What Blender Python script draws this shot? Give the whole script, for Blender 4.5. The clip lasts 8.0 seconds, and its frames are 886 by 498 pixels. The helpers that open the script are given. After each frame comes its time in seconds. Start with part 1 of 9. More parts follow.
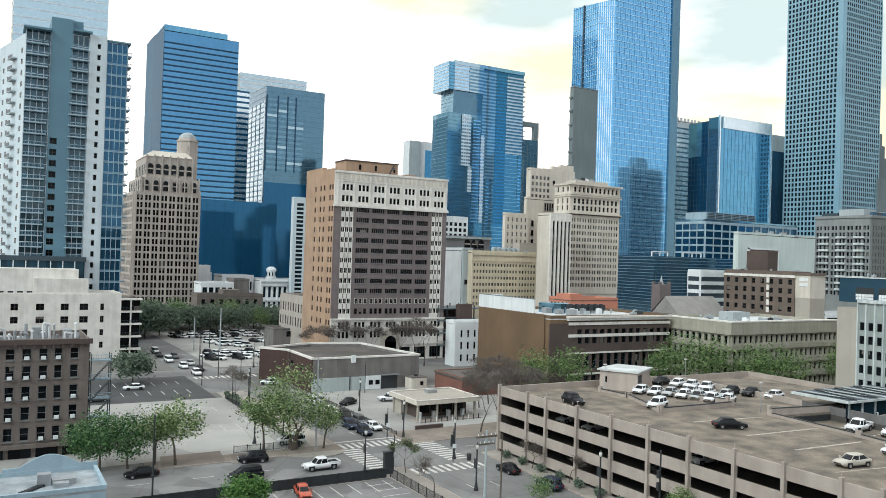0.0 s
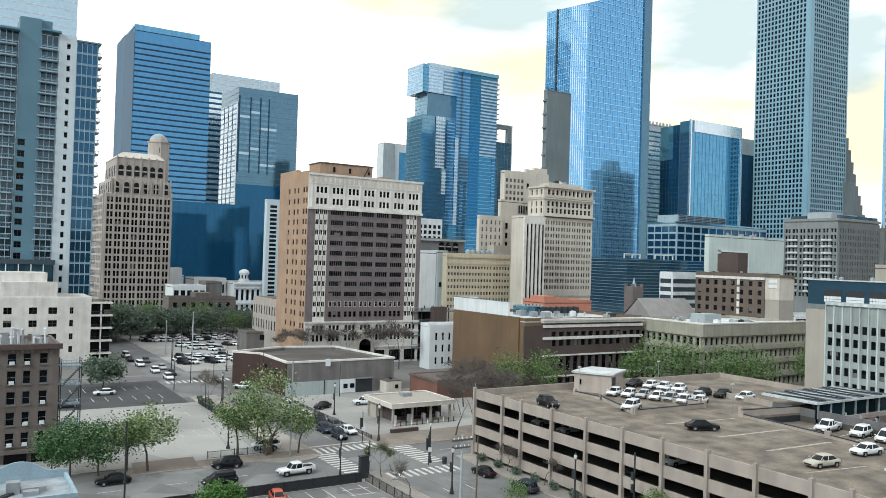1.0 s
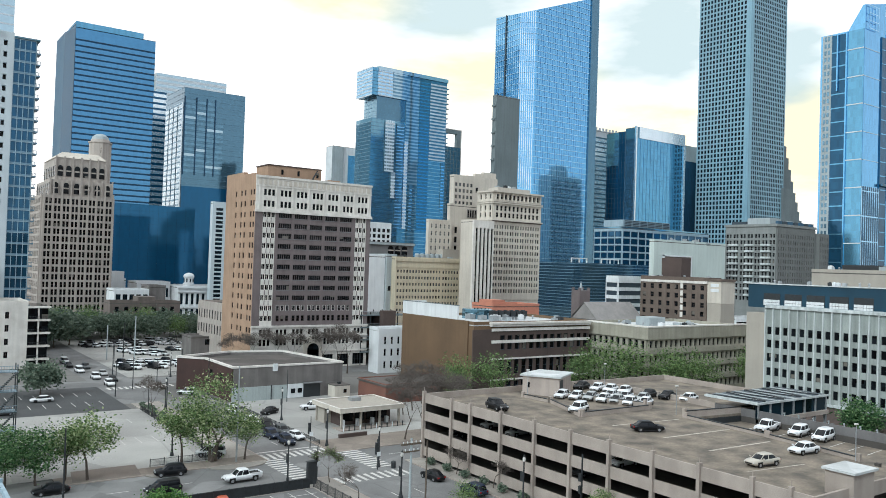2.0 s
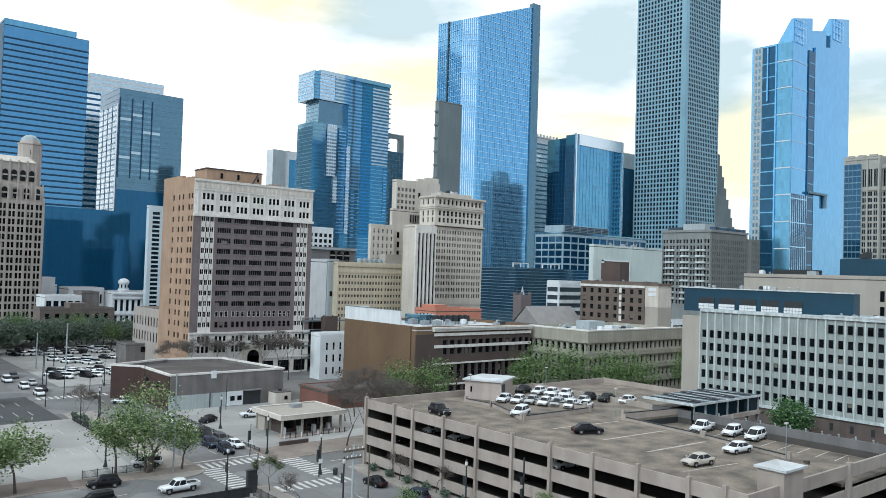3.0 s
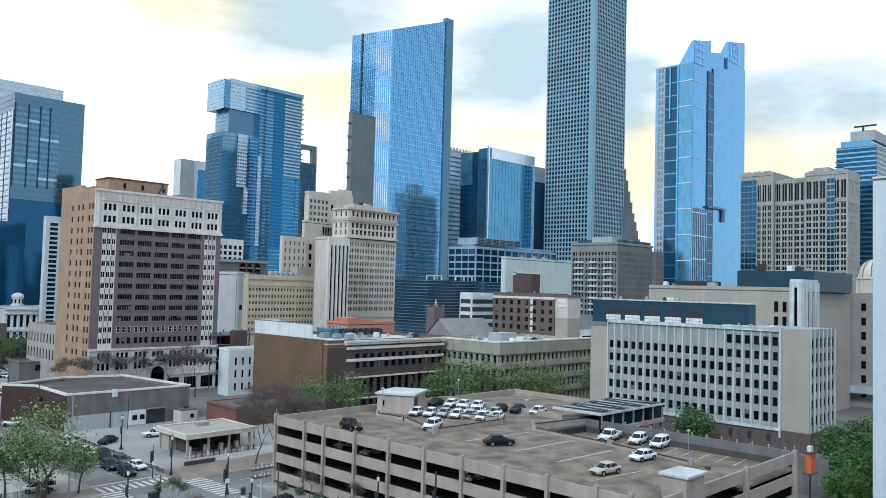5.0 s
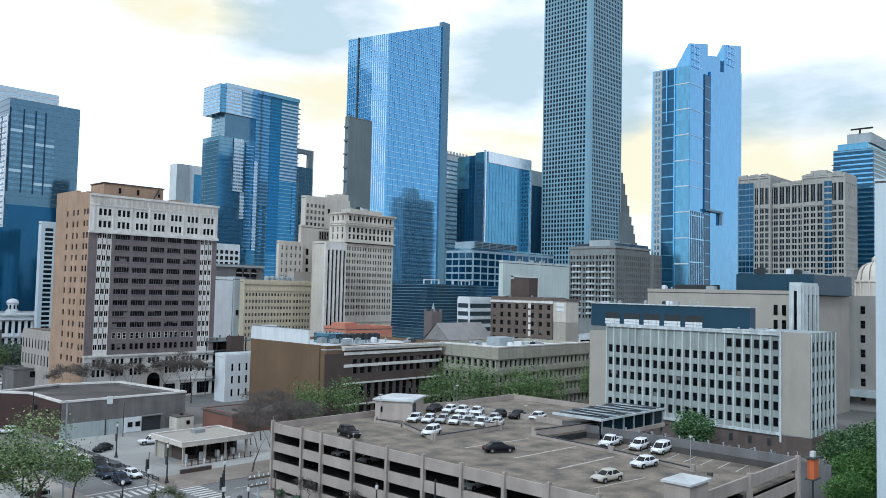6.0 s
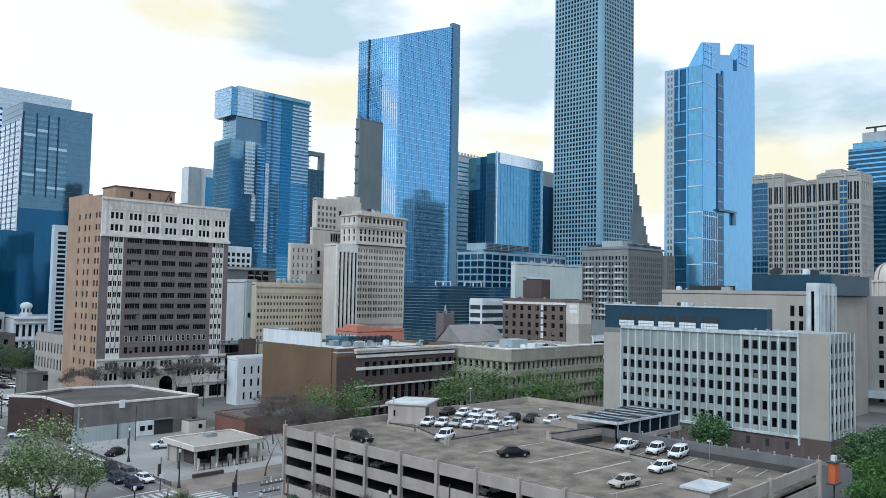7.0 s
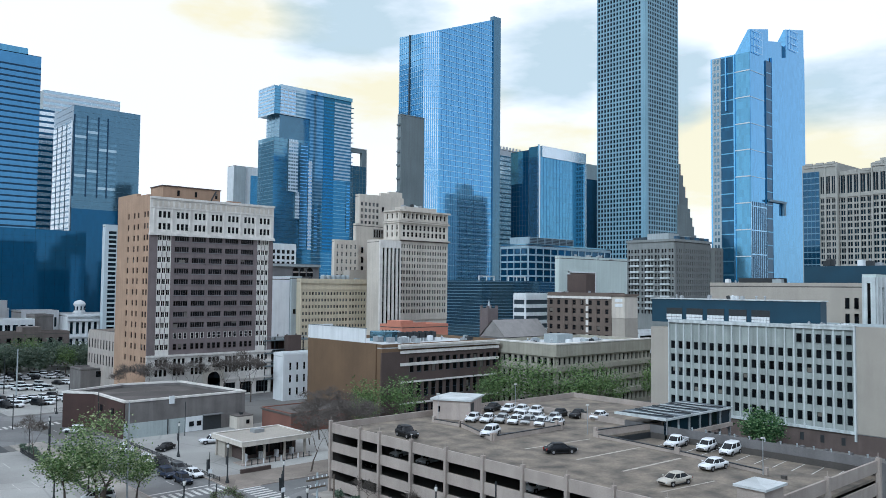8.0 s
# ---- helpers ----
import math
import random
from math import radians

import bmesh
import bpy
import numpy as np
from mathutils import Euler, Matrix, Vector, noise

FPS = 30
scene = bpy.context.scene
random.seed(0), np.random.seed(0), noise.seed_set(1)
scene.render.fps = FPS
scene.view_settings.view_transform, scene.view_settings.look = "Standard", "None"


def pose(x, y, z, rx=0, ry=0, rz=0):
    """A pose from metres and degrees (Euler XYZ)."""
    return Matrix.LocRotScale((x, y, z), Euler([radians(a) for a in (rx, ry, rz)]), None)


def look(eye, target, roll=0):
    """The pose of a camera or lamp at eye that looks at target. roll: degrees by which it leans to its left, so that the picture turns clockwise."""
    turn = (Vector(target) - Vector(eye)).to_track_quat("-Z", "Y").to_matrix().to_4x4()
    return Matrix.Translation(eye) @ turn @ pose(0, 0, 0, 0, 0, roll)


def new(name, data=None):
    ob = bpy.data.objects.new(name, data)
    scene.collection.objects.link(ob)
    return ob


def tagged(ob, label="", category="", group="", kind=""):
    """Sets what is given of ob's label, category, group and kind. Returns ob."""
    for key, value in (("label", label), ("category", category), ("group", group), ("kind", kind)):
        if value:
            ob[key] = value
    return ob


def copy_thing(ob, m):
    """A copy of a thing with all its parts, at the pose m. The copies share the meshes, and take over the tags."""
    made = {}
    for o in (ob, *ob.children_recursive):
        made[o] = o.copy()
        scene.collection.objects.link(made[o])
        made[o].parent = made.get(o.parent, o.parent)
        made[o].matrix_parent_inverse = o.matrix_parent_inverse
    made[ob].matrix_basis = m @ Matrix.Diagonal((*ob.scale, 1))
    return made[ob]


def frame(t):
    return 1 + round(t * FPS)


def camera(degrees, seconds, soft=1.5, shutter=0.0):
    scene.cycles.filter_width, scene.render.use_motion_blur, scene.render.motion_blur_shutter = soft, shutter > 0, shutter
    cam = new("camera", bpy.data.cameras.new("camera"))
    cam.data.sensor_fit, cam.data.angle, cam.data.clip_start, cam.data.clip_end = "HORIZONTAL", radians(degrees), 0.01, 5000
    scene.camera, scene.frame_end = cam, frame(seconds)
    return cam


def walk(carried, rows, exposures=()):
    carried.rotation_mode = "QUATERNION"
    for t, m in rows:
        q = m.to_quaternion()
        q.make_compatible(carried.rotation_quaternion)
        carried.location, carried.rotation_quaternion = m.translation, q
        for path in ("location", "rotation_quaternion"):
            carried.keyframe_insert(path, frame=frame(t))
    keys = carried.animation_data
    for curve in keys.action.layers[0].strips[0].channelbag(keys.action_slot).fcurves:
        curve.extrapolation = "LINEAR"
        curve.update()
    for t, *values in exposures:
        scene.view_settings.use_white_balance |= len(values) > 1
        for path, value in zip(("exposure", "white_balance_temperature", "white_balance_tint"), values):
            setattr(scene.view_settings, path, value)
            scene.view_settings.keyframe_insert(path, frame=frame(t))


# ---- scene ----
cam = camera(58.50, 8.0, soft=0.4)
ROWS = [
    (0.0, -0.003, -0.002, 32.998, -30.09, 0.62, -1.79),
    (0.5, -0.207, -0.107, 33.104, -30.77, 0.70, -1.76),
    (1.0, -0.278, 0.080, 33.244, -31.99, 0.82, -1.75),
    (1.5, -0.333, 0.188, 33.207, -33.72, 1.00, -1.82),
    (3.0, -0.333, 0.268, 33.156, -39.86, 1.72, -1.76),
    (3.5, -0.225, 0.207, 33.228, -41.86, 1.97, -1.66),
    (4.0, -0.102, 0.167, 33.287, -43.69, 2.25, -1.58),
    (4.5, -0.028, 0.198, 33.320, -45.11, 2.51, -1.54),
    (5.0, 0.168, 0.347, 33.322, -46.07, 2.77, -1.51),
    (6.5, 1.335, 2.029, 33.591, -46.26, 3.18, -1.24),
    (7.0, 1.716, 2.534, 33.662, -45.47, 3.14, -1.06),
    (7.5, 2.045, 2.950, 33.719, -44.16, 2.96, -0.80),
    (8.0, 2.330, 3.245, 33.723, -42.34, 2.73, -0.57),
]
walk(cam, [(t, pose(x, y, z, 90 + pitch, roll, yaw)) for t, x, y, z, yaw, pitch, roll in ROWS], [(0.0, -0.08, 5430.0, -4.0), (3.5, -0.24, 5030.0, -3.0), (8.0, -0.39, 4830.0, -1.0)])

# ---- sky and sun ----
SUN_FROM = (-420, -150, 330)      # a hazy afternoon sun stands behind the viewpoint
world = bpy.data.worlds.new("world")
scene.world = world
world.use_nodes = True
wn, wl = world.node_tree.nodes, world.node_tree.links
wn.clear()


def wplug(sock, v):
    if isinstance(v, bpy.types.NodeSocket):
        wl.new(v, sock)
    else:
        sock.default_value = v


def wmath(op, a, b=0.0, clamp=False):
    n = wn.new("ShaderNodeMath")
    n.operation, n.use_clamp = op, clamp
    wplug(n.inputs[0], a)
    wplug(n.inputs[1], b)
    return n.outputs[0]


def wmix(mode, fac, a, b):
    """Mixes two colours of the sky; fac, a and b are sockets or values."""
    n = wn.new("ShaderNodeMixRGB")
    n.blend_type = mode
    for sock, v in zip(n.inputs, (fac, a, b)):
        wplug(sock, v)
    return n.outputs[0]


def wnoise(scale, detail, stretch):
    mp = wn.new("ShaderNodeMapping")
    mp.inputs["Scale"].default_value = (1.0, 1.0, stretch)
    wl.new(w_co.outputs["Generated"], mp.inputs["Vector"])
    n = wn.new("ShaderNodeTexNoise")
    n.inputs["Scale"].default_value, n.inputs["Detail"].default_value, n.inputs["Roughness"].default_value = scale, detail, 0.55
    wl.new(mp.outputs["Vector"], n.inputs["Vector"])
    return n.outputs["Fac"]


w_sky = wn.new("ShaderNodeTexSky")
w_sky.sky_type = "NISHITA"
w_sky.sun_disc = False
w_sky.sun_elevation, w_sky.sun_rotation, w_sky.dust_density = radians(36.5), radians(250), 1.5
w_co = wn.new("ShaderNodeTexCoord")
w_sep = wn.new("ShaderNodeSeparateXYZ")
wl.new(w_co.outputs["Generated"], w_sep.inputs[0])
w_az = wmath("MULTIPLY", wmath("ARCTAN2", w_sep.outputs["X"], w_sep.outputs["Y"]), 57.296)
w_el = wmath("MULTIPLY", wmath("ARCSINE", w_sep.outputs["Z"]), 57.296)
w_n1, w_n2 = wnoise(4.0, 6.0, 3.0), wnoise(9.0, 5.0, 3.5)
w_rag = wmath("MULTIPLY", wmath("SUBTRACT", wmath("ADD", w_n1, wmath("MULTIPLY", w_n2, 0.5)), 0.75), 3.2)


def cloud_bank(spots):
    """Ragged soft banks of cloud: each (bearing, elevation, half width, half height) in degrees."""
    total = 0.0
    for az, el, wa, we in spots:
        u = wmath("POWER", wmath("ABSOLUTE", wmath("DIVIDE", wmath("SUBTRACT", w_az, az), wa)), 2.0)
        v = wmath("POWER", wmath("ABSOLUTE", wmath("DIVIDE", wmath("SUBTRACT", w_el, el), we)), 2.0)
        d = wmath("SUBTRACT", wmath("ADD", 1.15, w_rag), wmath("ADD", u, v), True)
        total = wmath("MAXIMUM", total, d)
    return total


# bright white overcast, blue-grey banks in it, and a yellow glow low under the banks
w_grey = cloud_bank([(36, 19.0, 7, 3.5), (50, 16.5, 5.5, 4.2), (58.5, 14.0, 3, 2.6), (70.5, 12.8, 8, 2.6), (-40, 24, 25, 8), (150, 30, 40, 12), (-110, 28, 40, 12), (20, 48, 40, 10)])
w_gold = cloud_bank([(38, 13.0, 9, 3.2), (49, 8.5, 6, 4.0), (66, 8.5, 17, 4.5), (28, 18.5, 6, 1.8), (-4, 13, 4, 6), (95, 9, 16, 5)])
w_far = wn.new("ShaderNodeMapRange")
w_far.inputs["From Min"].default_value, w_far.inputs["From Max"].default_value = 0.42, 0.62
wl.new(wnoise(1.6, 6.0, 2.4), w_far.inputs["Value"])
w_c0 = wmix("MIX", wmath("MULTIPLY", w_far.outputs["Result"], 0.25), (1.80, 1.47, 1.28, 1), (1.62, 1.36, 1.2, 1))
w_c1 = wmix("MIX", wmath("MULTIPLY", w_gold, 0.95), w_c0, (1.66, 1.22, 0.68, 1))
w_cloud = wmix("MIX", wmath("MULTIPLY", w_grey, 0.78), w_c1, (0.80, 0.83, 0.74, 1))
# the cloud thins behind the viewpoint, where clear sky shows through
w_thin = wn.new("ShaderNodeMapRange")
w_thin.inputs["From Min"].default_value, w_thin.inputs["From Max"].default_value = -0.5, 0.35
w_thin.inputs["To Min"].default_value, w_thin.inputs["To Max"].default_value = 0.60, 0.92
wl.new(w_sep.outputs["Y"], w_thin.inputs["Value"])
w_blue = wmix("MULTIPLY", 1.0, w_sky.outputs["Color"], (0.12, 0.12, 0.12, 1))
w_all = wmix("MIX", w_thin.outputs["Result"], w_blue, w_cloud)
w_bg = wn.new("ShaderNodeBackground")
w_bg.inputs["Strength"].default_value = 1.0
wl.new(w_all, w_bg.inputs["Color"])
w_out = wn.new("ShaderNodeOutputWorld")
wl.new(w_bg.outputs["Background"], w_out.inputs["Surface"])

sun = new("sun", bpy.data.lights.new("sun", "SUN"))
sun.data.energy, sun.data.angle, sun.data.color = 1.9, radians(14), (1.0, 0.93, 0.84)
sun.matrix_world = look(SUN_FROM, (0, 0, 0))



# ---- materials ----
def material(name, c1, c2=None, scale=0.4, rough=0.8, metal=0.0, spec=0.4, bump=0.25, fine=14.0, streak=0.0, patch=0.0):
    """A painted, stony or earthy surface: broad stains, fine grain, rain streaks, repair patches with cracks, small relief."""
    m = bpy.data.materials.new(name)
    m.use_nodes = True
    nt = m.node_tree
    n, l = nt.nodes, nt.links
    bsdf = n["Principled BSDF"]
    c2 = c2 or tuple(v * 0.78 for v in c1)
    co = n.new("ShaderNodeTexCoord")
    big = n.new("ShaderNodeTexNoise")
    big.inputs["Scale"].default_value = scale
    big.inputs["Detail"].default_value = 5
    l.new(co.outputs["Object"], big.inputs["Vector"])
    ramp = n.new("ShaderNodeValToRGB")
    ramp.color_ramp.elements[0].position, ramp.color_ramp.elements[1].position = 0.3, 0.72
    ramp.color_ramp.elements[0].color, ramp.color_ramp.elements[1].color = (*c2, 1), (*c1, 1)
    l.new(big.outputs["Fac"], ramp.inputs["Fac"])
    grain = n.new("ShaderNodeTexNoise")
    grain.inputs["Scale"].default_value = fine
    grain.inputs["Detail"].default_value = 3
    l.new(co.outputs["Object"], grain.inputs["Vector"])
    gm = n.new("ShaderNodeMixRGB")
    gm.blend_type = "OVERLAY"
    gm.inputs[0].default_value = 0.35
    l.new(ramp.outputs["Color"], gm.inputs[1])
    l.new(grain.outputs["Fac"], gm.inputs[2])
    last = gm.outputs["Color"]
    if streak:
        mp = n.new("ShaderNodeMapping")
        mp.inputs["Scale"].default_value = (0.9, 0.9, 0.05)
        st = n.new("ShaderNodeTexNoise")
        st.inputs["Scale"].default_value = 1.0
        st.inputs["Detail"].default_value = 4
        sr = n.new("ShaderNodeValToRGB")
        sr.color_ramp.elements[0].position, sr.color_ramp.elements[1].position = 0.35, 0.6
        sr.color_ramp.elements[0].color = (1 - streak, 1 - streak, 1 - streak, 1)
        l.new(co.outputs["Object"], mp.inputs["Vector"])
        l.new(mp.outputs["Vector"], st.inputs["Vector"])
        l.new(st.outputs["Fac"], sr.inputs["Fac"])
        sm = n.new("ShaderNodeMixRGB")
        sm.blend_type = "MULTIPLY"
        sm.inputs[0].default_value = 1.0
        l.new(last, sm.inputs[1])
        l.new(sr.outputs["Color"], sm.inputs[2])
        last = sm.outputs["Color"]
    if patch:
        # slabs and repairs of differing age, with dark cracks and joints between them
        for feature, lo, hi in (("F1", 1 - patch, 1 + patch * 0.4), ("DISTANCE_TO_EDGE", 0.78, 1.0)):
            vo = n.new("ShaderNodeTexVoronoi")
            vo.feature = feature
            vo.inputs["Scale"].default_value = scale * (0.9 if feature == "F1" else 0.7)
            warp = n.new("ShaderNodeMixRGB")
            warp.inputs[0].default_value = 0.12 if feature == "F1" else 0.02
            wn_ = n.new("ShaderNodeTexNoise")
            wn_.inputs["Scale"].default_value = 0.6
            l.new(co.outputs["Object"], wn_.inputs["Vector"])
            l.new(co.outputs["Object"], warp.inputs[1])
            l.new(wn_.outputs["Color"], warp.inputs[2])
            l.new(warp.outputs["Color"], vo.inputs["Vector"])
            mr = n.new("ShaderNodeMapRange")
            mr.inputs["To Min"].default_value, mr.inputs["To Max"].default_value = lo, hi
            if feature == "F1":
                sp = n.new("ShaderNodeSeparateXYZ")
                l.new(vo.outputs["Color"], sp.inputs[0])
                l.new(sp.outputs[0], mr.inputs["Value"])
            else:
                mr.inputs["From Max"].default_value = 0.012
                l.new(vo.outputs["Distance"], mr.inputs["Value"])
            pm = n.new("ShaderNodeMixRGB")
            pm.blend_type = "MULTIPLY"
            pm.inputs[0].default_value = 1.0
            l.new(last, pm.inputs[1])
            l.new(mr.outputs["Result"], pm.inputs[2])
            last = pm.outputs["Color"]
    l.new(last, bsdf.inputs["Base Color"])
    bp = n.new("ShaderNodeBump")
    bp.inputs["Strength"].default_value = bump
    bp.inputs["Distance"].default_value = 0.03
    l.new(grain.outputs["Fac"], bp.inputs["Height"])
    l.new(bp.outputs["Normal"], bsdf.inputs["Normal"])
    rr = n.new("ShaderNodeMapRange")
    rr.inputs["To Min"].default_value, rr.inputs["To Max"].default_value = rough - 0.1, min(1.0, rough + 0.1)
    l.new(big.outputs["Fac"], rr.inputs["Value"])
    l.new(rr.outputs["Result"], bsdf.inputs["Roughness"])
    bsdf.inputs["Metallic"].default_value = metal
    bsdf.inputs["Specular IOR Level"].default_value = spec
    return m


def glass_wall(name, tint, ior=2.2, rough=0.06, cell=(1.5, 1.5, 4.0), vary=0.5, wave=0.012, metal=0.0, blinds=0.0):
    """Coated architectural glass that mirrors the sky; each pane a little different in tilt and tint."""
    m = bpy.data.materials.new(name)
    m.use_nodes = True
    n, l = m.node_tree.nodes, m.node_tree.links
    bsdf = n["Principled BSDF"]
    geo = n.new("ShaderNodeNewGeometry")
    div = n.new("ShaderNodeVectorMath")
    div.operation = "DIVIDE"
    div.inputs[1].default_value = cell
    flo = n.new("ShaderNodeVectorMath")
    flo.operation = "FLOOR"
    l.new(geo.outputs["Position"], div.inputs[0])
    l.new(div.outputs[0], flo.inputs[0])
    wh = n.new("ShaderNodeTexWhiteNoise")
    l.new(flo.outputs[0], wh.inputs["Vector"])
    mp = n.new("ShaderNodeMapRange")
    mp.inputs["To Min"].default_value, mp.inputs["To Max"].default_value = 1 - vary, 1 + vary
    l.new(wh.outputs["Value"], mp.inputs["Value"])
    mul = n.new("ShaderNodeMixRGB")
    mul.blend_type = "MULTIPLY"
    mul.inputs[0].default_value = 1
    mul.inputs[1].default_value = (*tint, 1)
    l.new(mp.outputs["Result"], mul.inputs[2])
    tone = mul.outputs["Color"]
    if blinds:
        # behind some panes a pale blind is drawn
        gt = n.new("ShaderNodeMath")
        gt.operation = "LESS_THAN"
        gt.inputs[1].default_value = blinds
        spx = n.new("ShaderNodeSeparateXYZ")
        l.new(wh.outputs["Color"], spx.inputs[0])
        l.new(spx.outputs[1], gt.inputs[0])
        bl = n.new("ShaderNodeMixRGB")
        bl.inputs[2].default_value = (0.17, 0.16, 0.14, 1)
        l.new(gt.outputs[0], bl.inputs[0])
        l.new(tone, bl.inputs[1])
        tone = bl.outputs["Color"]
    l.new(tone, bsdf.inputs["Base Color"])
    cen = n.new("ShaderNodeVectorMath")
    cen.operation = "SUBTRACT"
    cen.inputs[1].default_value = (0.5, 0.5, 0.5)
    l.new(wh.outputs["Color"], cen.inputs[0])
    sc = n.new("ShaderNodeVectorMath")
    sc.operation = "SCALE"
    sc.inputs["Scale"].default_value = wave
    l.new(cen.outputs[0], sc.inputs[0])
    wob = n.new("ShaderNodeTexNoise")
    wob.inputs["Scale"].default_value = 0.09
    l.new(geo.outputs["Position"], wob.inputs["Vector"])
    wc = n.new("ShaderNodeVectorMath")
    wc.operation = "SUBTRACT"
    wc.inputs[1].default_value = (0.5, 0.5, 0.5)
    l.new(wob.outputs["Color"], wc.inputs[0])
    ws = n.new("ShaderNodeVectorMath")
    ws.operation = "SCALE"
    ws.inputs["Scale"].default_value = wave * 2.5
    l.new(wc.outputs[0], ws.inputs[0])
    ad = n.new("ShaderNodeVectorMath")
    l.new(geo.outputs["Normal"], ad.inputs[0])
    l.new(sc.outputs[0], ad.inputs[1])
    ad2 = n.new("ShaderNodeVectorMath")
    l.new(ad.outputs[0], ad2.inputs[0])
    l.new(ws.outputs[0], ad2.inputs[1])
    nn = n.new("ShaderNodeVectorMath")
    nn.operation = "NORMALIZE"
    l.new(ad2.outputs[0], nn.inputs[0])
    l.new(nn.outputs[0], bsdf.inputs["Normal"])
    bsdf.inputs["Roughness"].default_value = rough
    bsdf.inputs["IOR"].default_value = ior
    bsdf.inputs["Metallic"].default_value = metal
    return m


CONCRETE = material("concrete", (0.43, 0.375, 0.33), (0.33, 0.285, 0.25), scale=0.3, streak=0.1)
# the dimness inside the garage is put into this near-black concrete
INNER = material("shaded_inner_concrete", (0.09, 0.082, 0.075), (0.06, 0.055, 0.05), scale=0.3)
WORN = material("worn_pale_stripe", (0.60, 0.55, 0.48), (0.30, 0.27, 0.23), scale=0.9)
DECK = material("parking_deck", (0.285, 0.242, 0.188), (0.085, 0.075, 0.063), scale=0.3, streak=0.0, fine=3.0, patch=0.0)
ASPHALT = material("asphalt", (0.25, 0.25, 0.245), (0.165, 0.165, 0.165), scale=0.15, patch=0.25)
DARKLOT = material("dark_lot_asphalt", (0.085, 0.088, 0.09), (0.055, 0.057, 0.06), scale=0.12, patch=0.2)
APRON = material("brown_apron_paving", (0.23, 0.195, 0.165), (0.16, 0.135, 0.115), scale=0.3)
PAVE_B = material("brown_paving", (0.29, 0.25, 0.21), (0.20, 0.172, 0.146), scale=0.25, patch=0.2)
MAROON = material("dark_maroon_brick", (0.075, 0.042, 0.036), (0.05, 0.03, 0.026), scale=0.3, streak=0.1)
LOT = material("pale_lot_concrete", (0.44, 0.435, 0.41), (0.31, 0.305, 0.29), scale=0.07, patch=0.18)
PAVING = material("pavement_concrete", (0.40, 0.37, 0.33), (0.29, 0.27, 0.24), scale=0.2, patch=0.2)
GROUND = material("city_ground", (0.22, 0.21, 0.20), (0.14, 0.14, 0.13), scale=0.03, patch=0.25)
LINE = material("road_paint", (0.74, 0.73, 0.69), (0.46, 0.45, 0.43), scale=0.8)
ROOF_W = material("white_roof_membrane", (0.66, 0.68, 0.68), (0.48, 0.50, 0.50), scale=0.25, patch=0.15)
ROOF_G = material("grey_roof_felt", (0.15, 0.135, 0.125), (0.09, 0.082, 0.075), scale=0.15, patch=0.3)
BRICK_O = material("orange_brick", (0.455, 0.315, 0.215), (0.36, 0.245, 0.165), scale=0.15, streak=0.12)
BRICK_W = material("worn_brown_brick", (0.195, 0.165, 0.147), (0.14, 0.118, 0.105), scale=0.2, streak=0.15)
BRICK_T = material("tan_brown_brick", (0.19, 0.125, 0.072), (0.135, 0.09, 0.053), scale=0.1, streak=0.06)
BRICK_H = material("dark_hotel_brick", (0.17, 0.135, 0.112), (0.125, 0.10, 0.083), scale=0.2, streak=0.1)
BRICK_M = material("mauve_brown_brick", (0.215, 0.18, 0.178), (0.165, 0.138, 0.137), scale=0.25, streak=0.12)
PLINTH = material("dark_brown_plinth_brick", (0.145, 0.112, 0.10), (0.10, 0.078, 0.07), scale=0.25, streak=0.15)
BRICK_D = material("dark_brown_brick", (0.10, 0.075, 0.065), (0.075, 0.055, 0.05), scale=0.2)
BRICK_R = material("red_brick", (0.20, 0.095, 0.07), (0.145, 0.072, 0.055), scale=0.2)
TERRA = material("white_terracotta", (0.80, 0.77, 0.72), (0.64, 0.61, 0.56), scale=0.4, streak=0.12)
DECO = material("buff_deco_stone", (0.48, 0.43, 0.385), (0.38, 0.34, 0.305), scale=0.1, streak=0.15)
CREAM = material("cream_stone", (0.66, 0.61, 0.53), (0.54, 0.495, 0.43), scale=0.12, streak=0.12)
YELLOW = material("yellow_cream_stucco", (0.64, 0.57, 0.42), (0.53, 0.475, 0.355), scale=0.12, streak=0.12)
BEIGE = material("beige_precast", (0.325, 0.31, 0.285), (0.255, 0.243, 0.225), scale=0.12, streak=0.08)
OLIVE = material("olive_grey_concrete", (0.40, 0.38, 0.31), (0.31, 0.295, 0.24), scale=0.2, streak=0.15)
TAUPE = material("taupe_stucco", (0.225, 0.21, 0.20), (0.155, 0.145, 0.138), scale=0.3, streak=0.2)
WHITEW = material("white_painted_wall", (0.80, 0.82, 0.83), (0.68, 0.70, 0.71), scale=0.2, streak=0.1)
WORNW = material("worn_white_stucco", (0.66, 0.70, 0.70), (0.53, 0.565, 0.565), scale=0.35, streak=0.3)
PRECAST = material("weathered_white_precast", (0.385, 0.42, 0.40), (0.29, 0.32, 0.305), scale=0.25, streak=0.25)
PIERW = material("pale_blue_white_render", (0.60, 0.67, 0.71), (0.52, 0.585, 0.625), scale=0.1, streak=0.06)
# patched white shop roof, its bluish shade put into the grey
ROOF_B = material("shade_blue_roof", (0.42, 0.46, 0.49), (0.25, 0.28, 0.30), scale=0.5, patch=0.2)
GREYW = material("grey_wall", (0.19, 0.185, 0.185), (0.135, 0.13, 0.13), scale=0.15, streak=0.15)
MINT = material("pale_mint_render", (0.60, 0.67, 0.64), (0.51, 0.575, 0.55), scale=0.1, streak=0.08)
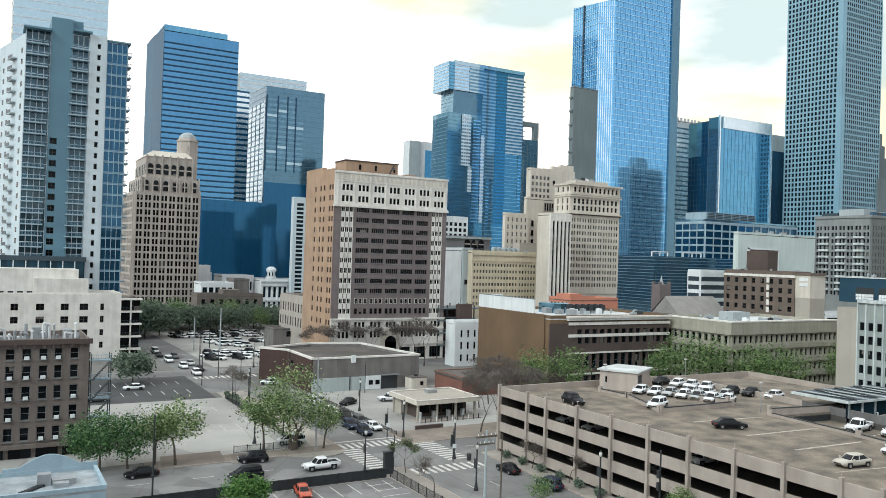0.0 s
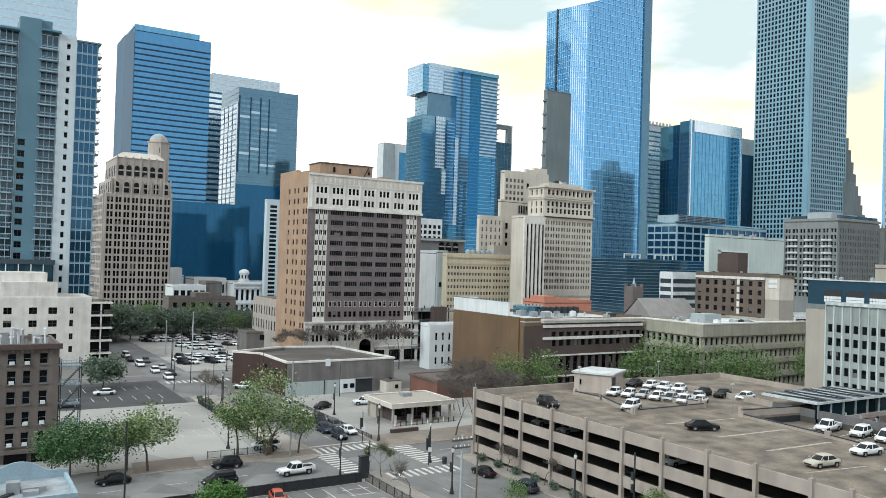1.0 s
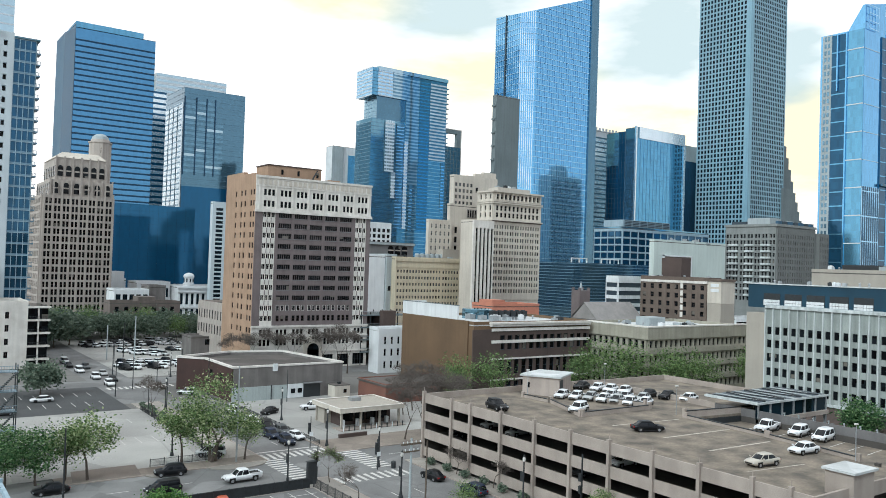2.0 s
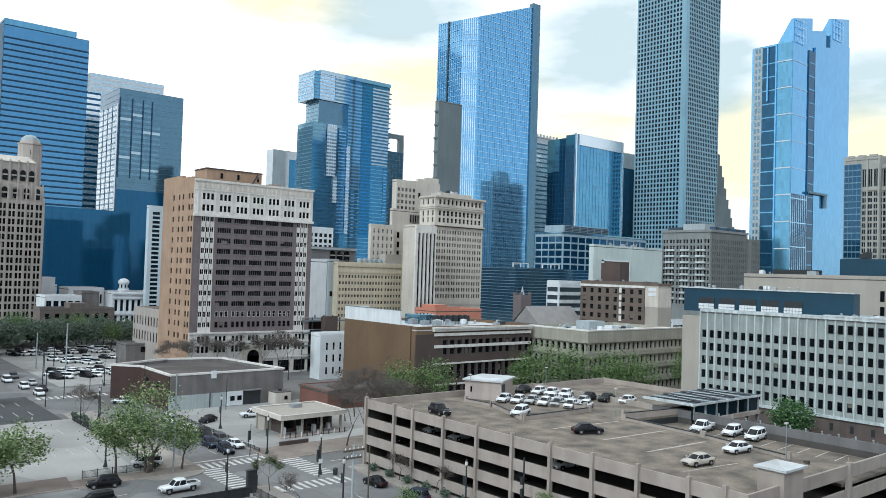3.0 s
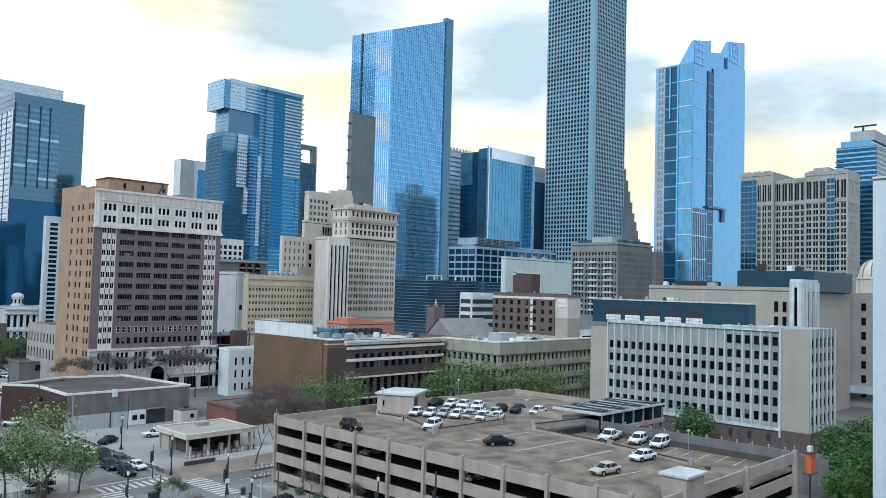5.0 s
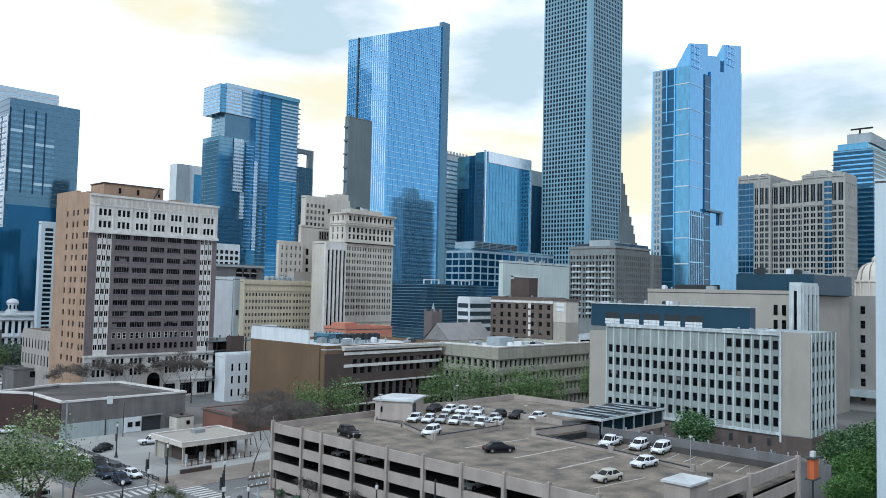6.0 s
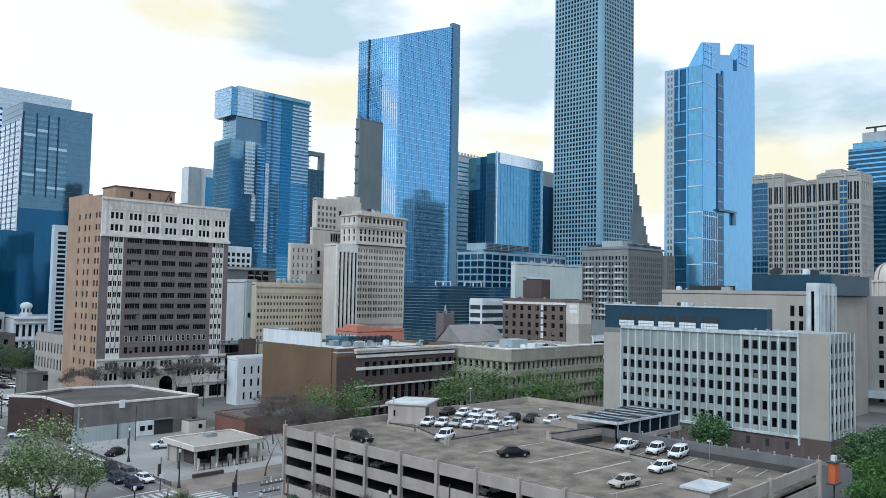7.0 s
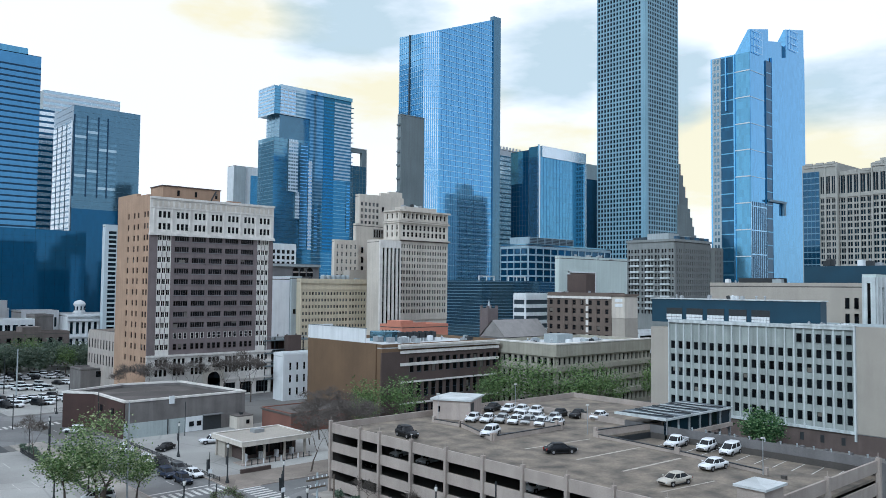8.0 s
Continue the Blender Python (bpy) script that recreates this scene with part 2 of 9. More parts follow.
TANR = material("tan_render", (0.43, 0.395, 0.34), (0.37, 0.34, 0.295), scale=0.15, streak=0.06)
PALEGREY = material("pale_grey_concrete", (0.43, 0.475, 0.49), (0.35, 0.385, 0.40), scale=0.1, streak=0.12)
DBLUE = material("dark_blue_panel", (0.045, 0.105, 0.175), (0.035, 0.085, 0.145), scale=0.05, rough=0.35)
NAVY = material("navy_metal_panel", (0.015, 0.056, 0.095), (0.011, 0.042, 0.072), scale=0.2, rough=0.45)
TEALP = material("slate_blue_panel", (0.135, 0.24, 0.31), (0.105, 0.19, 0.25), scale=0.08, rough=0.6)
PAINTB = material("pale_painted_base", (0.47, 0.52, 0.51), (0.38, 0.42, 0.42), scale=0.25, streak=0.2)
BLUEW = material("pale_blue_painted_wall", (0.38, 0.48, 0.55), (0.31, 0.40, 0.465), scale=0.2, streak=0.15)
GRANITE = material("grey_blue_granite", (0.27, 0.42, 0.51), (0.225, 0.35, 0.43), scale=0.05, rough=0.5)
GREYGR = material("warm_grey_precast", (0.22, 0.22, 0.225), (0.165, 0.165, 0.17), scale=0.1, streak=0.1)
MOUSE = material("mouse_grey_brick", (0.19, 0.20, 0.195), (0.145, 0.152, 0.148), scale=0.1, streak=0.1)
SLATEP = material("slate_grey_precast", (0.27, 0.285, 0.28), (0.21, 0.222, 0.218), scale=0.12, streak=0.1)
GREYD = material("dark_grey_concrete", (0.19, 0.225, 0.235), (0.15, 0.18, 0.19), scale=0.06, streak=0.1)
SIGNO = material("orange_sign_paint", (0.62, 0.17, 0.06), (0.54, 0.145, 0.05), scale=0.4)
ORANGE = material("orange_painted_wall", (0.56, 0.24, 0.16), (0.47, 0.20, 0.135), scale=0.3)
RUST = material("weathered_dark_iron", (0.07, 0.085, 0.09), (0.045, 0.05, 0.05), scale=1.5, rough=0.7)
STEEL = material("dark_painted_steel", (0.035, 0.04, 0.045), (0.025, 0.028, 0.03), scale=2.0, rough=0.5)
GALV = material("galvanised_metal", (0.48, 0.50, 0.52), (0.36, 0.38, 0.40), scale=1.2, rough=0.45, metal=0.6)
WOODP = material("weathered_wooden_pole", (0.15, 0.12, 0.09), (0.09, 0.075, 0.06), scale=1.0)
MULLION = material("blue_grey_mullion", (0.20, 0.30, 0.39), (0.15, 0.235, 0.31), scale=0.1, rough=0.4, metal=0.3)
MULL_W = material("white_mullion", (0.66, 0.70, 0.74), (0.56, 0.6, 0.64), scale=0.1, rough=0.5)
MULL_D = material("dark_mullion", (0.05, 0.07, 0.09), (0.035, 0.05, 0.065), scale=0.1, rough=0.4)
SPAN_B = glass_wall("blue_spandrel_glass", (0.105, 0.265, 0.47), ior=1.7, metal=0.7, vary=0.05)
ROOFRED = material("grey_church_slate", (0.33, 0.31, 0.30), (0.25, 0.24, 0.23), scale=0.3)

PANE = glass_wall("window_pane", (0.006, 0.008, 0.010), ior=1.24, rough=0.14, cell=(1.9, 1.9, 1.7), vary=0.8, blinds=0.035)
PANE_P = glass_wall("pale_curtained_pane", (0.085, 0.088, 0.09), ior=1.3, rough=0.12, cell=(1.6, 1.6, 1.7), vary=0.85, blinds=0.3)
PANE_B = glass_wall("dark_blue_window", (0.008, 0.018, 0.028), ior=1.25, rough=0.1, cell=(3.0, 3.0, 4.0), vary=0.5)
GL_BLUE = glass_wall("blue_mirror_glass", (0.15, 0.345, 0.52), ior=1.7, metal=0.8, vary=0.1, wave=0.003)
GL_SKY = glass_wall("sky_blue_mirror_glass", (0.205, 0.44, 0.70), ior=1.7, metal=0.9, vary=0.05, wave=0.003)
GL_SKY_L = glass_wall("pale_sky_glass_line", (0.48, 0.70, 0.90), ior=1.7, metal=0.8, rough=0.2, vary=0.1)
GL_NIGHT = glass_wall("night_blue_glass", (0.010, 0.045, 0.10), ior=1.5, metal=0.5, vary=0.15)
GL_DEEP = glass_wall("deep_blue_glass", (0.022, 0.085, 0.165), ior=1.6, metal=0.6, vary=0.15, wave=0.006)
GL_POD = glass_wall("ink_blue_glass", (0.020, 0.105, 0.225), ior=1.6, metal=0.6, vary=0.05, wave=0.004)
GL_BALC = glass_wall("balcony_door_glass", (0.035, 0.075, 0.105), ior=1.55, metal=0.35, vary=0.3)
GL_TEAL = glass_wall("teal_grey_glass", (0.185, 0.325, 0.415), ior=1.7, metal=0.75, vary=0.08, wave=0.005)
GL_SLATE = glass_wall("slate_mirror_glass", (0.15, 0.27, 0.37), ior=1.7, metal=0.7, vary=0.15, wave=0.005)
GL_DUSK = glass_wall("dusk_blue_glass", (0.115, 0.21, 0.29), ior=1.7, metal=0.75, vary=0.06, wave=0.004)
GL_WHITE = glass_wall("pale_mirror_panel", (0.80, 0.86, 0.90), ior=1.6, metal=0.85, rough=0.25, vary=0.05)
TOWERB = material("pale_tower_precast", (0.41, 0.40, 0.365), (0.33, 0.325, 0.295), scale=0.12, streak=0.06)
GL_GREY = glass_wall("grey_glass", (0.45, 0.58, 0.66), ior=1.7, metal=0.7, vary=0.04, wave=0.003)


# ---- mesh building ----
class Shape:
    """Collects boxes, prisms and quads for one mesh."""

    def __init__(self):
        self.v, self.f, self.m = [], [], []

    def face(self, pts, mi=0):
        k = len(self.v)
        self.v += [tuple(p) for p in pts]
        self.f.append(tuple(range(k, k + len(pts))))
        self.m.append(mi)

    def box(self, x0, y0, z0, x1, y1, z1, mi=0):
        k = len(self.v)
        self.v += [(x0, y0, z0), (x1, y0, z0), (x1, y1, z0), (x0, y1, z0), (x0, y0, z1), (x1, y0, z1), (x1, y1, z1), (x0, y1, z1)]
        for q in ((0, 3, 2, 1), (4, 5, 6, 7), (0, 1, 5, 4), (1, 2, 6, 5), (2, 3, 7, 6), (3, 0, 4, 7)):
            self.f.append(tuple(k + i for i in q))
            self.m.append(mi)

    def prism(self, outline, z0, z1, mi=0):
        """An upright prism over an outline of (x, y), counter-clockwise."""
        k, n = len(self.v), len(outline)
        self.v += [(x, y, z0) for x, y in outline] + [(x, y, z1) for x, y in outline]
        self.f += [tuple(k + i for i in reversed(range(n))), tuple(k + n + i for i in range(n))]
        self.m += [mi, mi]
        for i in range(n):
            j = (i + 1) % n
            self.f.append((k + i, k + j, k + n + j, k + n + i))
            self.m.append(mi)

    def tube(self, a, b, r0, r1, sides=8, mi=0):
        a, b = Vector(a), Vector(b)
        d = (b - a).normalized()
        s = d.orthogonal().normalized()
        w = d.cross(s)
        k = len(self.v)
        for p, r in ((a, r0), (b, r1)):
            for i in range(sides):
                t = 2 * math.pi * i / sides
                self.v.append(tuple(p + (s * math.cos(t) + w * math.sin(t)) * r))
        for i in range(sides):
            j = (i + 1) % sides
            self.f.append((k + i, k + j, k + sides + j, k + sides + i))
            self.m.append(mi)
        self.f += [tuple(k + i for i in reversed(range(sides))), tuple(k + sides + i for i in range(sides))]
        self.m += [mi, mi]

    def lathe(self, cx, cy, profile, sides=16, mi=0):
        k = len(self.v)
        for r, z in profile:
            for i in range(sides):
                t = 2 * math.pi * i / sides
                self.v.append((cx + r * math.cos(t), cy + r * math.sin(t), z))
        for p in range(len(profile) - 1):
            for i in range(sides):
                j = (i + 1) % sides
                self.f.append((k + p * sides + i, k + p * sides + j, k + (p + 1) * sides + j, k + (p + 1) * sides + i))
                self.m.append(mi)

    def mesh(self, name, mats):
        me = bpy.data.meshes.new(name)
        me.from_pydata(self.v, [], self.f)
        for mt in mats:
            me.materials.append(mt)
        if len(mats) > 1:
            me.polygons.foreach_set("material_index", self.m)
        me.update()
        return me


def part(name, shape, mats, parent, label=""):
    """One mesh object under a thing or a part; the shape's coordinates are the world's."""
    mats = mats if isinstance(mats, (list, tuple)) else [mats]
    ob = new(name, shape.mesh(name, mats) if isinstance(shape, Shape) else shape)
    if parent:
        ob.parent = parent
        ob.matrix_parent_inverse = base_of(parent).inverted()
    if label:
        tagged(ob, label)
    return ob




def base_of(ob):
    m = Matrix.Identity(4)
    while ob:
        m = ob.matrix_basis @ m if not ob.parent else ob.matrix_parent_inverse @ ob.matrix_basis @ m
        ob = ob.parent
    return m


def thing(name, label, category, at, group="", kind=""):
    e = new(name)
    e.location = at
    e.empty_display_size = 0.5
    return tagged(e, label, category, group, kind)


WINDOWS = {}


def window_mesh(w, h, lights, glass, frame_mat, rail=True):
    """A recessed window that faces -y: frame, glazing bars and pane, centred on the origin."""
    key = (round(w, 2), round(h, 2), lights, glass.name, frame_mat.name, rail)
    if key not in WINDOWS:
        s = Shape()
        t = min(0.09, w * 0.08)
        us, zs = [-w / 2], [-h / 2, -h / 2 + t, -0.03, 0.03, h / 2 - t, h / 2] if rail else [-h / 2, -h / 2 + t, h / 2 - t, h / 2]
        for i in range(lights):
            ua, ub = -w / 2 + w * i / lights, -w / 2 + w * (i + 1) / lights
            us += [ua + (t if i == 0 else t * 0.6), ub - (t if i == lights - 1 else t * 0.6)]
        us.append(w / 2)
        nz = len(zs)
        s.v += [(u, -0.12, z) for u in us for z in zs]
        for i in range(len(us) - 1):
            for j in range(nz - 1):
                q = [i * nz + j, (i + 1) * nz + j, (i + 1) * nz + j + 1, i * nz + j + 1]
                if i % 2 and j % 2:
                    k = len(s.v)
                    s.v += [(s.v[m][0], -0.06, s.v[m][2]) for m in q]
                    s.f.append((k, k + 1, k + 2, k + 3))
                    s.m.append(1)
                    for e in range(4):
                        s.f.append((q[e], q[(e + 1) % 4], k + (e + 1) % 4, k + e))
                        s.m.append(0)
                else:
                    s.f.append(tuple(q))
                    s.m.append(0)
        rim = [0, (len(us) - 1) * nz, len(us) * nz - 1, nz - 1]
        k = len(s.v)
        s.v += [(s.v[m][0], 0.0, s.v[m][2]) for m in rim]
        for e in range(4):
            s.f.append((rim[(e + 1) % 4], rim[e], k + e, k + (e + 1) % 4))
            s.m.append(0)
        WINDOWS[key] = s.mesh("window", [frame_mat, glass])
    return WINDOWS[key]


def even(u0, u1, n, frac, edge=0.0):
    """n openings, evenly spread between u0 and u1, each frac of its bay wide."""
    b = (u1 - u0 - 2 * edge) / n
    return [(u0 + edge + b * (i + 0.5 - frac / 2), u0 + edge + b * (i + 0.5 + frac / 2)) for i in range(n)]


def facade(owner, shape, side, plane, u0, u1, z0, z1, cols, rows, depth=0.35, mi=0, glass=None, frame_mat=None, lights=1, skip=(), back=None, proud=0.0, rail=True):
    """A wall with real openings, standing depth proud of a plane: side 'x' faces -x and runs along y, side 'y' faces -y and runs
    along x. Piers stand between the columns of openings, spandrels between the rows. With glass, each opening gets a window."""
    def slab(ua, ub, za, zb, d):
        if ub - ua < 1e-3 or zb - za < 1e-3:
            return
        if side == "x":
            shape.box(plane - d - proud, ua, za, plane, ub, zb, mi)
        else:
            shape.box(ua, plane - d - proud, za, ub, plane, zb, mi)
    edges = [u0] + [e for c in cols for e in c] + [u1]
    for i in range(0, len(edges), 2):
        slab(edges[i], edges[i + 1], z0, z1, depth)
    levels = [z0] + [e for r in rows for e in r] + [z1]
    for ua, ub in cols:
        for i in range(0, len(levels), 2):
            slab(ua, ub, levels[i], levels[i + 1], depth - 0.02)
    if back is not None:
        s = Shape()
        if side == "x":
            s.box(plane - 0.06, u0 + 0.05, z0 + 0.05, plane - 0.01, u1 - 0.05, z1 - 0.05)
        else:
            s.box(u0 + 0.05, plane - 0.06, z0 + 0.05, u1 - 0.05, plane - 0.01, z1 - 0.05)
        part("glazing", s, back, owner)
    if glass is not None:
        for ci, (ua, ub) in enumerate(cols):
            for ri, (za, zb) in enumerate(rows):
                if (ci, ri) in skip:
                    continue
                w = new("window", window_mesh(ub - ua, zb - za, lights, glass, frame_mat or STEEL, rail))
                w.parent = owner
                w.matrix_parent_inverse = base_of(owner).inverted()
                u, z = (ua + ub) / 2, (za + zb) / 2
                w.matrix_basis = pose(plane - 0.02, u, z, 0, 0, -90) if side == "x" else pose(u, plane - 0.02, z)


def roof_on(owner, x0, y0, x1, y1, z, mat, parapet=0.9, t=0.35, wall=None):
    """A flat roof with a raised parapet round it."""
    s = Shape()
    s.box(x0, y0, z - 0.3, x1, y1, z)
    part("roof", s, mat, owner)
    if parapet:
        p = Shape()
        p.box(x0 - 0.05, y0 - 0.05, z, x1 + 0.05, y0 + t, z + parapet)
        p.box(x0 - 0.05, y1 - t, z, x1 + 0.05, y1 + 0.05, z + parapet)
        p.box(x0 - 0.05, y0 + t, z, x0 + t, y1 - t, z + parapet)
        p.box(x1 - t, y0 + t, z, x1 + 0.05, y1 - t, z + parapet)
        part("parapet", p, wall or mat, owner)


def roof_units(owner, x0, y0, x1, y1, z, n, seed, big=2.2):
    """Rooftop plant: vents, ducts and condenser boxes of several sizes, each on its own feet."""
    rr = random.Random(seed)
    for _ in range(n):
        x, y = rr.uniform(x0, x1), rr.uniform(y0, y1)
        w, d, h = rr.uniform(0.6, big), rr.uniform(0.6, big), rr.uniform(0.6, big * 0.8)
        s = Shape()
        kind = rr.random()
        if kind < 0.25:
            s.tube((x, y, z), (x, y, z + h), 0.22, 0.22, 8)
            s.tube((x, y, z + h), (x, y, z + h + 0.25), 0.4, 0.1, 8)
            part("vent_pipe", s, GALV, owner)
        else:
            s.box(x - w / 2, y - d / 2, z + 0.12, x + w / 2, y + d / 2, z + h)
            s.box(x - w / 2 + 0.1, y - d / 2 + 0.1, z, x - w / 2 + 0.25, y + d / 2 - 0.1, z + 0.12)
            s.box(x + w / 2 - 0.25, y - d / 2 + 0.1, z, x + w / 2 - 0.1, y + d / 2 - 0.1, z + 0.12)
            s.lathe(x, y, [(min(w, d) * 0.36, z + h), (min(w, d) * 0.36, z + h + 0.12), (0.02, z + h + 0.13)], 10)
            part("roof_unit", s, rr.choice((GALV, GALV, PALEGREY, STEEL, WHITEW)), owner)


def block(name, label, x0, y0, x1, y1, z1, wall, category="building", z0=0.0, roof=None, parapet=0.9, group=""):
    """A building's body with its roof; facades are hung on its -x and -y sides afterwards."""
    b = thing(name, label, category, ((x0 + x1) / 2, (y0 + y1) / 2, z0), group)
    s = Shape()
    s.box(x0, y0, z0, x1, y1, z1 - 0.3)
    part("body", s, wall, b)
    roof_on(b, x0, y0, x1, y1, z1, roof or ROOF_G, parapet, wall=wall)
    return b


def curtain(owner, side, plane, u0, u1, z0, z1, floor, bay, glass, bars, band=0.0, band_mat=None, bar=0.16, vert=True, out=0.18):
    """A glass curtain wall: sheet of panes, mullions and floor lines proud of it, and spandrel bands."""
    g = Shape()
    if side == "x":
        g.box(plane - 0.12, u0, z0, plane - 0.02, u1, z1)
    else:
        g.box(u0, plane - 0.12, z0, u1, plane - 0.02, z1)
    part("glazing", g, glass, owner)
    s = Shape()

    def bit(ua, ub, za, zb, d):
        if side == "x":
            s.box(plane - 0.12 - d, ua, za, plane - 0.12, ub, zb)
        else:
            s.box(ua, plane - 0.12 - d, za, ub, plane - 0.12, zb)
    n = max(1, round((u1 - u0) / bay))
    if vert:
        for i in range(n + 1):
            u = u0 + (u1 - u0) * i / n
            bit(u - bar / 2, u + bar / 2, z0, z1, out)
    k = max(1, round((z1 - z0) / floor))
    for i in range(k + 1):
        z = z0 + (z1 - z0) * i / k
        bit(u0, u1, z - bar / 2, z + bar / 2, out * 0.8)
    tagged(part("mullions", s, bars, owner), kind="stuff")
    if band:
        for i in range(k):
            s = Shape()
            z = z0 + (z1 - z0) * i / k
            bit(u0 + 0.05, u1 - 0.05, z + bar / 2, z + band, out * 0.5)
            part("spandrel_band", s, band_mat, owner)


# ---- ground, streets and lots ----
def sheet(name, label, x0, y0, x1, y1, z, mat, category="ground", thick=None):
    s = Shape()
    s.box(x0, y0, (z - thick) if thick else 0.0, x1, y1, z)
    return tagged(part(name, s, mat, None), label, category, "", "structure")


g = Shape()
g.face([(-4500, -4500, 0), (4500, -4500, 0), (4500, 4500, 0), (-4500, 4500, 0)])
tagged(part("ground", g, GROUND, None), "flat grey city ground reaching the horizon", "ground", "", "structure")
sheet("road_cross", "worn grey asphalt cross street", -400, 109.5, 900, 123.5, 0.02, ASPHALT, "road")
sheet("road_north", "worn grey asphalt street running north", 53.5, 123.5, 66.0, 185, 0.02, ASPHALT, "road")
sheet("road_south", "grey asphalt street beside the parking garage", 57.5, -300, 74.0, 109.5, 0.02, ASPHALT, "road")
sheet("road_north_wide", "wide grey asphalt street further north", 46.0, 185, 57.0, 900, 0.02, ASPHALT, "road")
sheet("road_far", "grey asphalt street behind the low building", -400, 211.5, 900, 222.5, 0.024, ASPHALT, "road")
sheet("road_east", "grey asphalt street behind the parking garage", 122, -300, 137, 108, 0.022, ASPHALT, "road")
sheet("pavement_garage", "concrete pavement along the garage", 74.0, -100, 77.5, 113, 0.16, PAVING, "pavement")
sheet("pavement_bank", "brown-tan paved verge round the drive-through forecourt", 66.0, 123.5, 122, 132.6, 0.16, PAVE_B, "pavement")
sheet("forecourt", "pale concrete forecourt with oil stains", 66.0, 132.6, 122, 177.0, 0.14, LOT, "forecourt")
sheet("pavement_island", "concrete pavement at the lot's street corner", 22, 123.5, 53.5, 127.6, 0.16, PAVE_B, "pavement")
sheet("pavement_west", "concrete pavement along the open lot", 47.5, 127.6, 53.5, 185, 0.16, PAVING, "pavement")
sheet("parking_lot_open", "pale empty concrete parking lot", -20, 127.6, 47.5, 178, 0.12, LOT, "parking lot")
sheet("parking_lot_dark", "dark asphalt parking lot with white bays", -20, 178, 46.0, 211.5, 0.10, DARKLOT, "parking lot")
sheet("parking_lot_far", "crowded far parking lot", 57.0, 225, 91.5, 270, 0.05, LOT, "parking lot")
sheet("parking_lot_rear", "crowded rear parking lot", 57.0, 270, 112, 330, 0.05, LOT, "parking lot")
sheet("parking_lot_near", "near asphalt parking lot with white bays", -60, 60, 53.0, 105.2, 0.10, ASPHALT, "parking lot")
sheet("pavement_near", "concrete pavement outside the fenced lot", -60, 105.2, 57.5, 109.5, 0.16, PAVING, "pavement")
sheet("pavement_near_side", "concrete pavement beside the fenced lot", 53.0, 40, 57.5, 105.2, 0.16, PAVING, "pavement")


# ---- parking garage ----
GX0, GX1, GY0, GY1, GZ = 77.5, 119.0, 43.0, 113.0, 10.1
LEVEL = 3.0


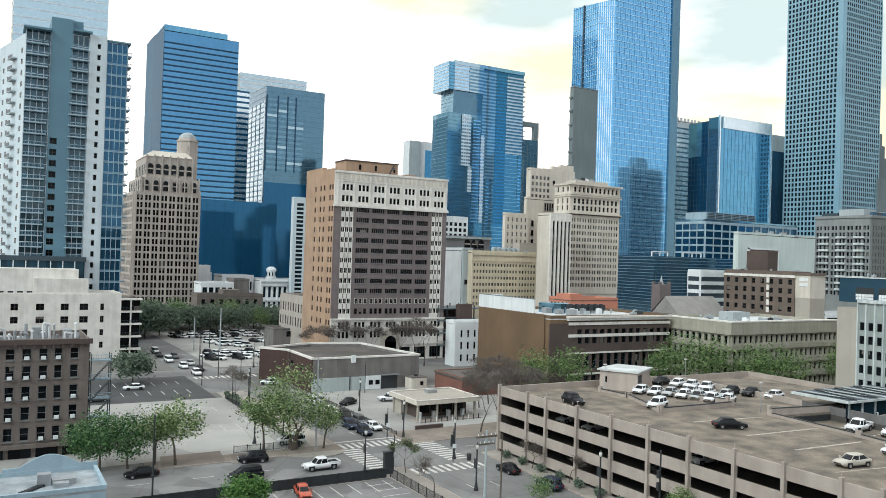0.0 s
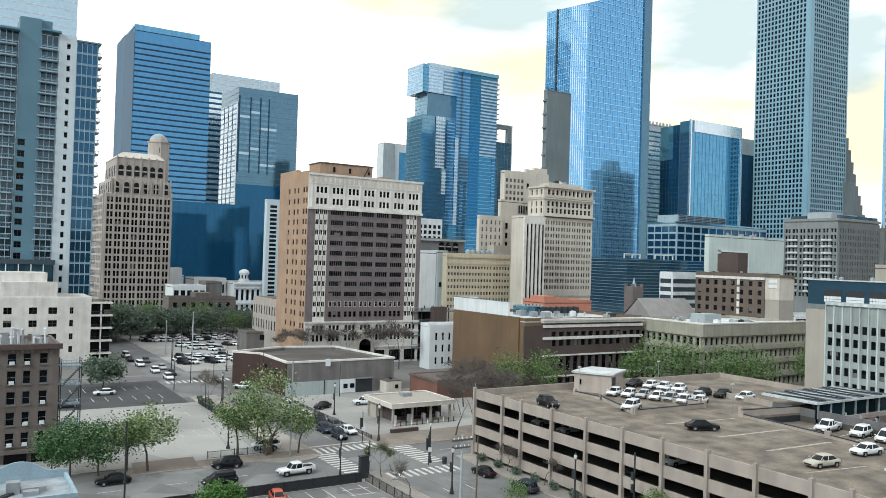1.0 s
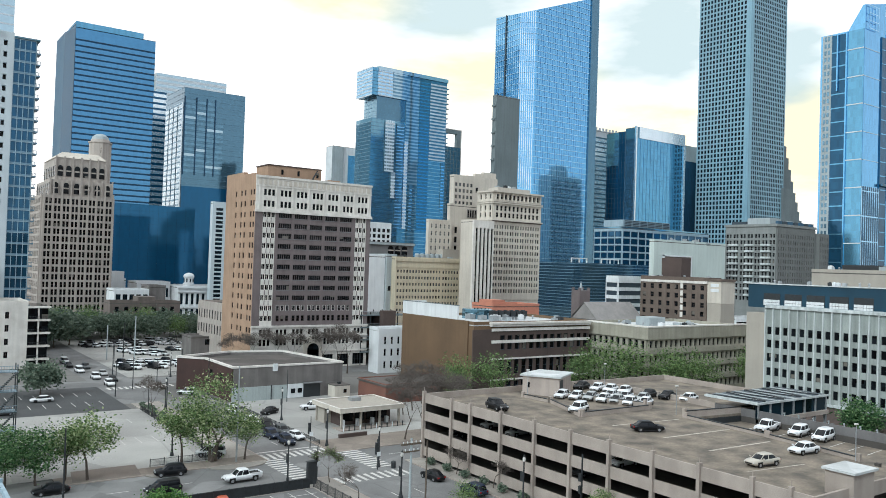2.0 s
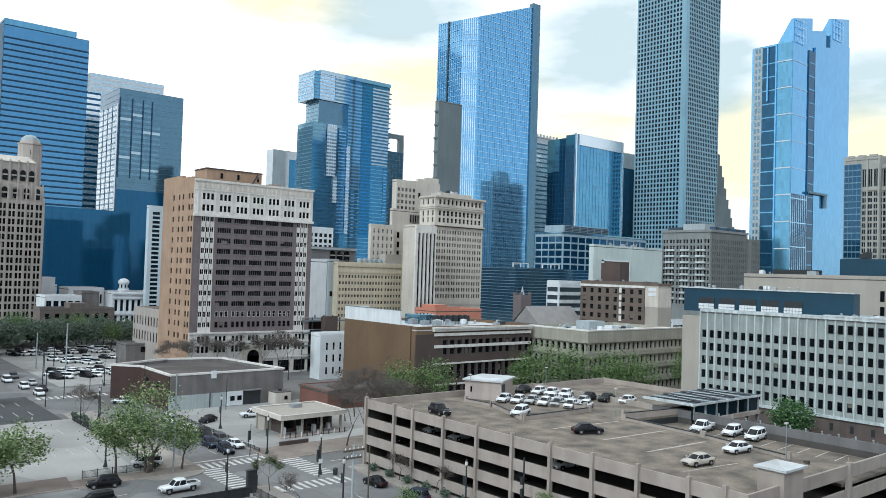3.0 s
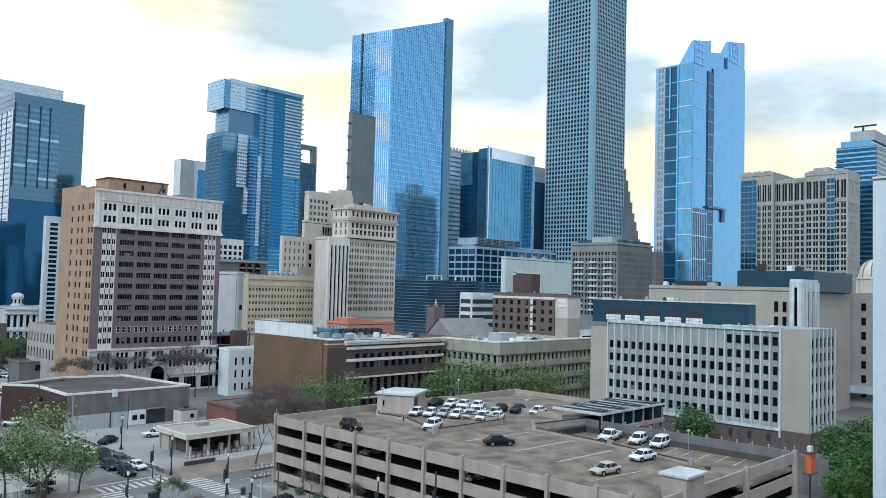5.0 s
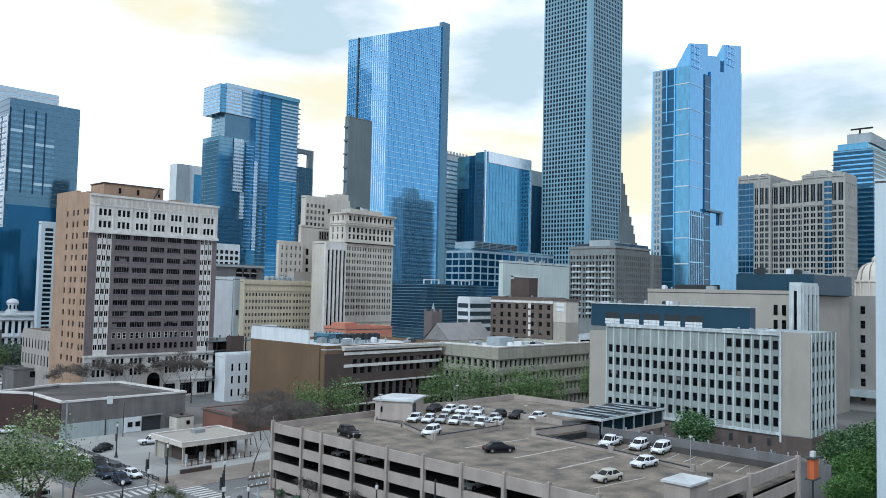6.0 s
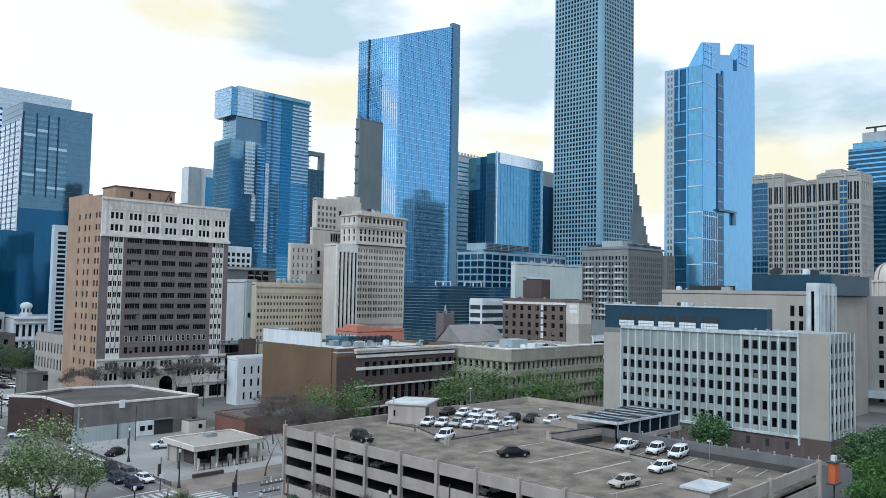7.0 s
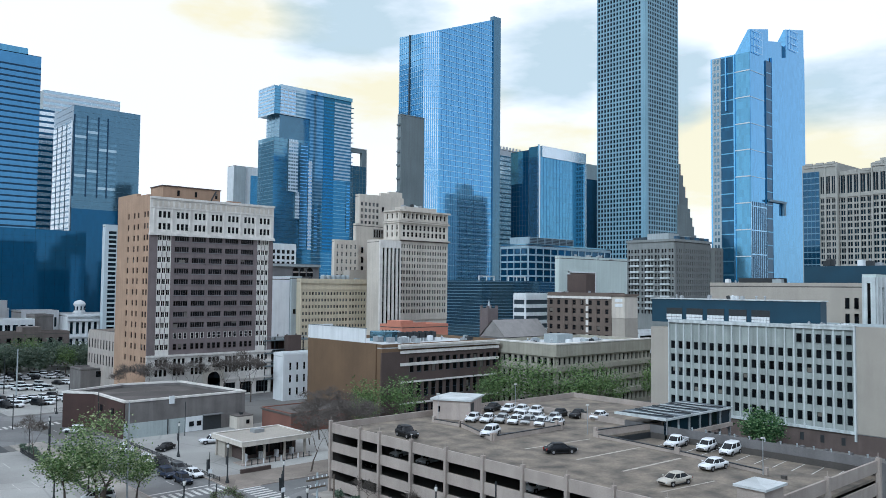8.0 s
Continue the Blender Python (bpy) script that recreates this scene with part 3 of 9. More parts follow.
def build_garage():
    t = thing("parking_garage", "beige concrete parking garage with open decks", "parking garage", ((GX0 + GX1) / 2, (GY0 + GY1) / 2, 0))
    for k in range(4):
        z = GZ - LEVEL * k
        s = Shape()
        if k:
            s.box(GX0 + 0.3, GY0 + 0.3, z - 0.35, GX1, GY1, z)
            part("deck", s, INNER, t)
        else:
            # the roof deck steps down behind a slanting kerb wall towards its south-east corner
            s.prism([(GX0 + 0.3, GY0 + 0.3), (100.2, GY0 + 0.3), (102.1, 51.0), (104.7, 65.2), (106.0, 80.2), (GX1, 78.8), (GX1, GY1), (GX0 + 0.3, GY1)], z - 0.35, z)
            part("deck", s, DECK, t, "sun-bleached tan roof deck")
            s = Shape()
            s.prism([(100.2, GY0 + 0.3), (GX1, GY0 + 0.3), (GX1, 78.8), (106.0, 80.2), (104.7, 65.2), (102.1, 51.0)], z - 1.65, z - 1.3)
            part("lower_deck", s, DECK, t, "tan lower roof deck with parking bays")
            # dark panel put in for the shaded void of the ramp opening
            s = Shape()
            s.prism([(106.6, 79.9), (118.4, 78.6), (118.4, 78.75), (106.6, 80.05)], z - 1.3, z - 0.36)
            part("ramp_shade_panel", s, STEEL, t, "dark panel for the shade in the ramp opening under the deck")
        b = Shape()
        b.box(GX0, GY0, z - 0.55, GX0 + 0.3, GY1, z + 1.0)
        part("spandrel", b, CONCRETE, t)
        b = Shape()
        b.box(GX0 + 0.3, GY0, z - 0.55, GX1, GY0 + 0.3, z + 1.0)
        part("spandrel", b, CONCRETE, t)
        if k == 0:
            b = Shape()
            b.box(GX0 + 0.3, GY1 - 0.3, z, GX1, GY1, z + 1.0)
            part("parapet", b, CONCRETE, t)
            b = Shape()
            b.box(GX1 - 0.3, 84.0, z, GX1, GY1 - 0.3, z + 1.0)
            part("parapet", b, CONCRETE, t)
            b = Shape()
            b.box(GX1 - 0.3, GY0 + 0.3, z - 1.3, GX1, 84.0, z + 0.9)
            part("parapet", b, GREYW, t, "dark stained rear parapet")
            for i in range(14):
                b = Shape()
                b.box(GX1 - 0.35, GY0 + 1.6 + 2.4 * i, z + 0.9, GX1 - 0.2, GY0 + 1.75 + 2.4 * i, z + 1.4)
                b.box(GX1 - 0.55, GY0 + 1.6 + 2.4 * i, z + 1.25, GX1 - 0.35, GY0 + 1.75 + 2.4 * i, z + 1.4)
                part("rail_post", b, PALEGREY, t)
    b = Shape()
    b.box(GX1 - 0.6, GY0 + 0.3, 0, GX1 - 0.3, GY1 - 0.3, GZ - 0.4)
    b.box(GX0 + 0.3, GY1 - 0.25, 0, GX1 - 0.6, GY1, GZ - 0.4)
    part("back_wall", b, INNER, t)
    # columns along the street front and along the side
    ys = [112.75, 104.7, 99.7, 92.2, 84.7, 77.5, 70.5, 63.5, 56.8, 50.0, 45.6]
    for y in ys:
        c = Shape()
        c.box(GX0 - 0.35, y - 0.22, 0, GX0 + 0.25, y + 0.22, GZ + 1.45)
        c.tube((GX0 - 0.05, y, GZ + 1.45), (GX0 - 0.05, y, GZ + 2.1), 0.05, 0.05, 6)
        part("column", c, CONCRETE, t)
    for x in (101.1, 117.6):
        c = Shape()
        c.box(x - 0.3, GY0 - 0.35, 0, x + 0.3, GY0 + 0.25, GZ + 1.35)
        c.tube((x, GY0, GZ + 1.35), (x, GY0, GZ + 2.0), 0.05, 0.05, 6)
        part("column", c, CONCRETE, t)
    for k in range(1, 4):
        for y in range(50, 112, 9):
            for x in (92, 105):
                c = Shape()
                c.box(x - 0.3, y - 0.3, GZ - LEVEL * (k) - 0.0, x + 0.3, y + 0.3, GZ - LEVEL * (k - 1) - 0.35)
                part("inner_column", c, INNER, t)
    return t


garage = build_garage()


# ---- buildings: the brick tower with white terracotta ----
TOWER = 0.815


def build_brick_tower():
    x0, y0, x1, y1, top = 112.9, 277, 161.4, 307, 64.4
    b = block("brick_tower", "tall brick office tower with white terracotta crown", x0, y0, x1, y1, top - 1.2, BRICK_O, roof=ROOF_G, parapet=1.2)
    mid_z = [50.2 - 3.86 * k for k in range(11)]
    s = Shape()
    cols = [(yc - 0.75, yc + 0.75) for yc in (278.6, 281.2, 287.0, 290.7, 296.2)]
    facade(b, s, "x", x0, y0, y1, 0, top + 0.3, cols, [(z - 1.0, z + 1.0) for z in sorted([58.4, 54.3] + mid_z + [7.2, 3.2])], 0.35, glass=PANE, frame_mat=BRICK_D)
    part("side_wall", s, BRICK_O, b, "plain orange brick side wall")
    for ya, yb, h in ((y0 + 2.0, y0 + 12.0, 0.7), (y0 + 12.0, y1, 1.7)):
        c = Shape()
        c.box(x0 - 0.35, ya, top + 0.3, x0 + 1.2, yb, top + 0.3 + h)
        part("side_parapet", c, BRICK_O, b)
    # front: white base, brown shaft between chequered white strips, white crown
    s = Shape()
    zb, zc = 8.6, 51.7
    groups = [(115.6 + 6.63 * k + 1.6 * i, 115.6 + 6.63 * k + 1.6 * i + 1.15) for k in range(7) for i in range(3)]
    facade(b, s, "y", y0, x0 - 0.35, x1, 0, zb, groups, [(1.4, 3.8), (5.4, 7.4)], 0.5, glass=PANE, frame_mat=STEEL)
    s.box(x0 - 0.6, y0 - 0.95, zb - 0.4, x1 + 0.2, y0 - 0.5, zb + 0.3)
    s.box(x0 - 0.5, y0 - 0.8, 4.4, x1 + 0.15, y0 - 0.5, 4.9)
    part("base_front", s, TERRA, b, "white terracotta base with shop windows")
    s = Shape()
    facade(b, s, "y", y0, x0 - 0.35, x1, zc, top, groups, [(53.1, 55.4), (57.3, 59.6)], 0.5, glass=PANE, frame_mat=STEEL)
    s.box(x0 - 0.75, y0 - 1.2, zc - 0.7, x1 + 0.35, y0 - 0.5, zc + 0.1)
    s.box(x0 - 0.6, y0 - 0.8, zc + 0.1, x1 + 0.2, y0 - 0.5, zc + 0.5)
    s.box(x0 - 0.6, y0 - 0.9, top - 0.6, x1 + 0.3, y0 - 0.5, top + 0.2)
    s.box(x0 - 0.45, y0 - 0.7, 60.6, x1 + 0.1, y0 - 0.5, 60.9)
    part("crown_front", s, TERRA, b, "carved white terracotta crown")
    for k in range(24):
        c = Shape()
        c.box(x0 + 0.5 + 2.0 * k, y0 - 0.68, 61.3, x0 + 1.7 + 2.0 * k, y0 - 0.5, 63.2)
        part("frieze_panel", c, CREAM, b)
    for k in range(8):
        c = Shape()
        u = x0 + 1.0 + 6.63 * k
        c.box(u - 0.25, y0 - 0.75, 52.2, u + 0.25, y0 - 0.5, 60.5)
        part("crown_pilaster", c, TERRA, b)
    # chequered strips: dark window pairs alternate with white panels split by dark joints
    for ua in (115.5, 154.5):
        s = Shape()
        cols = [(ua + 0.12 + 1.62 * i, ua + 1.52 + 1.62 * i) for i in range(3)]
        facade(b, s, "y", y0, ua, ua + 4.9, zb, zc, cols, [(z - 1.0, z + 0.95) for z in reversed(mid_z)], 0.42, glass=PANE, frame_mat=TERRA, lights=2, rail=False)
        part("corner_strip", s, TERRA, b, "white terracotta window strip")
        for k in range(10):
            for i in (1, 2):
                c = Shape()
                u = ua + 0.01 + 1.62 * i
                c.box(u - 0.14, y0 - 0.45, mid_z[k + 1] + 1.0, u + 0.14, y0 - 0.42, mid_z[k] - 1.05)
                part("panel_joint", c, BRICK_M, b)
    s = Shape()
    for ua, ub in ((x0 - 0.35, 115.5), (159.4, x1)):
        s.box(ua, y0 - 0.4, zb, ub, y0, zc)
    bays = [(121.8 + 6.47 * k, 127.1 + 6.47 * k) for k in range(5)]
    facade(b, s, "y", y0, 120.4, 154.5, zb, zc, bays, [(z - 1.0, z + 0.9) for z in reversed(mid_z[:9])], 0.4, glass=PANE, frame_mat=BRICK_M, lights=6, rail=False)
    part("front_wall", s, BRICK_M, b, "dark brown brick front")
    for z in mid_z[9:]:
        for ua, ub in bays:
            for i in range(3):
                w = new("window", window_mesh(1.2, 2.1, 1, PANE, TERRA if z == mid_z[9] else BRICK_D))
                w.parent, w.matrix_parent_inverse = b, base_of(b).inverted()
                w.matrix_basis = pose(ua + 0.75 + 1.9 * i, y0 - 0.36, z)
    for z in mid_z[:9]:
        for ua, ub in bays:
            c = Shape()
            c.box(ua - 0.15, y0 - 0.5, z - 1.25, ub + 0.15, y0 - 0.4, z - 1.02)
            part("sill", c, GREYGR, b)
    e = Shape()
    e.box(120.4, y0 + 8, top - 1.2, 142.9, y0 + 19, top + 5.2)
    part("penthouse", e, BRICK_O, b, "orange brick rooftop penthouse")
    e = Shape()
    e.box(120.1, y0 + 7.7, top + 5.2, 143.2, y0 + 19.3, top + 5.6)
    part("penthouse_coping", e, BRICK_D, b)
    for u in (125.8, 132.6, 140.8):
        c = Shape()
        c.box(u, y0 + 7.85, top + 2.0, u + 0.9, y0 + 8.0, top + 4.0)
        part("penthouse_window", c, PANE, b)
    c = Shape()
    c.tube((137.0, y0 + 5.5, top - 0.8), (141.0, y0 + 7.6, top + 4.8), 0.28, 0.28, 6)
    part("roof_ladder", c, STEEL, b, "dark steel roof stair")
    c = Shape()
    c.box(146.0, y0 + 7, top - 1.2, 151.0, y0 + 12, top + 1.6)
    part("roof_plant", c, BRICK_O, b)
    # street storey with shop bays and an arched entrance
    zg = -33.0 * (1 / TOWER - 1)
    s = Shape()
    s.box(x0, y0, zg, x1, y1, 0)
    part("street_storey", s, BRICK_O, b, "orange brick street storey")
    s = Shape()
    facade(b, s, "y", y0, x0 - 0.35, x1, zg, 0, [(x0 + 6.9 * k + 0.9, x0 + 6.9 * k + 6.0) for k in range(7)], [(zg + 0.6, -2.6)], 0.5, glass=PANE, frame_mat=STEEL, lights=4)
    s.box(x0 - 0.5, y0 - 0.85, -1.6, x1 + 0.2, y0 - 0.5, -1.1)
    part("street_front", s, TERRA, b, "white terracotta shop front")
    s = Shape()
    s.box(x0 + 20.6, y0 - 1.3, zg, x0 + 28.4, y0 - 0.5, 3.6)
    part("portal", s, CREAM, b, "carved stone entrance portal")
    s = Shape()
    s.box(x0 + 22.1, y0 - 1.4, zg, x0 + 26.9, y0 - 1.3, -0.4)
    s.tube((x0 + 24.5, y0 - 1.4, -0.4), (x0 + 24.5, y0 - 1.32, -0.4), 2.4, 2.4, 20)
    part("entrance", s, PANE, b, "dark arched entrance")
    a = block("brick_annex", "low buff stone annex beside the tower", 113, 307.3, 160, 336, 14.5, DECO)
    s = Shape()
    s.box(113, 307.3, zg, 160, 336, 0)
    part("street_storey", s, DECO, a)
    s = Shape()
    facade(a, s, "x", 113, 307.3, 336, 0, 14.5, even(307.3, 336, 9, 0.4), [(2.4, 6.2), (8.4, 12)], 0.3, glass=PANE)
    part("side_wall", s, DECO, a)
    # both stand on the near corner of the back street, at their true size
    for ob in (b, a):
        ob.location = (ob.location.x * TOWER, ob.location.y * TOWER, 33.0 * (1 - TOWER))
        ob.scale = (TOWER, TOWER, TOWER)


build_brick_tower()


# ---- the deco tower ----
def arch_mesh(w, h):
    """A round-headed dark window with a mid rail, facing -y."""
    key = ("arch", round(w, 2), round(h, 2))
    if key not in WINDOWS:
        s = Shape()
        n = 8
        pts = [(-w / 2, 0), (w / 2, 0)] + [(w / 2 * math.cos(math.pi * i / n), h - w / 2 + w / 2 * math.sin(math.pi * i / n)) for i in range(n + 1)]
        k = len(pts)
        s.v += [(x, -0.75, z) for x, z in pts] + [(x, -0.3, z) for x, z in pts]
        s.f += [tuple(range(k))] + [(i, k + i, k + (i + 1) % k, (i + 1) % k) for i in range(k)]
        s.m += [1] + [1] * k
        s.box(-w / 2, -0.85, h * 0.42, w / 2, -0.7, h * 0.55, 0)
        WINDOWS[key] = s.mesh("window", [DECO, PANE])
    return WINDOWS[key]


def build_deco_tower():
    x0, y0, x1, y1 = 63, 414, 95, 455
    b = block("deco_tower", "buff stone stepped tower from the twenties", x0, y0, x1, y1, 60, DECO)

    def pairs(u0, u1, n):
        bay = (u1 - u0) / n
        return [c for k in range(n) for c in ((u0 + bay * k + bay * 0.14, u0 + bay * k + bay * 0.44), (u0 + bay * k + bay * 0.56, u0 + bay * k + bay * 0.86))]
    s = Shape()
    rows = [(2.6 + 3.62 * k, 5.2 + 3.62 * k) for k in range(16)]
    facade(b, s, "y", y0, x0, x1, 0, 61, pairs(x0 + 0.6, x1 - 0.6, 8), rows, 0.7, glass=PANE, frame_mat=BRICK_D)
    for k in range(9):
        u = x0 + 0.6 + (x1 - x0 - 1.2) * k / 8
        s.box(u - 0.3, y0 - 1.0, 0, u + 0.3, y0 - 0.7, 63 if k in (0, 8) else 68)
    part("front_wall", s, DECO, b)
    s = Shape()
    facade(b, s, "x", x0, y0, y1, 0, 61, pairs(y0 + 0.6, y1 - 0.6, 8), rows, 0.7, glass=PANE, frame_mat=BRICK_D)
    part("side_wall", s, DECO, b)
    # second stage with arched windows, then the set-back top storey under a hipped roof
    for name, ins, za, zb, n, hz in (("second_stage", 0.9, 60, 68.5, 6, 62.0), ("top_stage", 3.6, 68.5, 79.5, 6, 70.6)):
        s = Shape()
        xa, xb, ya, yb = x0 + ins + 2.2, x1 - ins, y0 + ins, y1 - ins
        s.box(xa, ya, za - 1, xb, yb, zb)
        part(name, s, DECO, b)
        for k in range(n + 1):
            c = Shape()
            u = xa + (xb - xa) * k / n
            c.box(u - 0.35, ya - 0.4, za - 1, u + 0.35, ya, zb + 0.8)
            part("pier", c, DECO, b)
        for k in range(n):
            w_ = new("window", arch_mesh(2.3, 5.2))
            w_.parent, w_.matrix_parent_inverse = b, base_of(b).inverted()
            w_.matrix_basis = pose(xa + (xb - xa) * (k + 0.5) / n, ya + 0.5, hz)
        for k in range(7):
            w_ = new("window", arch_mesh(2.3, 5.2))
            w_.parent, w_.matrix_parent_inverse = b, base_of(b).inverted()
            w_.matrix_basis = pose(xa + 0.5, ya + (yb - ya) * (k + 0.5) / 7, hz, 0, 0, -90)
    s = Shape()
    xa, xb, ya, yb = x0 + 5.4, x1 - 3.2, y0 + 3.2, y1 - 3.2
    k = len(s.v)
    s.v += [(xa, ya, 79.5), (xb, ya, 79.5), (xb, yb, 79.5), (xa, yb, 79.5), (xa + 3.5, ya + 3.5, 82.6), (xb - 3.5, ya + 3.5, 82.6), (xb - 3.5, yb - 3.5, 82.6), (xa + 3.5, yb - 3.5, 82.6)]
    for q in ((0, 1, 5, 4), (1, 2, 6, 5), (2, 3, 7, 6), (3, 0, 4, 7), (4, 5, 6, 7), (3, 2, 1, 0)):
        s.f.append(tuple(k + i for i in q))
        s.m.append(0)
    part("hipped_roof", s, CREAM, b, "pale stone hipped roof")
    s = Shape()
    s.lathe(x1 - 4.3, y0 + 15, [(5.4, 66), (5.4, 89.4), (5.8, 89.6), (5.8, 90.2), (4.8, 90.4), (4.4, 91.6)], 8)
    part("turret", s, DECO, b, "octagonal stone turret")
    s = Shape()
    s.lathe(x1 - 4.3, y0 + 15, [(4.4, 91.6), (3.8, 93.0), (2.2, 94.2), (0.05, 94.8)], 8)
    part("turret_cap", s, PALEGREY, b, "pale metal turret cap")
    for k in range(2):
        w_ = new("window", window_mesh(1.1, 2.6, 1, PANE, BRICK_D))
        w_.parent, w_.matrix_parent_inverse = b, base_of(b).inverted()
        w_.matrix_basis = pose(x1 - 4.6, y0 + 9.9, 85.6 - 5 * k)


build_deco_tower()


# ---- the apartment tower with balconies ----
def build_apartment_tower():
    y0, top = 275, 100
    b = block("apartment_tower", "slate-blue and white apartment tower with stacked balconies", 9, y0 + 1.5, 38.6, y0 + 40, top - 2, TEALP)
    floors = [8 + 3.5 * k for k in range(26)]
    s = Shape()
    facade(b, s, "y", y0 + 1.4, 26.9, 32.0, 0, top + 0.6, [(29.2, 30.2)], [(z + 0.8, z + 2.5) for z in floors], 1.6, glass=PANE)
    part("white_pier", s, PIERW, b, "white rendered pier with small windows")
    s = Shape()
    facade(b, s, "y", y0 + 1.4, 15.9, 22.0, 0, top + 4.4, [(16.4, 18.4)], [(z + 0.7, z + 2.6) for z in floors[:17]], 1.2, glass=PANE, frame_mat=MULL_D, lights=2)
    s.box(15.9, y0 + 1.4, top - 2, 25.0, y0 + 18, top + 4.4)
    part("slate_shaft", s, TEALP, b, "slate-blue rendered shaft")
    for xa, ya, za, xb, yb, zb in ((22.0, y0 - 1.2, top + 0.8, 27.5, y0 + 10, top + 1.3), (32.0, y0 - 0.2, top - 0.8, 39.2, y0 + 10, top - 0.3), (8.2, y0 - 1.6, top - 0.4, 15.9, y0 + 8, top + 0.2)):
        s = Shape()
        s.box(xa, ya, za, xb, yb, zb)
        part("roof_edge", s, TEALP, b)
    curtain(b, "y", y0 + 1.5, 9.0, 15.8, 6, top, 3.5, 1.7, GL_BALC, MULL_W, bar=0.2)
    curtain(b, "y", y0 + 1.5, 22.1, 26.8, 6, top, 3.5, 1.6, GL_BALC, MULL_W, bar=0.2)
    curtain(b, "y", y0 + 0.4, 32.1, 38.2, 4, top - 1, 3.5, 1.7, GL_DEEP, BLUEW, 0.6, MULLION)
    s = Shape()
    s.box(32.1, y0 + 0.42, 4, 38.2, y0 + 1.5, top - 1)
    part("bay_core", s, TEALP, b)
    for z in floors:
        for ua, ub, ya in ((9.0, 15.2, y0 - 0.6), (21.4, 26.6, y0 - 0.9), (38.2, 39.6, y0 + 0.6)):
            c = Shape()
            c.box(ua, ya, z - 0.3, ub, y0 + 1.38 if ub < 38 else y0 + 5, z + 0.1)
            part("balcony_slab", c, BLUEW if ub < 38 else MULLION, b)
            c = Shape()
            c.box(ua, ya, z + 0.95, ub, ya + 0.12, z + 1.08)
            n_ = int((ub - ua) / 0.4)
            for q in range(n_ + 1):
                u = ua + 0.05 + (ub - ua - 0.15) * q / n_
                c.box(u, ya + 0.03, z + 0.1, u + 0.1, ya + 0.09, z + 0.95)
            part("balcony_rail", c, TEALP, b)
    # white side turned to the street, with its own stacks of balconies
    s = Shape()
    s.prism([(8.98, y0 + 1.4), (8.98, y0 + 38), (0.4, y0 + 38)], 0, top - 1.5)
    part("west_side", s, PIERW, b, "white rendered angled side wall")
    fa, fb = Vector((8.98, y0 + 1.4, 0)), Vector((0.4, y0 + 38, 0))
    along = (fb - fa).normalized()
    out = Vector((-along.y, along.x, 0))

    def slab(d0, d1, o0, o1, za, zb, name, mat):
        c = Shape()
        c.prism([(fa + along * d + out * o).to_2d() for d, o in ((d0, o0), (d0, o1), (d1, o1), (d1, o0))], za, zb)
        part(name, c, mat, b)
    for z in floors:
        if z > top - 6:
            break
        slab(9.0, 13.4, 0.0, 1.5, z - 0.2, z + 0.1, "balcony_slab", PALEGREY)
        slab(9.0, 13.4, 1.4, 1.5, z + 0.1, z + 1.1, "balcony_rail", MULL_D)
        slab(28.0, 36.0, 0.0, 1.6, z - 0.2, z + 0.1, "balcony_slab", PALEGREY)
        slab(28.0, 36.0, 1.5, 1.6, z + 0.1, z + 1.1, "balcony_rail", MULL_D)
        for d in (3.0, 18.0, 23.0):
            slab(d, d + 1.6, 0.01, 0.05, z + 0.8, z + 2.4, "window", PANE)
    # dark glazed terrace storey over the block in front
    s = Shape()
    s.box(-14, y0 - 2.6, 0, 27.4, y0 + 1.3, 28.2)
    part("terrace_storey", s, GL_BALC, b, "dark glazed terrace storey")
    s = Shape()
    s.box(-14.4, y0 - 3.0, 28.2, 27.8, y0 + 1.3, 29.6)
    part("terrace_canopy", s, MULL_D, b)
    for k in range(12):
        c = Shape()
        c.box(-13 + 3.4 * k, y0 - 2.85, 25.6, -12.7 + 3.4 * k, y0 - 2.6, 28.2)
        part("terrace_post", c, PIERW, b)
    return b


build_apartment_tower()


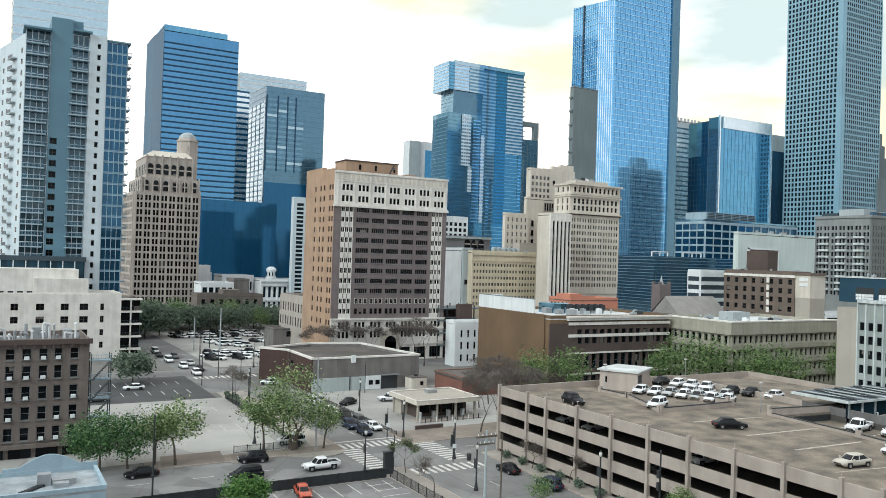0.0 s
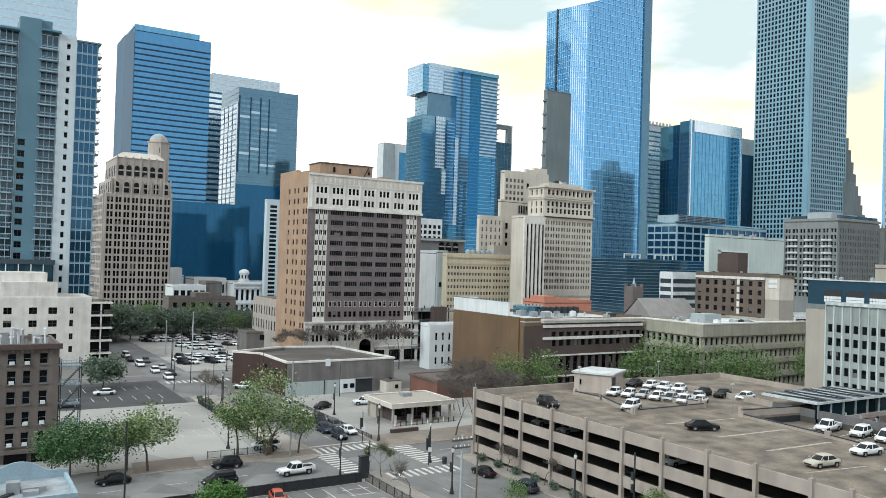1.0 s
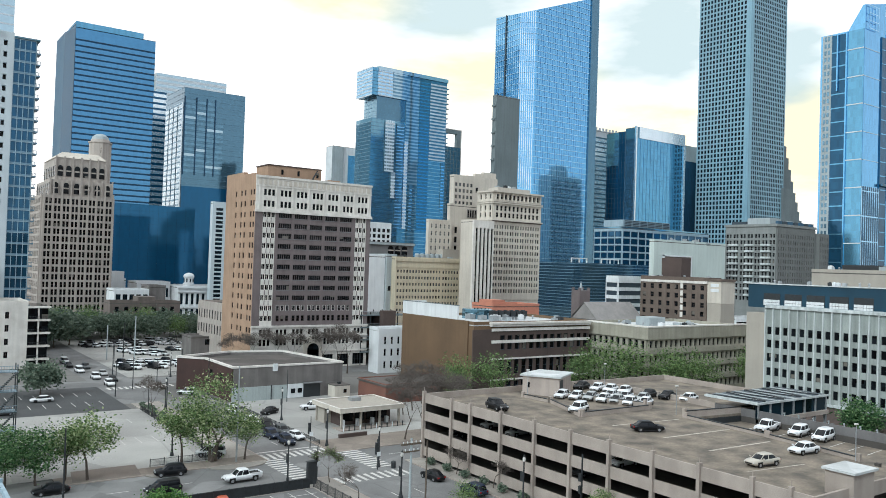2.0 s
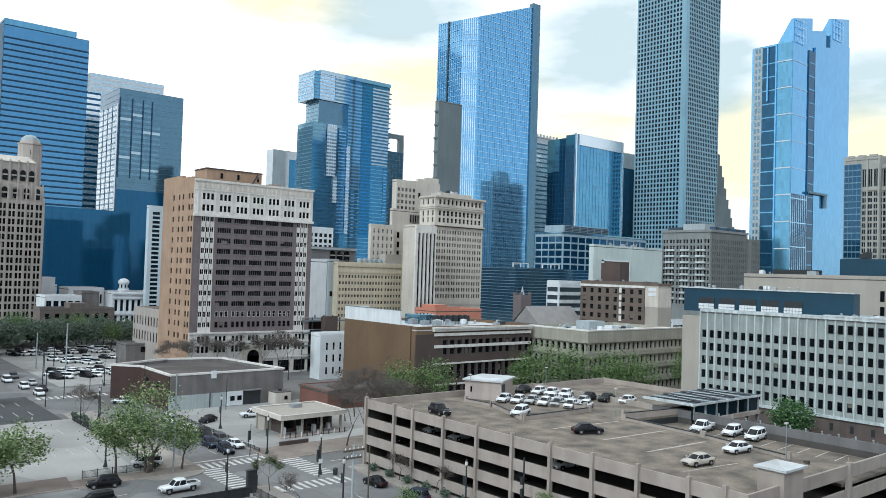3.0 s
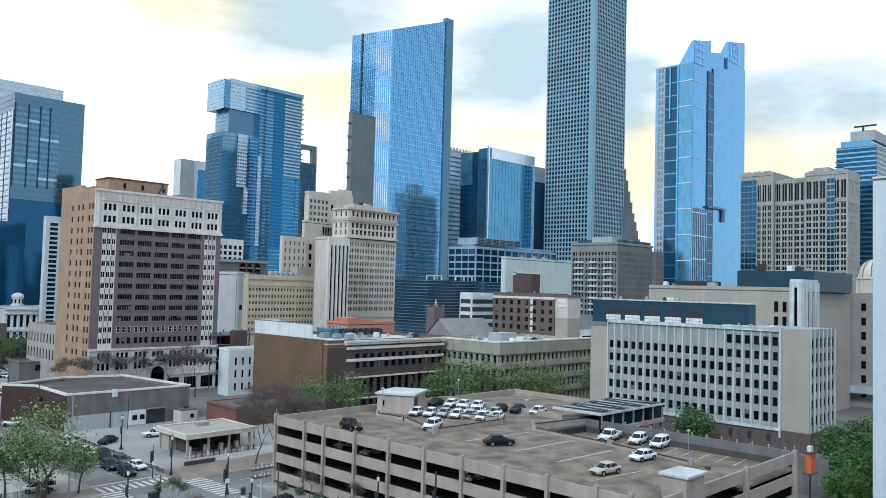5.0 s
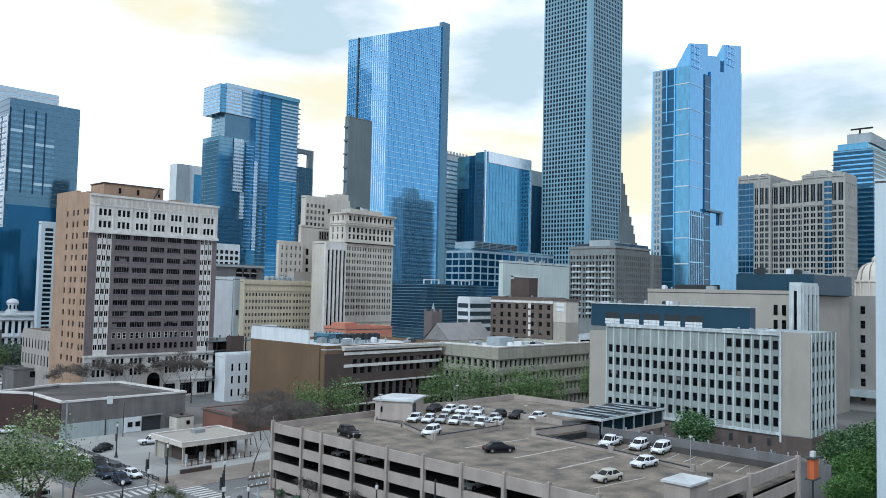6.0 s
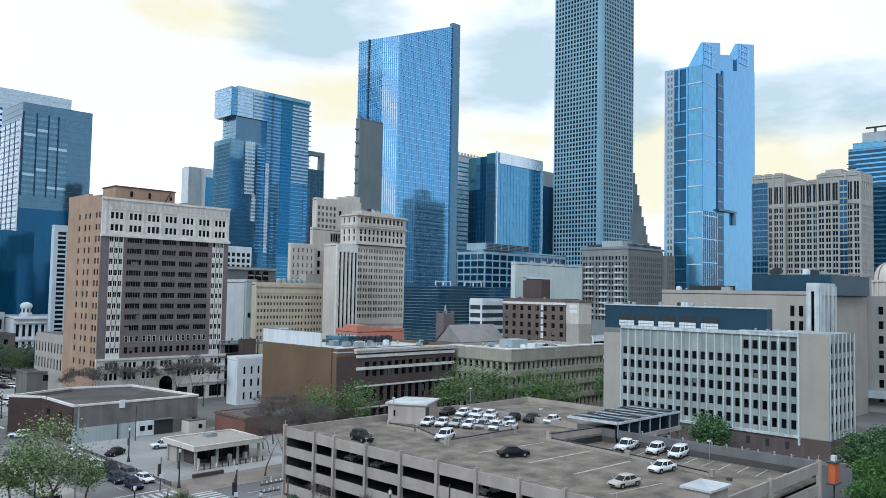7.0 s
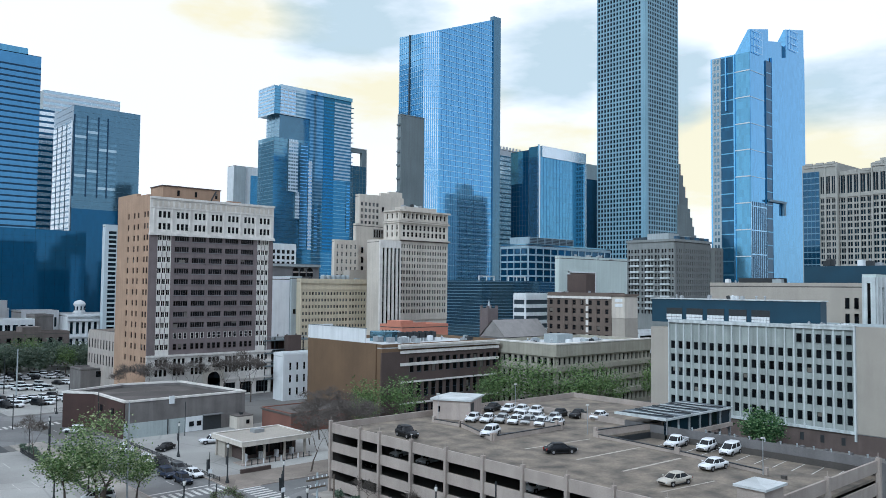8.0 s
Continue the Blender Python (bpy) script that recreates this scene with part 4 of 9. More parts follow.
# ---- far towers ----
def build_far_towers():
    b = block("pale_far_tower", "pale blue-grey glass tower far behind", 16, 840, 97.6, 900, 340, GL_GREY, parapet=0)
    curtain(b, "y", 840, 16, 97.6, 0, 340, 8.4, 8.0, GL_GREY, MULL_W, bar=1.2, vert=False)
    curtain(b, "x", 16, 840, 900, 0, 340, 8.4, 8.0, GL_GREY, MULL_W, bar=1.2, vert=False)

    b = block("blue_striped_tower", "dark blue glass tower with horizontal bands", 105, 584, 158, 626, 188, SPAN_B, parapet=0)
    curtain(b, "y", 584, 105, 158, 0, 180, 4.0, 3.0, GL_NIGHT, MULL_D, 2.85, SPAN_B, vert=False)
    curtain(b, "x", 105, 584, 626, 0, 190, 4.0, 3.0, DBLUE, MULL_D, vert=False)
    s = Shape()
    s.box(105, 584, 187.5, 149.5, 626, 192)
    part("upper_storey", s, GL_BLUE, b)
    s = Shape()
    s.prism([(101, 600), (104.8, 584), (104.8, 630), (101, 630)], 0, 187)
    part("chamfered_side", s, DBLUE, b)

    b = block("grey_glass_tower", "slate glass tower with a pale window grid and white fins", 187.6, 608, 236, 652, 163.6, GL_DUSK, parapet=0)
    curtain(b, "y", 608, 187.6, 236, 0, 163.6, 4.1, 6.0, GL_DUSK, MULLION, bar=0.12, vert=False)
    # grid of pale blinds between dark posts over the middle storeys
    for ua, ub in ((188.6, 196.6), (197.6, 204.6), (205.6, 211.4), (212.4, 218.6)):
        for k in range(14):
            z = 99.0 + 4.1 * k
            if ua > 212 and k > 9:
                continue
            c = Shape()
            c.box(ua, 607.7, z, ub, 607.88, z + 2.0)
            part("blind", c, GL_GREY if (k * 5 + int(ua)) % 7 == 0 else GL_SLATE, b)
    for u in (188.1, 197.1, 205.1, 211.9):
        c = Shape()
        c.box(u - 0.4, 607.3, 97, u + 0.4, 607.88, 157)
        part("post", c, GL_NIGHT, b)
    # the dark reflection on the lower storeys, laid on as deeper blue glass
    c = Shape()
    c.box(187.7, 607.6, 0, 235.9, 607.88, 88)
    part("lower_glazing", c, GL_POD, b, "lower glazing, deeper blue for a mirrored dark building")
    curtain(b, "x", 187.6, 608, 652, 0, 163.6, 4.1, 4.0, GL_DUSK, MULLION, bar=0.12, vert=False)
    for k in range(4):
        c = Shape()
        ya = 609.0 + 11.0 * k
        c.box(186.2, ya, 59, 187.3, ya + 8.6, 152)
        part("fin", c, GL_WHITE, b, "broad white fin")
        c = Shape()
        for j in range(23):
            c.box(186.05, ya + 0.3, 60.4 + 4.1 * j, 186.2, ya + 8.4, 61.5 + 4.1 * j)
        tagged(part("fin_joints", c, GL_SLATE, b), kind="stuff")
    b = block("white_striped_tower", "white and blue banded slab tower", 180, 700, 200.5, 730, 176, GL_WHITE, parapet=0)
    curtain(b, "x", 180, 700, 730, 0, 176, 4.8, 4.0, GL_DEEP, GL_WHITE, 2.8, GL_WHITE, vert=False)
    curtain(b, "y", 700, 180, 200.5, 0, 176, 4.8, 4.0, GL_DEEP, GL_WHITE, 2.8, GL_WHITE, vert=False)
    b = block("pale_slab_tower", "pale glass slab behind the grey tower", 207, 757, 274, 790, 205, PALEGREY, parapet=0)
    curtain(b, "y", 757, 207, 274, 100, 205, 5.0, 5.0, GL_GREY, MULL_W, 2.5, MULL_W)

    b = block("dark_glass_podium", "smooth dark blue glass low block", 100, 520, 170, 575, 66, GL_POD, parapet=0)
    curtain(b, "y", 520, 100, 170, 0, 66, 4.0, 6.0, GL_POD, GL_DEEP, bar=0.1)
    b = block("white_slim_block", "slim white block with dark window slots", 144.3, 413, 170, 416, 62.6, PIERW)
    s = Shape()
    slots = [(1.2 + 2.3 * k, 2.7 + 2.3 * k) for k in range(26)]
    facade(b, s, "y", 413, 144.3, 170, 0, 63.4, [(146.2, 150.2), (151.6, 155.0), (156.6, 161.0), (162.6, 168.0)], slots, 0.7, back=PANE_B)
    part("wall", s, PIERW, b)

    # stacked residential glass tower
    b = block("stacked_glass_tower", "blue-grey glass tower with an overhanging top block", 300.6, 518, 331, 541, 143.6, GL_TEAL, parapet=0)
    s = Shape()
    s.box(331, 518, 0, 370, 548, 180)
    part("east_shaft", s, GL_TEAL, b)
    s = Shape()
    s.box(305, 518.1, 143.6, 331, 537, 161)
    part("recessed_level", s, GL_DUSK, b, "recessed dark glass storeys")
    s = Shape()
    s.box(300, 517.2, 161, 331, 541, 182)
    part("top_block", s, GL_TEAL, b, "overhanging glass top block")
    curtain(b, "x", 300.6, 518, 541, 0, 143.6, 2.9, 2.2, GL_TEAL, GL_GREY, bar=0.45, vert=False)
    curtain(b, "x", 305, 518.1, 537, 143.6, 161, 2.9, 2.2, GL_GREY, MULLION, bar=0.3, vert=False)
    curtain(b, "x", 300, 517.2, 541, 161, 182, 2.6, 2.2, GL_SKY_L, MULL_W, bar=0.8, vert=False)
    curtain(b, "y", 518, 331, 370, 0, 180, 2.9, 2.2, GL_TEAL, GL_GREY, bar=0.5, vert=False)
    curtain(b, "y", 518, 300.6, 331, 0, 143.6, 2.9, 2.2, GL_TEAL, GL_SLATE, bar=0.5, vert=False)
    # upright strips of differing glass
    for name, ua, ub, za, zb, yy, gl, ln, bar in (("corner_strip", 300.1, 304.6, 161, 182, 517.2, GL_BLUE, GL_DUSK, 0.3), ("top_strip", 304.8, 318.0, 161, 182, 517.2, GL_SKY_L, MULL_W, 0.9), ("top_strip", 318.2, 331.0, 161, 182, 517.2, GL_SLATE, GL_GREY, 1.2), ("pale_strip", 331.2, 343.4, 96, 181, 517.9, GL_SLATE, GL_GREY, 1.2), ("dark_strip", 343.6, 353.6, 60, 181, 517.9, GL_DUSK, GL_BLUE, 0.9), ("white_strip", 353.8, 369.6, 117, 181, 517.9, GL_SLATE, MULL_W, 1.2), ("bay", 312.6, 320.8, 104, 143.4, 517.2, GL_GREY, MULL_W, 1.2), ("bay", 318.8, 322.6, 84, 104, 517.2, GL_GREY, MULL_W, 1.2), ("bay", 323.0, 329.6, 61, 142, 517.4, GL_SLATE, GL_SKY_L, 0.8), ("bay", 330.0, 333.4, 61, 129, 517.0, GL_SKY_L, MULL_W, 1.0), ("bay", 336.0, 339.0, 60, 96, 517.6, GL_SLATE, GL_SKY_L, 0.9), ("bay", 366.0, 369.0, 76, 116, 517.6, GL_SLATE, GL_SKY_L, 0.9)):
        c = Shape()
        c.box(ua, yy - 0.3, za, ub, yy + 0.05, zb)
        part(name, c, gl, b)
        c = Shape()
        for j in range(int((zb - za) / 2.6)):
            c.box(ua, yy - 0.5, za + 2.6 * j, ub, yy - 0.3, za + 2.6 * j + bar)
        if ln == MULL_W and name != "white_strip":
            for j in range(1, 4):
                u = ua + (ub - ua) * j / 4
                c.box(u - 0.15, yy - 0.48, za, u + 0.15, yy - 0.3, zb)
        tagged(part("strip_grid", c, ln, b), kind="stuff")
    c = Shape()
    c.box(304.8, 516.6, 180.6, 370.2, 520, 183.4)
    part("roof_fascia", c, GL_GREY, b, "pale roof-edge fascia")
    for k in range(40):
        s = Shape()
        s.box(369.5, 518.2, 20 + 4.0 * k, 372.6, 526, 20.5 + 4.0 * k)
        part("balcony_slab", s, MULLION, b)

    b = block("pale_slim_tower", "white slim tower with a teal glass strip", 331, 637, 366, 650, 138.4, WHITEW, parapet=0)
    s = Shape()
    s.prism([(330.4, 637.0), (341.4, 636.0), (341.4, 637.0)], 0, 138)
    part("side_facet", s, PALEGREY, b)
    s = Shape()
    s.box(346.7, 636.6, 0, 355.4, 636.98, 131)
    part("glass_strip", s, GL_TEAL, b, "teal glass strip")
    b = block("portal_top_tower", "grey tower with an open portal frame on top", 425, 613, 456, 619, 147.6, GREYD, parapet=0)
    curtain(b, "y", 613, 425, 456, 0, 147.6, 4.0, 4.0, GL_DUSK, GREYD, bar=0.2)
    for xa, za, xb, zb in ((425, 147.6, 438.6, 164.2), (451.4, 147.6, 456, 164.2), (438.6, 160.6, 451.4, 164.2)):
        s = Shape()
        s.box(xa, 613, za, xb, 616.5, zb)
        part("portal_frame", s, GREYD, b)
    # low sun glinting on the frame's edge, drawn as cream strips
    s = Shape()
    s.box(456, 612.8, 96, 457.0, 617, 164.6)
    s.box(438.0, 612.8, 164.2, 457.0, 617, 164.9)
    part("edge_glint", s, CREAM, b, "pale edge strip for the sun glint on the frame")

    # the great blue tower with a raking roof
    b = thing("blue_prism_tower", "tall sky-blue mirror glass tower with raking roof", "skyscraper", (411, 445, 0))
    s = Shape()
    x0, x1, y0, y1 = 377, 449, 430, 466
    ring = [(x0, 437.6), (x0 + 9.0, y0), (x1, y0), (x1, y1), (x0, y1)]
    tops = [220, 222, 246, 250, 223]
    n = len(ring)
    for i in range(n):
        j = (i + 1) % n
        s.face([(*ring[i], 0), (*ring[j], 0), (*ring[j], tops[j]), (*ring[i], tops[i])], 0)
    s.face([(*ring[i], tops[i] - 1.2) for i in range(n)], 1)
    part("body", s, [GL_SKY, ROOF_G], b)
    for i in (4, 0, 1):
        j = (i + 1) % n
        m_, h_ = Shape(), Shape()
        a, c = Vector((*ring[i], 0)), Vector((*ring[j], 0))
        d = (c - a).normalized()
        out = Vector((d.y, -d.x, 0))
        length = (c - a).length
        for k in range(int(min(tops[i], tops[j]) / 4.1) + 8):
            z = 4.1 * k
            ta, tb = tops[i], tops[j]
            u0_, u1_ = 0.0, length
            if z > min(ta, tb):
                cut = (z - ta) / (tb - ta) * length if tb != ta else length
                if tb > ta:
                    u0_ = cut
                else:
                    u1_ = cut
            if u1_ - u0_ < 1:
                continue
            p, q = a + d * u0_, a + d * u1_
            h_.face([p + out * 0.35 + Vector((0, 0, z)), q + out * 0.35 + Vector((0, 0, z)), q + out * 0.35 + Vector((0, 0, z + 0.32)), p + out * 0.35 + Vector((0, 0, z + 0.32))])
            h_.face([p + Vector((0, 0, z)), q + Vector((0, 0, z)), q + out * 0.35 + Vector((0, 0, z)), p + out * 0.35 + Vector((0, 0, z))])
            h_.face([p + out * 0.35 + Vector((0, 0, z + 0.32)), q + out * 0.35 + Vector((0, 0, z + 0.32)), q + Vector((0, 0, z + 0.32)), p + Vector((0, 0, z + 0.32))])
        step = 1.5 if i == 0 else 2.4
        for k in range(int(length / step) + 1):
            u = min(step * k, length - 0.1)
            p = a + d * u
            zt = tops[i] + (tops[j] - tops[i]) * u / length
            w = 0.35 if i == 0 else 0.3
            e0, e1 = p + out * 0.3 - d * w / 2, p + out * 0.3 + d * w / 2
            m_.face([e0, e1, e1 + Vector((0, 0, zt)), e0 + Vector((0, 0, zt))])
        tagged(part("mullions", m_, GL_SKY_L if i == 4 else (GL_WHITE if i == 0 else GL_SKY), b), kind="stuff")
        tagged(part("floor_grid", h_, GL_SKY_L, b), kind="stuff")
    s = Shape()
    s.box(x1 - 7.5, y0 - 1.0, 0, x1 + 0.4, y0 + 3, 246)
    part("edge_fin", s, GL_DUSK, b, "grey glass corner fin")
    s = Shape()
    s.box(x0 - 0.8, 453.2, 0, x0, 454.2, 222)
    part("seam", s, MULL_D, b)

    # thin slab built in place of the grey reflection on the great tower's glass
    b = block("grey_mirror_slab", "plain dark grey slab standing for a mirrored tower with small balconies", 302.0, 371, 320.5, 374.5, 137.5, GREYD, parapet=0.5)
    for k in range(6):
        s = Shape()
        s.box(301.0, 371.5, 90 + 8.2 * k, 302.0, 374.2, 91.0 + 8.2 * k)
        part("balcony_slab", s, GREYD, b)

    # cluster beyond it: banded white, dark and blue slabs
    b = block("white_banded_tower", "white banded office tower", 483, 470, 521, 500, 152, WHITEW)
    curtain(b, "y", 470, 483, 521, 0, 147, 4.0, 4.0, GL_SLATE, GL_WHITE, 2.7, GL_WHITE, vert=False)
    curtain(b, "x", 483, 470, 500, 0, 147, 4.0, 4.0, GL_SLATE, GL_WHITE, 2.7, GL_WHITE, vert=False)
    for k in range(9):
        s = Shape()
        s.box(483.5 + 4.1 * k, 469.6, 152, 485.5 + 4.1 * k, 470.2, 155)
        part("roof_fin", s, WHITEW, b)
    b = block("dark_blue_slab", "dark blue glass slab tower", 481, 427, 496, 446, 145, GL_DEEP, parapet=0)
    curtain(b, "x", 481, 427, 446, 0, 144, 4.0, 3.0, GL_DEEP, MULL_D)
    curtain(b, "y", 427, 481, 496, 0, 145, 4.0, 3.0, GL_BLUE, MULLION)
    s = Shape()
    s.box(480.2, 433, 118, 481, 446, 144.5)
    part("light_panel", s, GL_TEAL, b)
    b = block("blue_box_tower", "deep blue glass tower with a white crown", 481, 416, 540, 426.8, 147, GL_DUSK, parapet=0)
    curtain(b, "y", 416, 482, 539, 0, 138.4, 4.0, 4.0, GL_BLUE, SPAN_B, 0, None, bar=0.12)
    s = Shape()
    s.box(484, 415.2, 138.5, 540.5, 427, 147.5)
    s.box(539, 415.0, 0, 541, 427, 138.5)
    s.box(480.4, 415.4, 60, 481.6, 417, 148)
    part("white_crown", s, GL_WHITE, b, "pale glass crown and edge frames")
    b = block("dark_wedge_tower", "dark glass tower with a slanted grey side", 584, 449, 612, 475, 135, GL_DEEP, parapet=0)
    s = Shape()
    s.box(584, 448.9, 134, 607, 470, 148)
    part("upper_body", s, PALEGREY, b)
    # grid-fronted office podium
    b = block("white_grid_office", "teal glass office block with a pale concrete grid", 370, 329, 455, 352, 60, GL_TEAL)
    s = Shape()
    facade(b, s, "y", 329, 370, 455, 0, 59.5, even(370, 455, 12, 0.93), [(1.8 + 4.4 * k, 5.2 + 4.4 * k) for k in range(13)], 0.6, back=GL_DEEP)
    facade(b, s, "x", 370, 329, 352, 0, 59.5, even(329, 352, 4, 0.93), [(1.8 + 4.4 * k, 5.2 + 4.4 * k) for k in range(13)], 0.6, back=GL_DEEP)
    part("grid", s, BLUEW, b)
    s = Shape()
    s.box(376, 334, 60, 421, 350, 65.6)
    part("louvre_storey", s, BLUEW, b, "louvred plant storey")
    for k in range(6):
        for j in range(5):
            c = Shape()
            c.box(377.5 + 7.3 * k, 333.7, 60.9 + 0.95 * j, 383.6 + 7.3 * k, 333.98, 61.4 + 0.95 * j)
            part("louvre", c, MULL_D, b)
    b = block("teal_glass_podium", "low teal glass block with pale floor lines", 315, 314, 380, 345, 37, GL_DUSK, parapet=0.5)
    curtain(b, "y", 314, 315, 380, 0, 37, 1.8, 3.0, GL_DUSK, MULLION, bar=0.35, vert=False)
    curtain(b, "x", 315, 314, 345, 0, 37, 1.8, 3.0, GL_DUSK, MULLION, bar=0.35, vert=False)
    for xa, xb in ((316.0, 328.6), (340.1, 355.0)):
        for u0, u1, za, zb in ((xa, xb, 39.7, 40.2), (xa, xa + 0.5, 37.5, 39.7), (xb - 0.5, xb, 37.5, 39.7), ((xa + xb) / 2 - 0.25, (xa + xb) / 2 + 0.25, 37.5, 39.7)):
            c = Shape()
            c.box(u0, 317.6, za, u1, 318.2, zb)
            part("roof_frame", c, WHITEW, b, "white open roof frame")

    # granite supertall with square windows
    b = block("granite_skyscraper", "very tall grey granite tower with square windows", 572, 377.4, 623, 427, 335, GRANITE, category="skyscraper")
    s = Shape()
    zs = [(60 + 4.0 * k, 62.8 + 4.0 * k) for k in range(68)]
    facade(b, s, "x", 572, 380.6, 427, 0, 335, even(380.6, 427, 14, 0.66, 0.6), zs, 0.5, back=PANE_B)
    facade(b, s, "y", 377.4, 575.2, 623, 0, 335, even(575.2, 623, 18, 0.7, 0.6), zs, 0.35, back=PANE_B)
    part("wall", s, GRANITE, b)
    s = Shape()
    s.prism([(571.2, 380.6), (571.2, 379.4), (573.8, 376.8), (575.2, 376.8), (575.2, 380.6)], 0, 335)
    part("corner_pier", s, GRANITE, b, "plain granite chamfered corner")
    steps = [(623, 200), (629, 184), (635, 172), (639, 160), (644, 148), (648, 138), (652, 128), (656, 118), (660, 108), (664, 100), (668, 92), (671, 84)]
    for (xa, zt), (xb, _) in zip(steps, steps[1:] + [(675, 0)]):
        s = Shape()
        s.box(xa, 390, 0, xb, 420, zt)
        part("stepped_wing", s, GREYD, b)
    s = Shape()
    s.box(620, 375.9, 60, 636, 377.4, 108)
    part("low_wing", s, GREYD, b)

    # twin-peaked blue tower
    b = thing("twin_peak_tower", "blue mirror glass tower with two raised corners", "skyscraper", (478, 236, 0))

    def wedge(name, x0, x1, y_front, y_mid, y_back, z_front, z_mid, mat, label="", rise=0.0):
        """A glass volume whose roof rakes down from its front edge, with a flat part behind."""
        w = Shape()
        prof = [(y_front, 0), (y_front, z_front), (y_front + 1.2, z_front), (y_mid, z_mid), (y_back, z_mid), (y_back, 0)]
        k, m = len(w.v), len(prof)
        w.v += [(x0, y, z) for y, z in prof] + [(x1, y, z + (rise if z == z_front else 0)) for y, z in prof]
        w.f += [tuple(reversed(range(m))), tuple(range(m, 2 * m))] + [(i, (i + 1) % m, m + (i + 1) % m, m + i) for i in range(m)]
        w.m += [0] * (m + 2)
        part(name, w, mat, b, label)

    wedge("west_peak", 442.0, 465.4, 221, 230.3, 246, 186.4, 173.4, GL_SKY, "raised glass corner", 5.2)
    wedge("middle_body", 465.4, 484.0, 221.4, 230, 246, 184.4, 180, GL_SKY, "", 3.6)
    wedge("east_body", 468.0, 514.0, 220.2, 220.9, 221.0, 174.6, 174.6, GL_SKY, "", 9.0)
    wedge("east_peak", 488.0, 514.0, 220.6, 229, 246, 196.6, 184, GL_SKY, "raised glass corner", 5.4)
    s = Shape()
    s.box(484.0, 221.8, 150, 488.0, 244, 186)
    part("slot", s, GL_DEEP, b, "dark slot beside the raised corner")
    s = Shape()
    s.box(460.6, 220.4, 0, 467.9, 221.0, 171.5)
    part("dark_seam", s, GL_DEEP, b)
    s = Shape()
    for za in range(4, 170, 8):
        s.box(460.8, 220.3, za, 467.8, 220.4, za + 0.6)
    tagged(part("seam_grid", s, GL_BLUE, b), kind="stuff")
    for ua, ub, za, zb in ((445.0, 455.5, 173.5, 186.5), (492.0, 504.0, 185.0, 197.5)):
        for k in range(4):
            c = Shape()
            u = ua + (ub - ua) * k / 3
            c.box(u - 0.16, 219.9, za, u + 0.16, 220.1, zb)
            part("crown_bar", c, GL_SKY_L, b)
        for k in range(4):
            c = Shape()
            z = za + (zb - za) * k / 3
            c.box(ua, 219.85, z - 0.16, ub, 220.05, z + 0.16)
            part("crown_bar", c, GL_SKY_L, b)
    # facet to the west, its shade put into a deeper blue, with pale floor lines
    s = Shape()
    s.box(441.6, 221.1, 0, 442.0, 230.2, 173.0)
    part("west_facet", s, GL_BLUE, b, "glass facet, deeper blue for its shade")
    for k in range(11):
        c = Shape()
        c.box(441.3, 221.1, 6 + 15.6 * k, 441.6, 230.2, 6.6 + 15.6 * k)
        part("floor_line", c, MULL_W, b)
        c = Shape()
        c.box(442.0, 220.8, 6 + 15.6 * k, 460.4, 221.0, 6.35 + 15.6 * k)
        part("floor_line", c, GL_GREY, b)
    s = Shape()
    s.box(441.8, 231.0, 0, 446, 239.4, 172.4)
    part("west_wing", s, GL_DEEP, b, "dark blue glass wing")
    s = Shape()
    for za in range(2, 170, 8):
        s.box(441.7, 231.0, za, 441.8, 239.4, za + 0.7)
    tagged(part("wing_grid", s, GL_BLUE, b), kind="stuff")
    s = Shape()
    s.box(440.9, 230.2, 0, 443.0, 231.0, 173.0)
    s.box(440.9, 235.4, 140, 441.8, 236.2, 172.4)
    part("wing_pier", s, GL_SKY, b)
    s = Shape()
    s.box(441.8, 239.4, 0, 446, 244.8, 173.0)
    part("pale_side", s, PALEGREY, b, "pale stone side strip")
    s = Shape()
    for za in range(2, 172, 4):
        s.box(441.7, 240.6, za, 441.8, 241.8, za + 2.4)
        s.box(441.7, 242.6, za, 441.8, 243.8, za + 2.4)
    tagged(part("side_grid", s, GL_SLATE, b), kind="stuff")
    s = Shape()
    for k in range(9):
        s.box(441.0 + 2.35 * k, 220.4, 0, 441.45 + 2.35 * k, 220.6, 85)
    for k in range(6):
        s.box(440.8, 220.45, 12 + 14 * k, 460.2, 220.6, 12.6 + 14 * k)
    tagged(part("lower_grid", s, GL_SKY_L, b), kind="stuff")
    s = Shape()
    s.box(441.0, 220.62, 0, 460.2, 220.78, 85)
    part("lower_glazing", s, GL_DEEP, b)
    s = Shape()
    s.box(460.8, 218.6, 86.3, 483.0, 219.8, 87.6)
    s.box(479.4, 218.6, 79.0, 482.0, 219.8, 86.3)
    part("canopy_frame", s, MULLION, b)

    # beige apartment towers: a glazed one, a lower middle one and the corner one
    zs = [(10 + 3.4 * k, 12.4 + 3.4 * k) for k in range(22)]
    for x0, y0, x1, y1, top, n, gl in ((447, 175.2, 490, 192.8, 102.5, 6, True), (450, 157.8, 492, 174.6, 97.6, 5, False), (447, 136.0, 466.0, 157.2, 100.4, 6, False)):
        b = block("beige_apartment_tower", "beige precast apartment tower with dark windows", x0, y0, x1, y1, top, TOWERB, group="beige apartment towers")
        s = Shape()
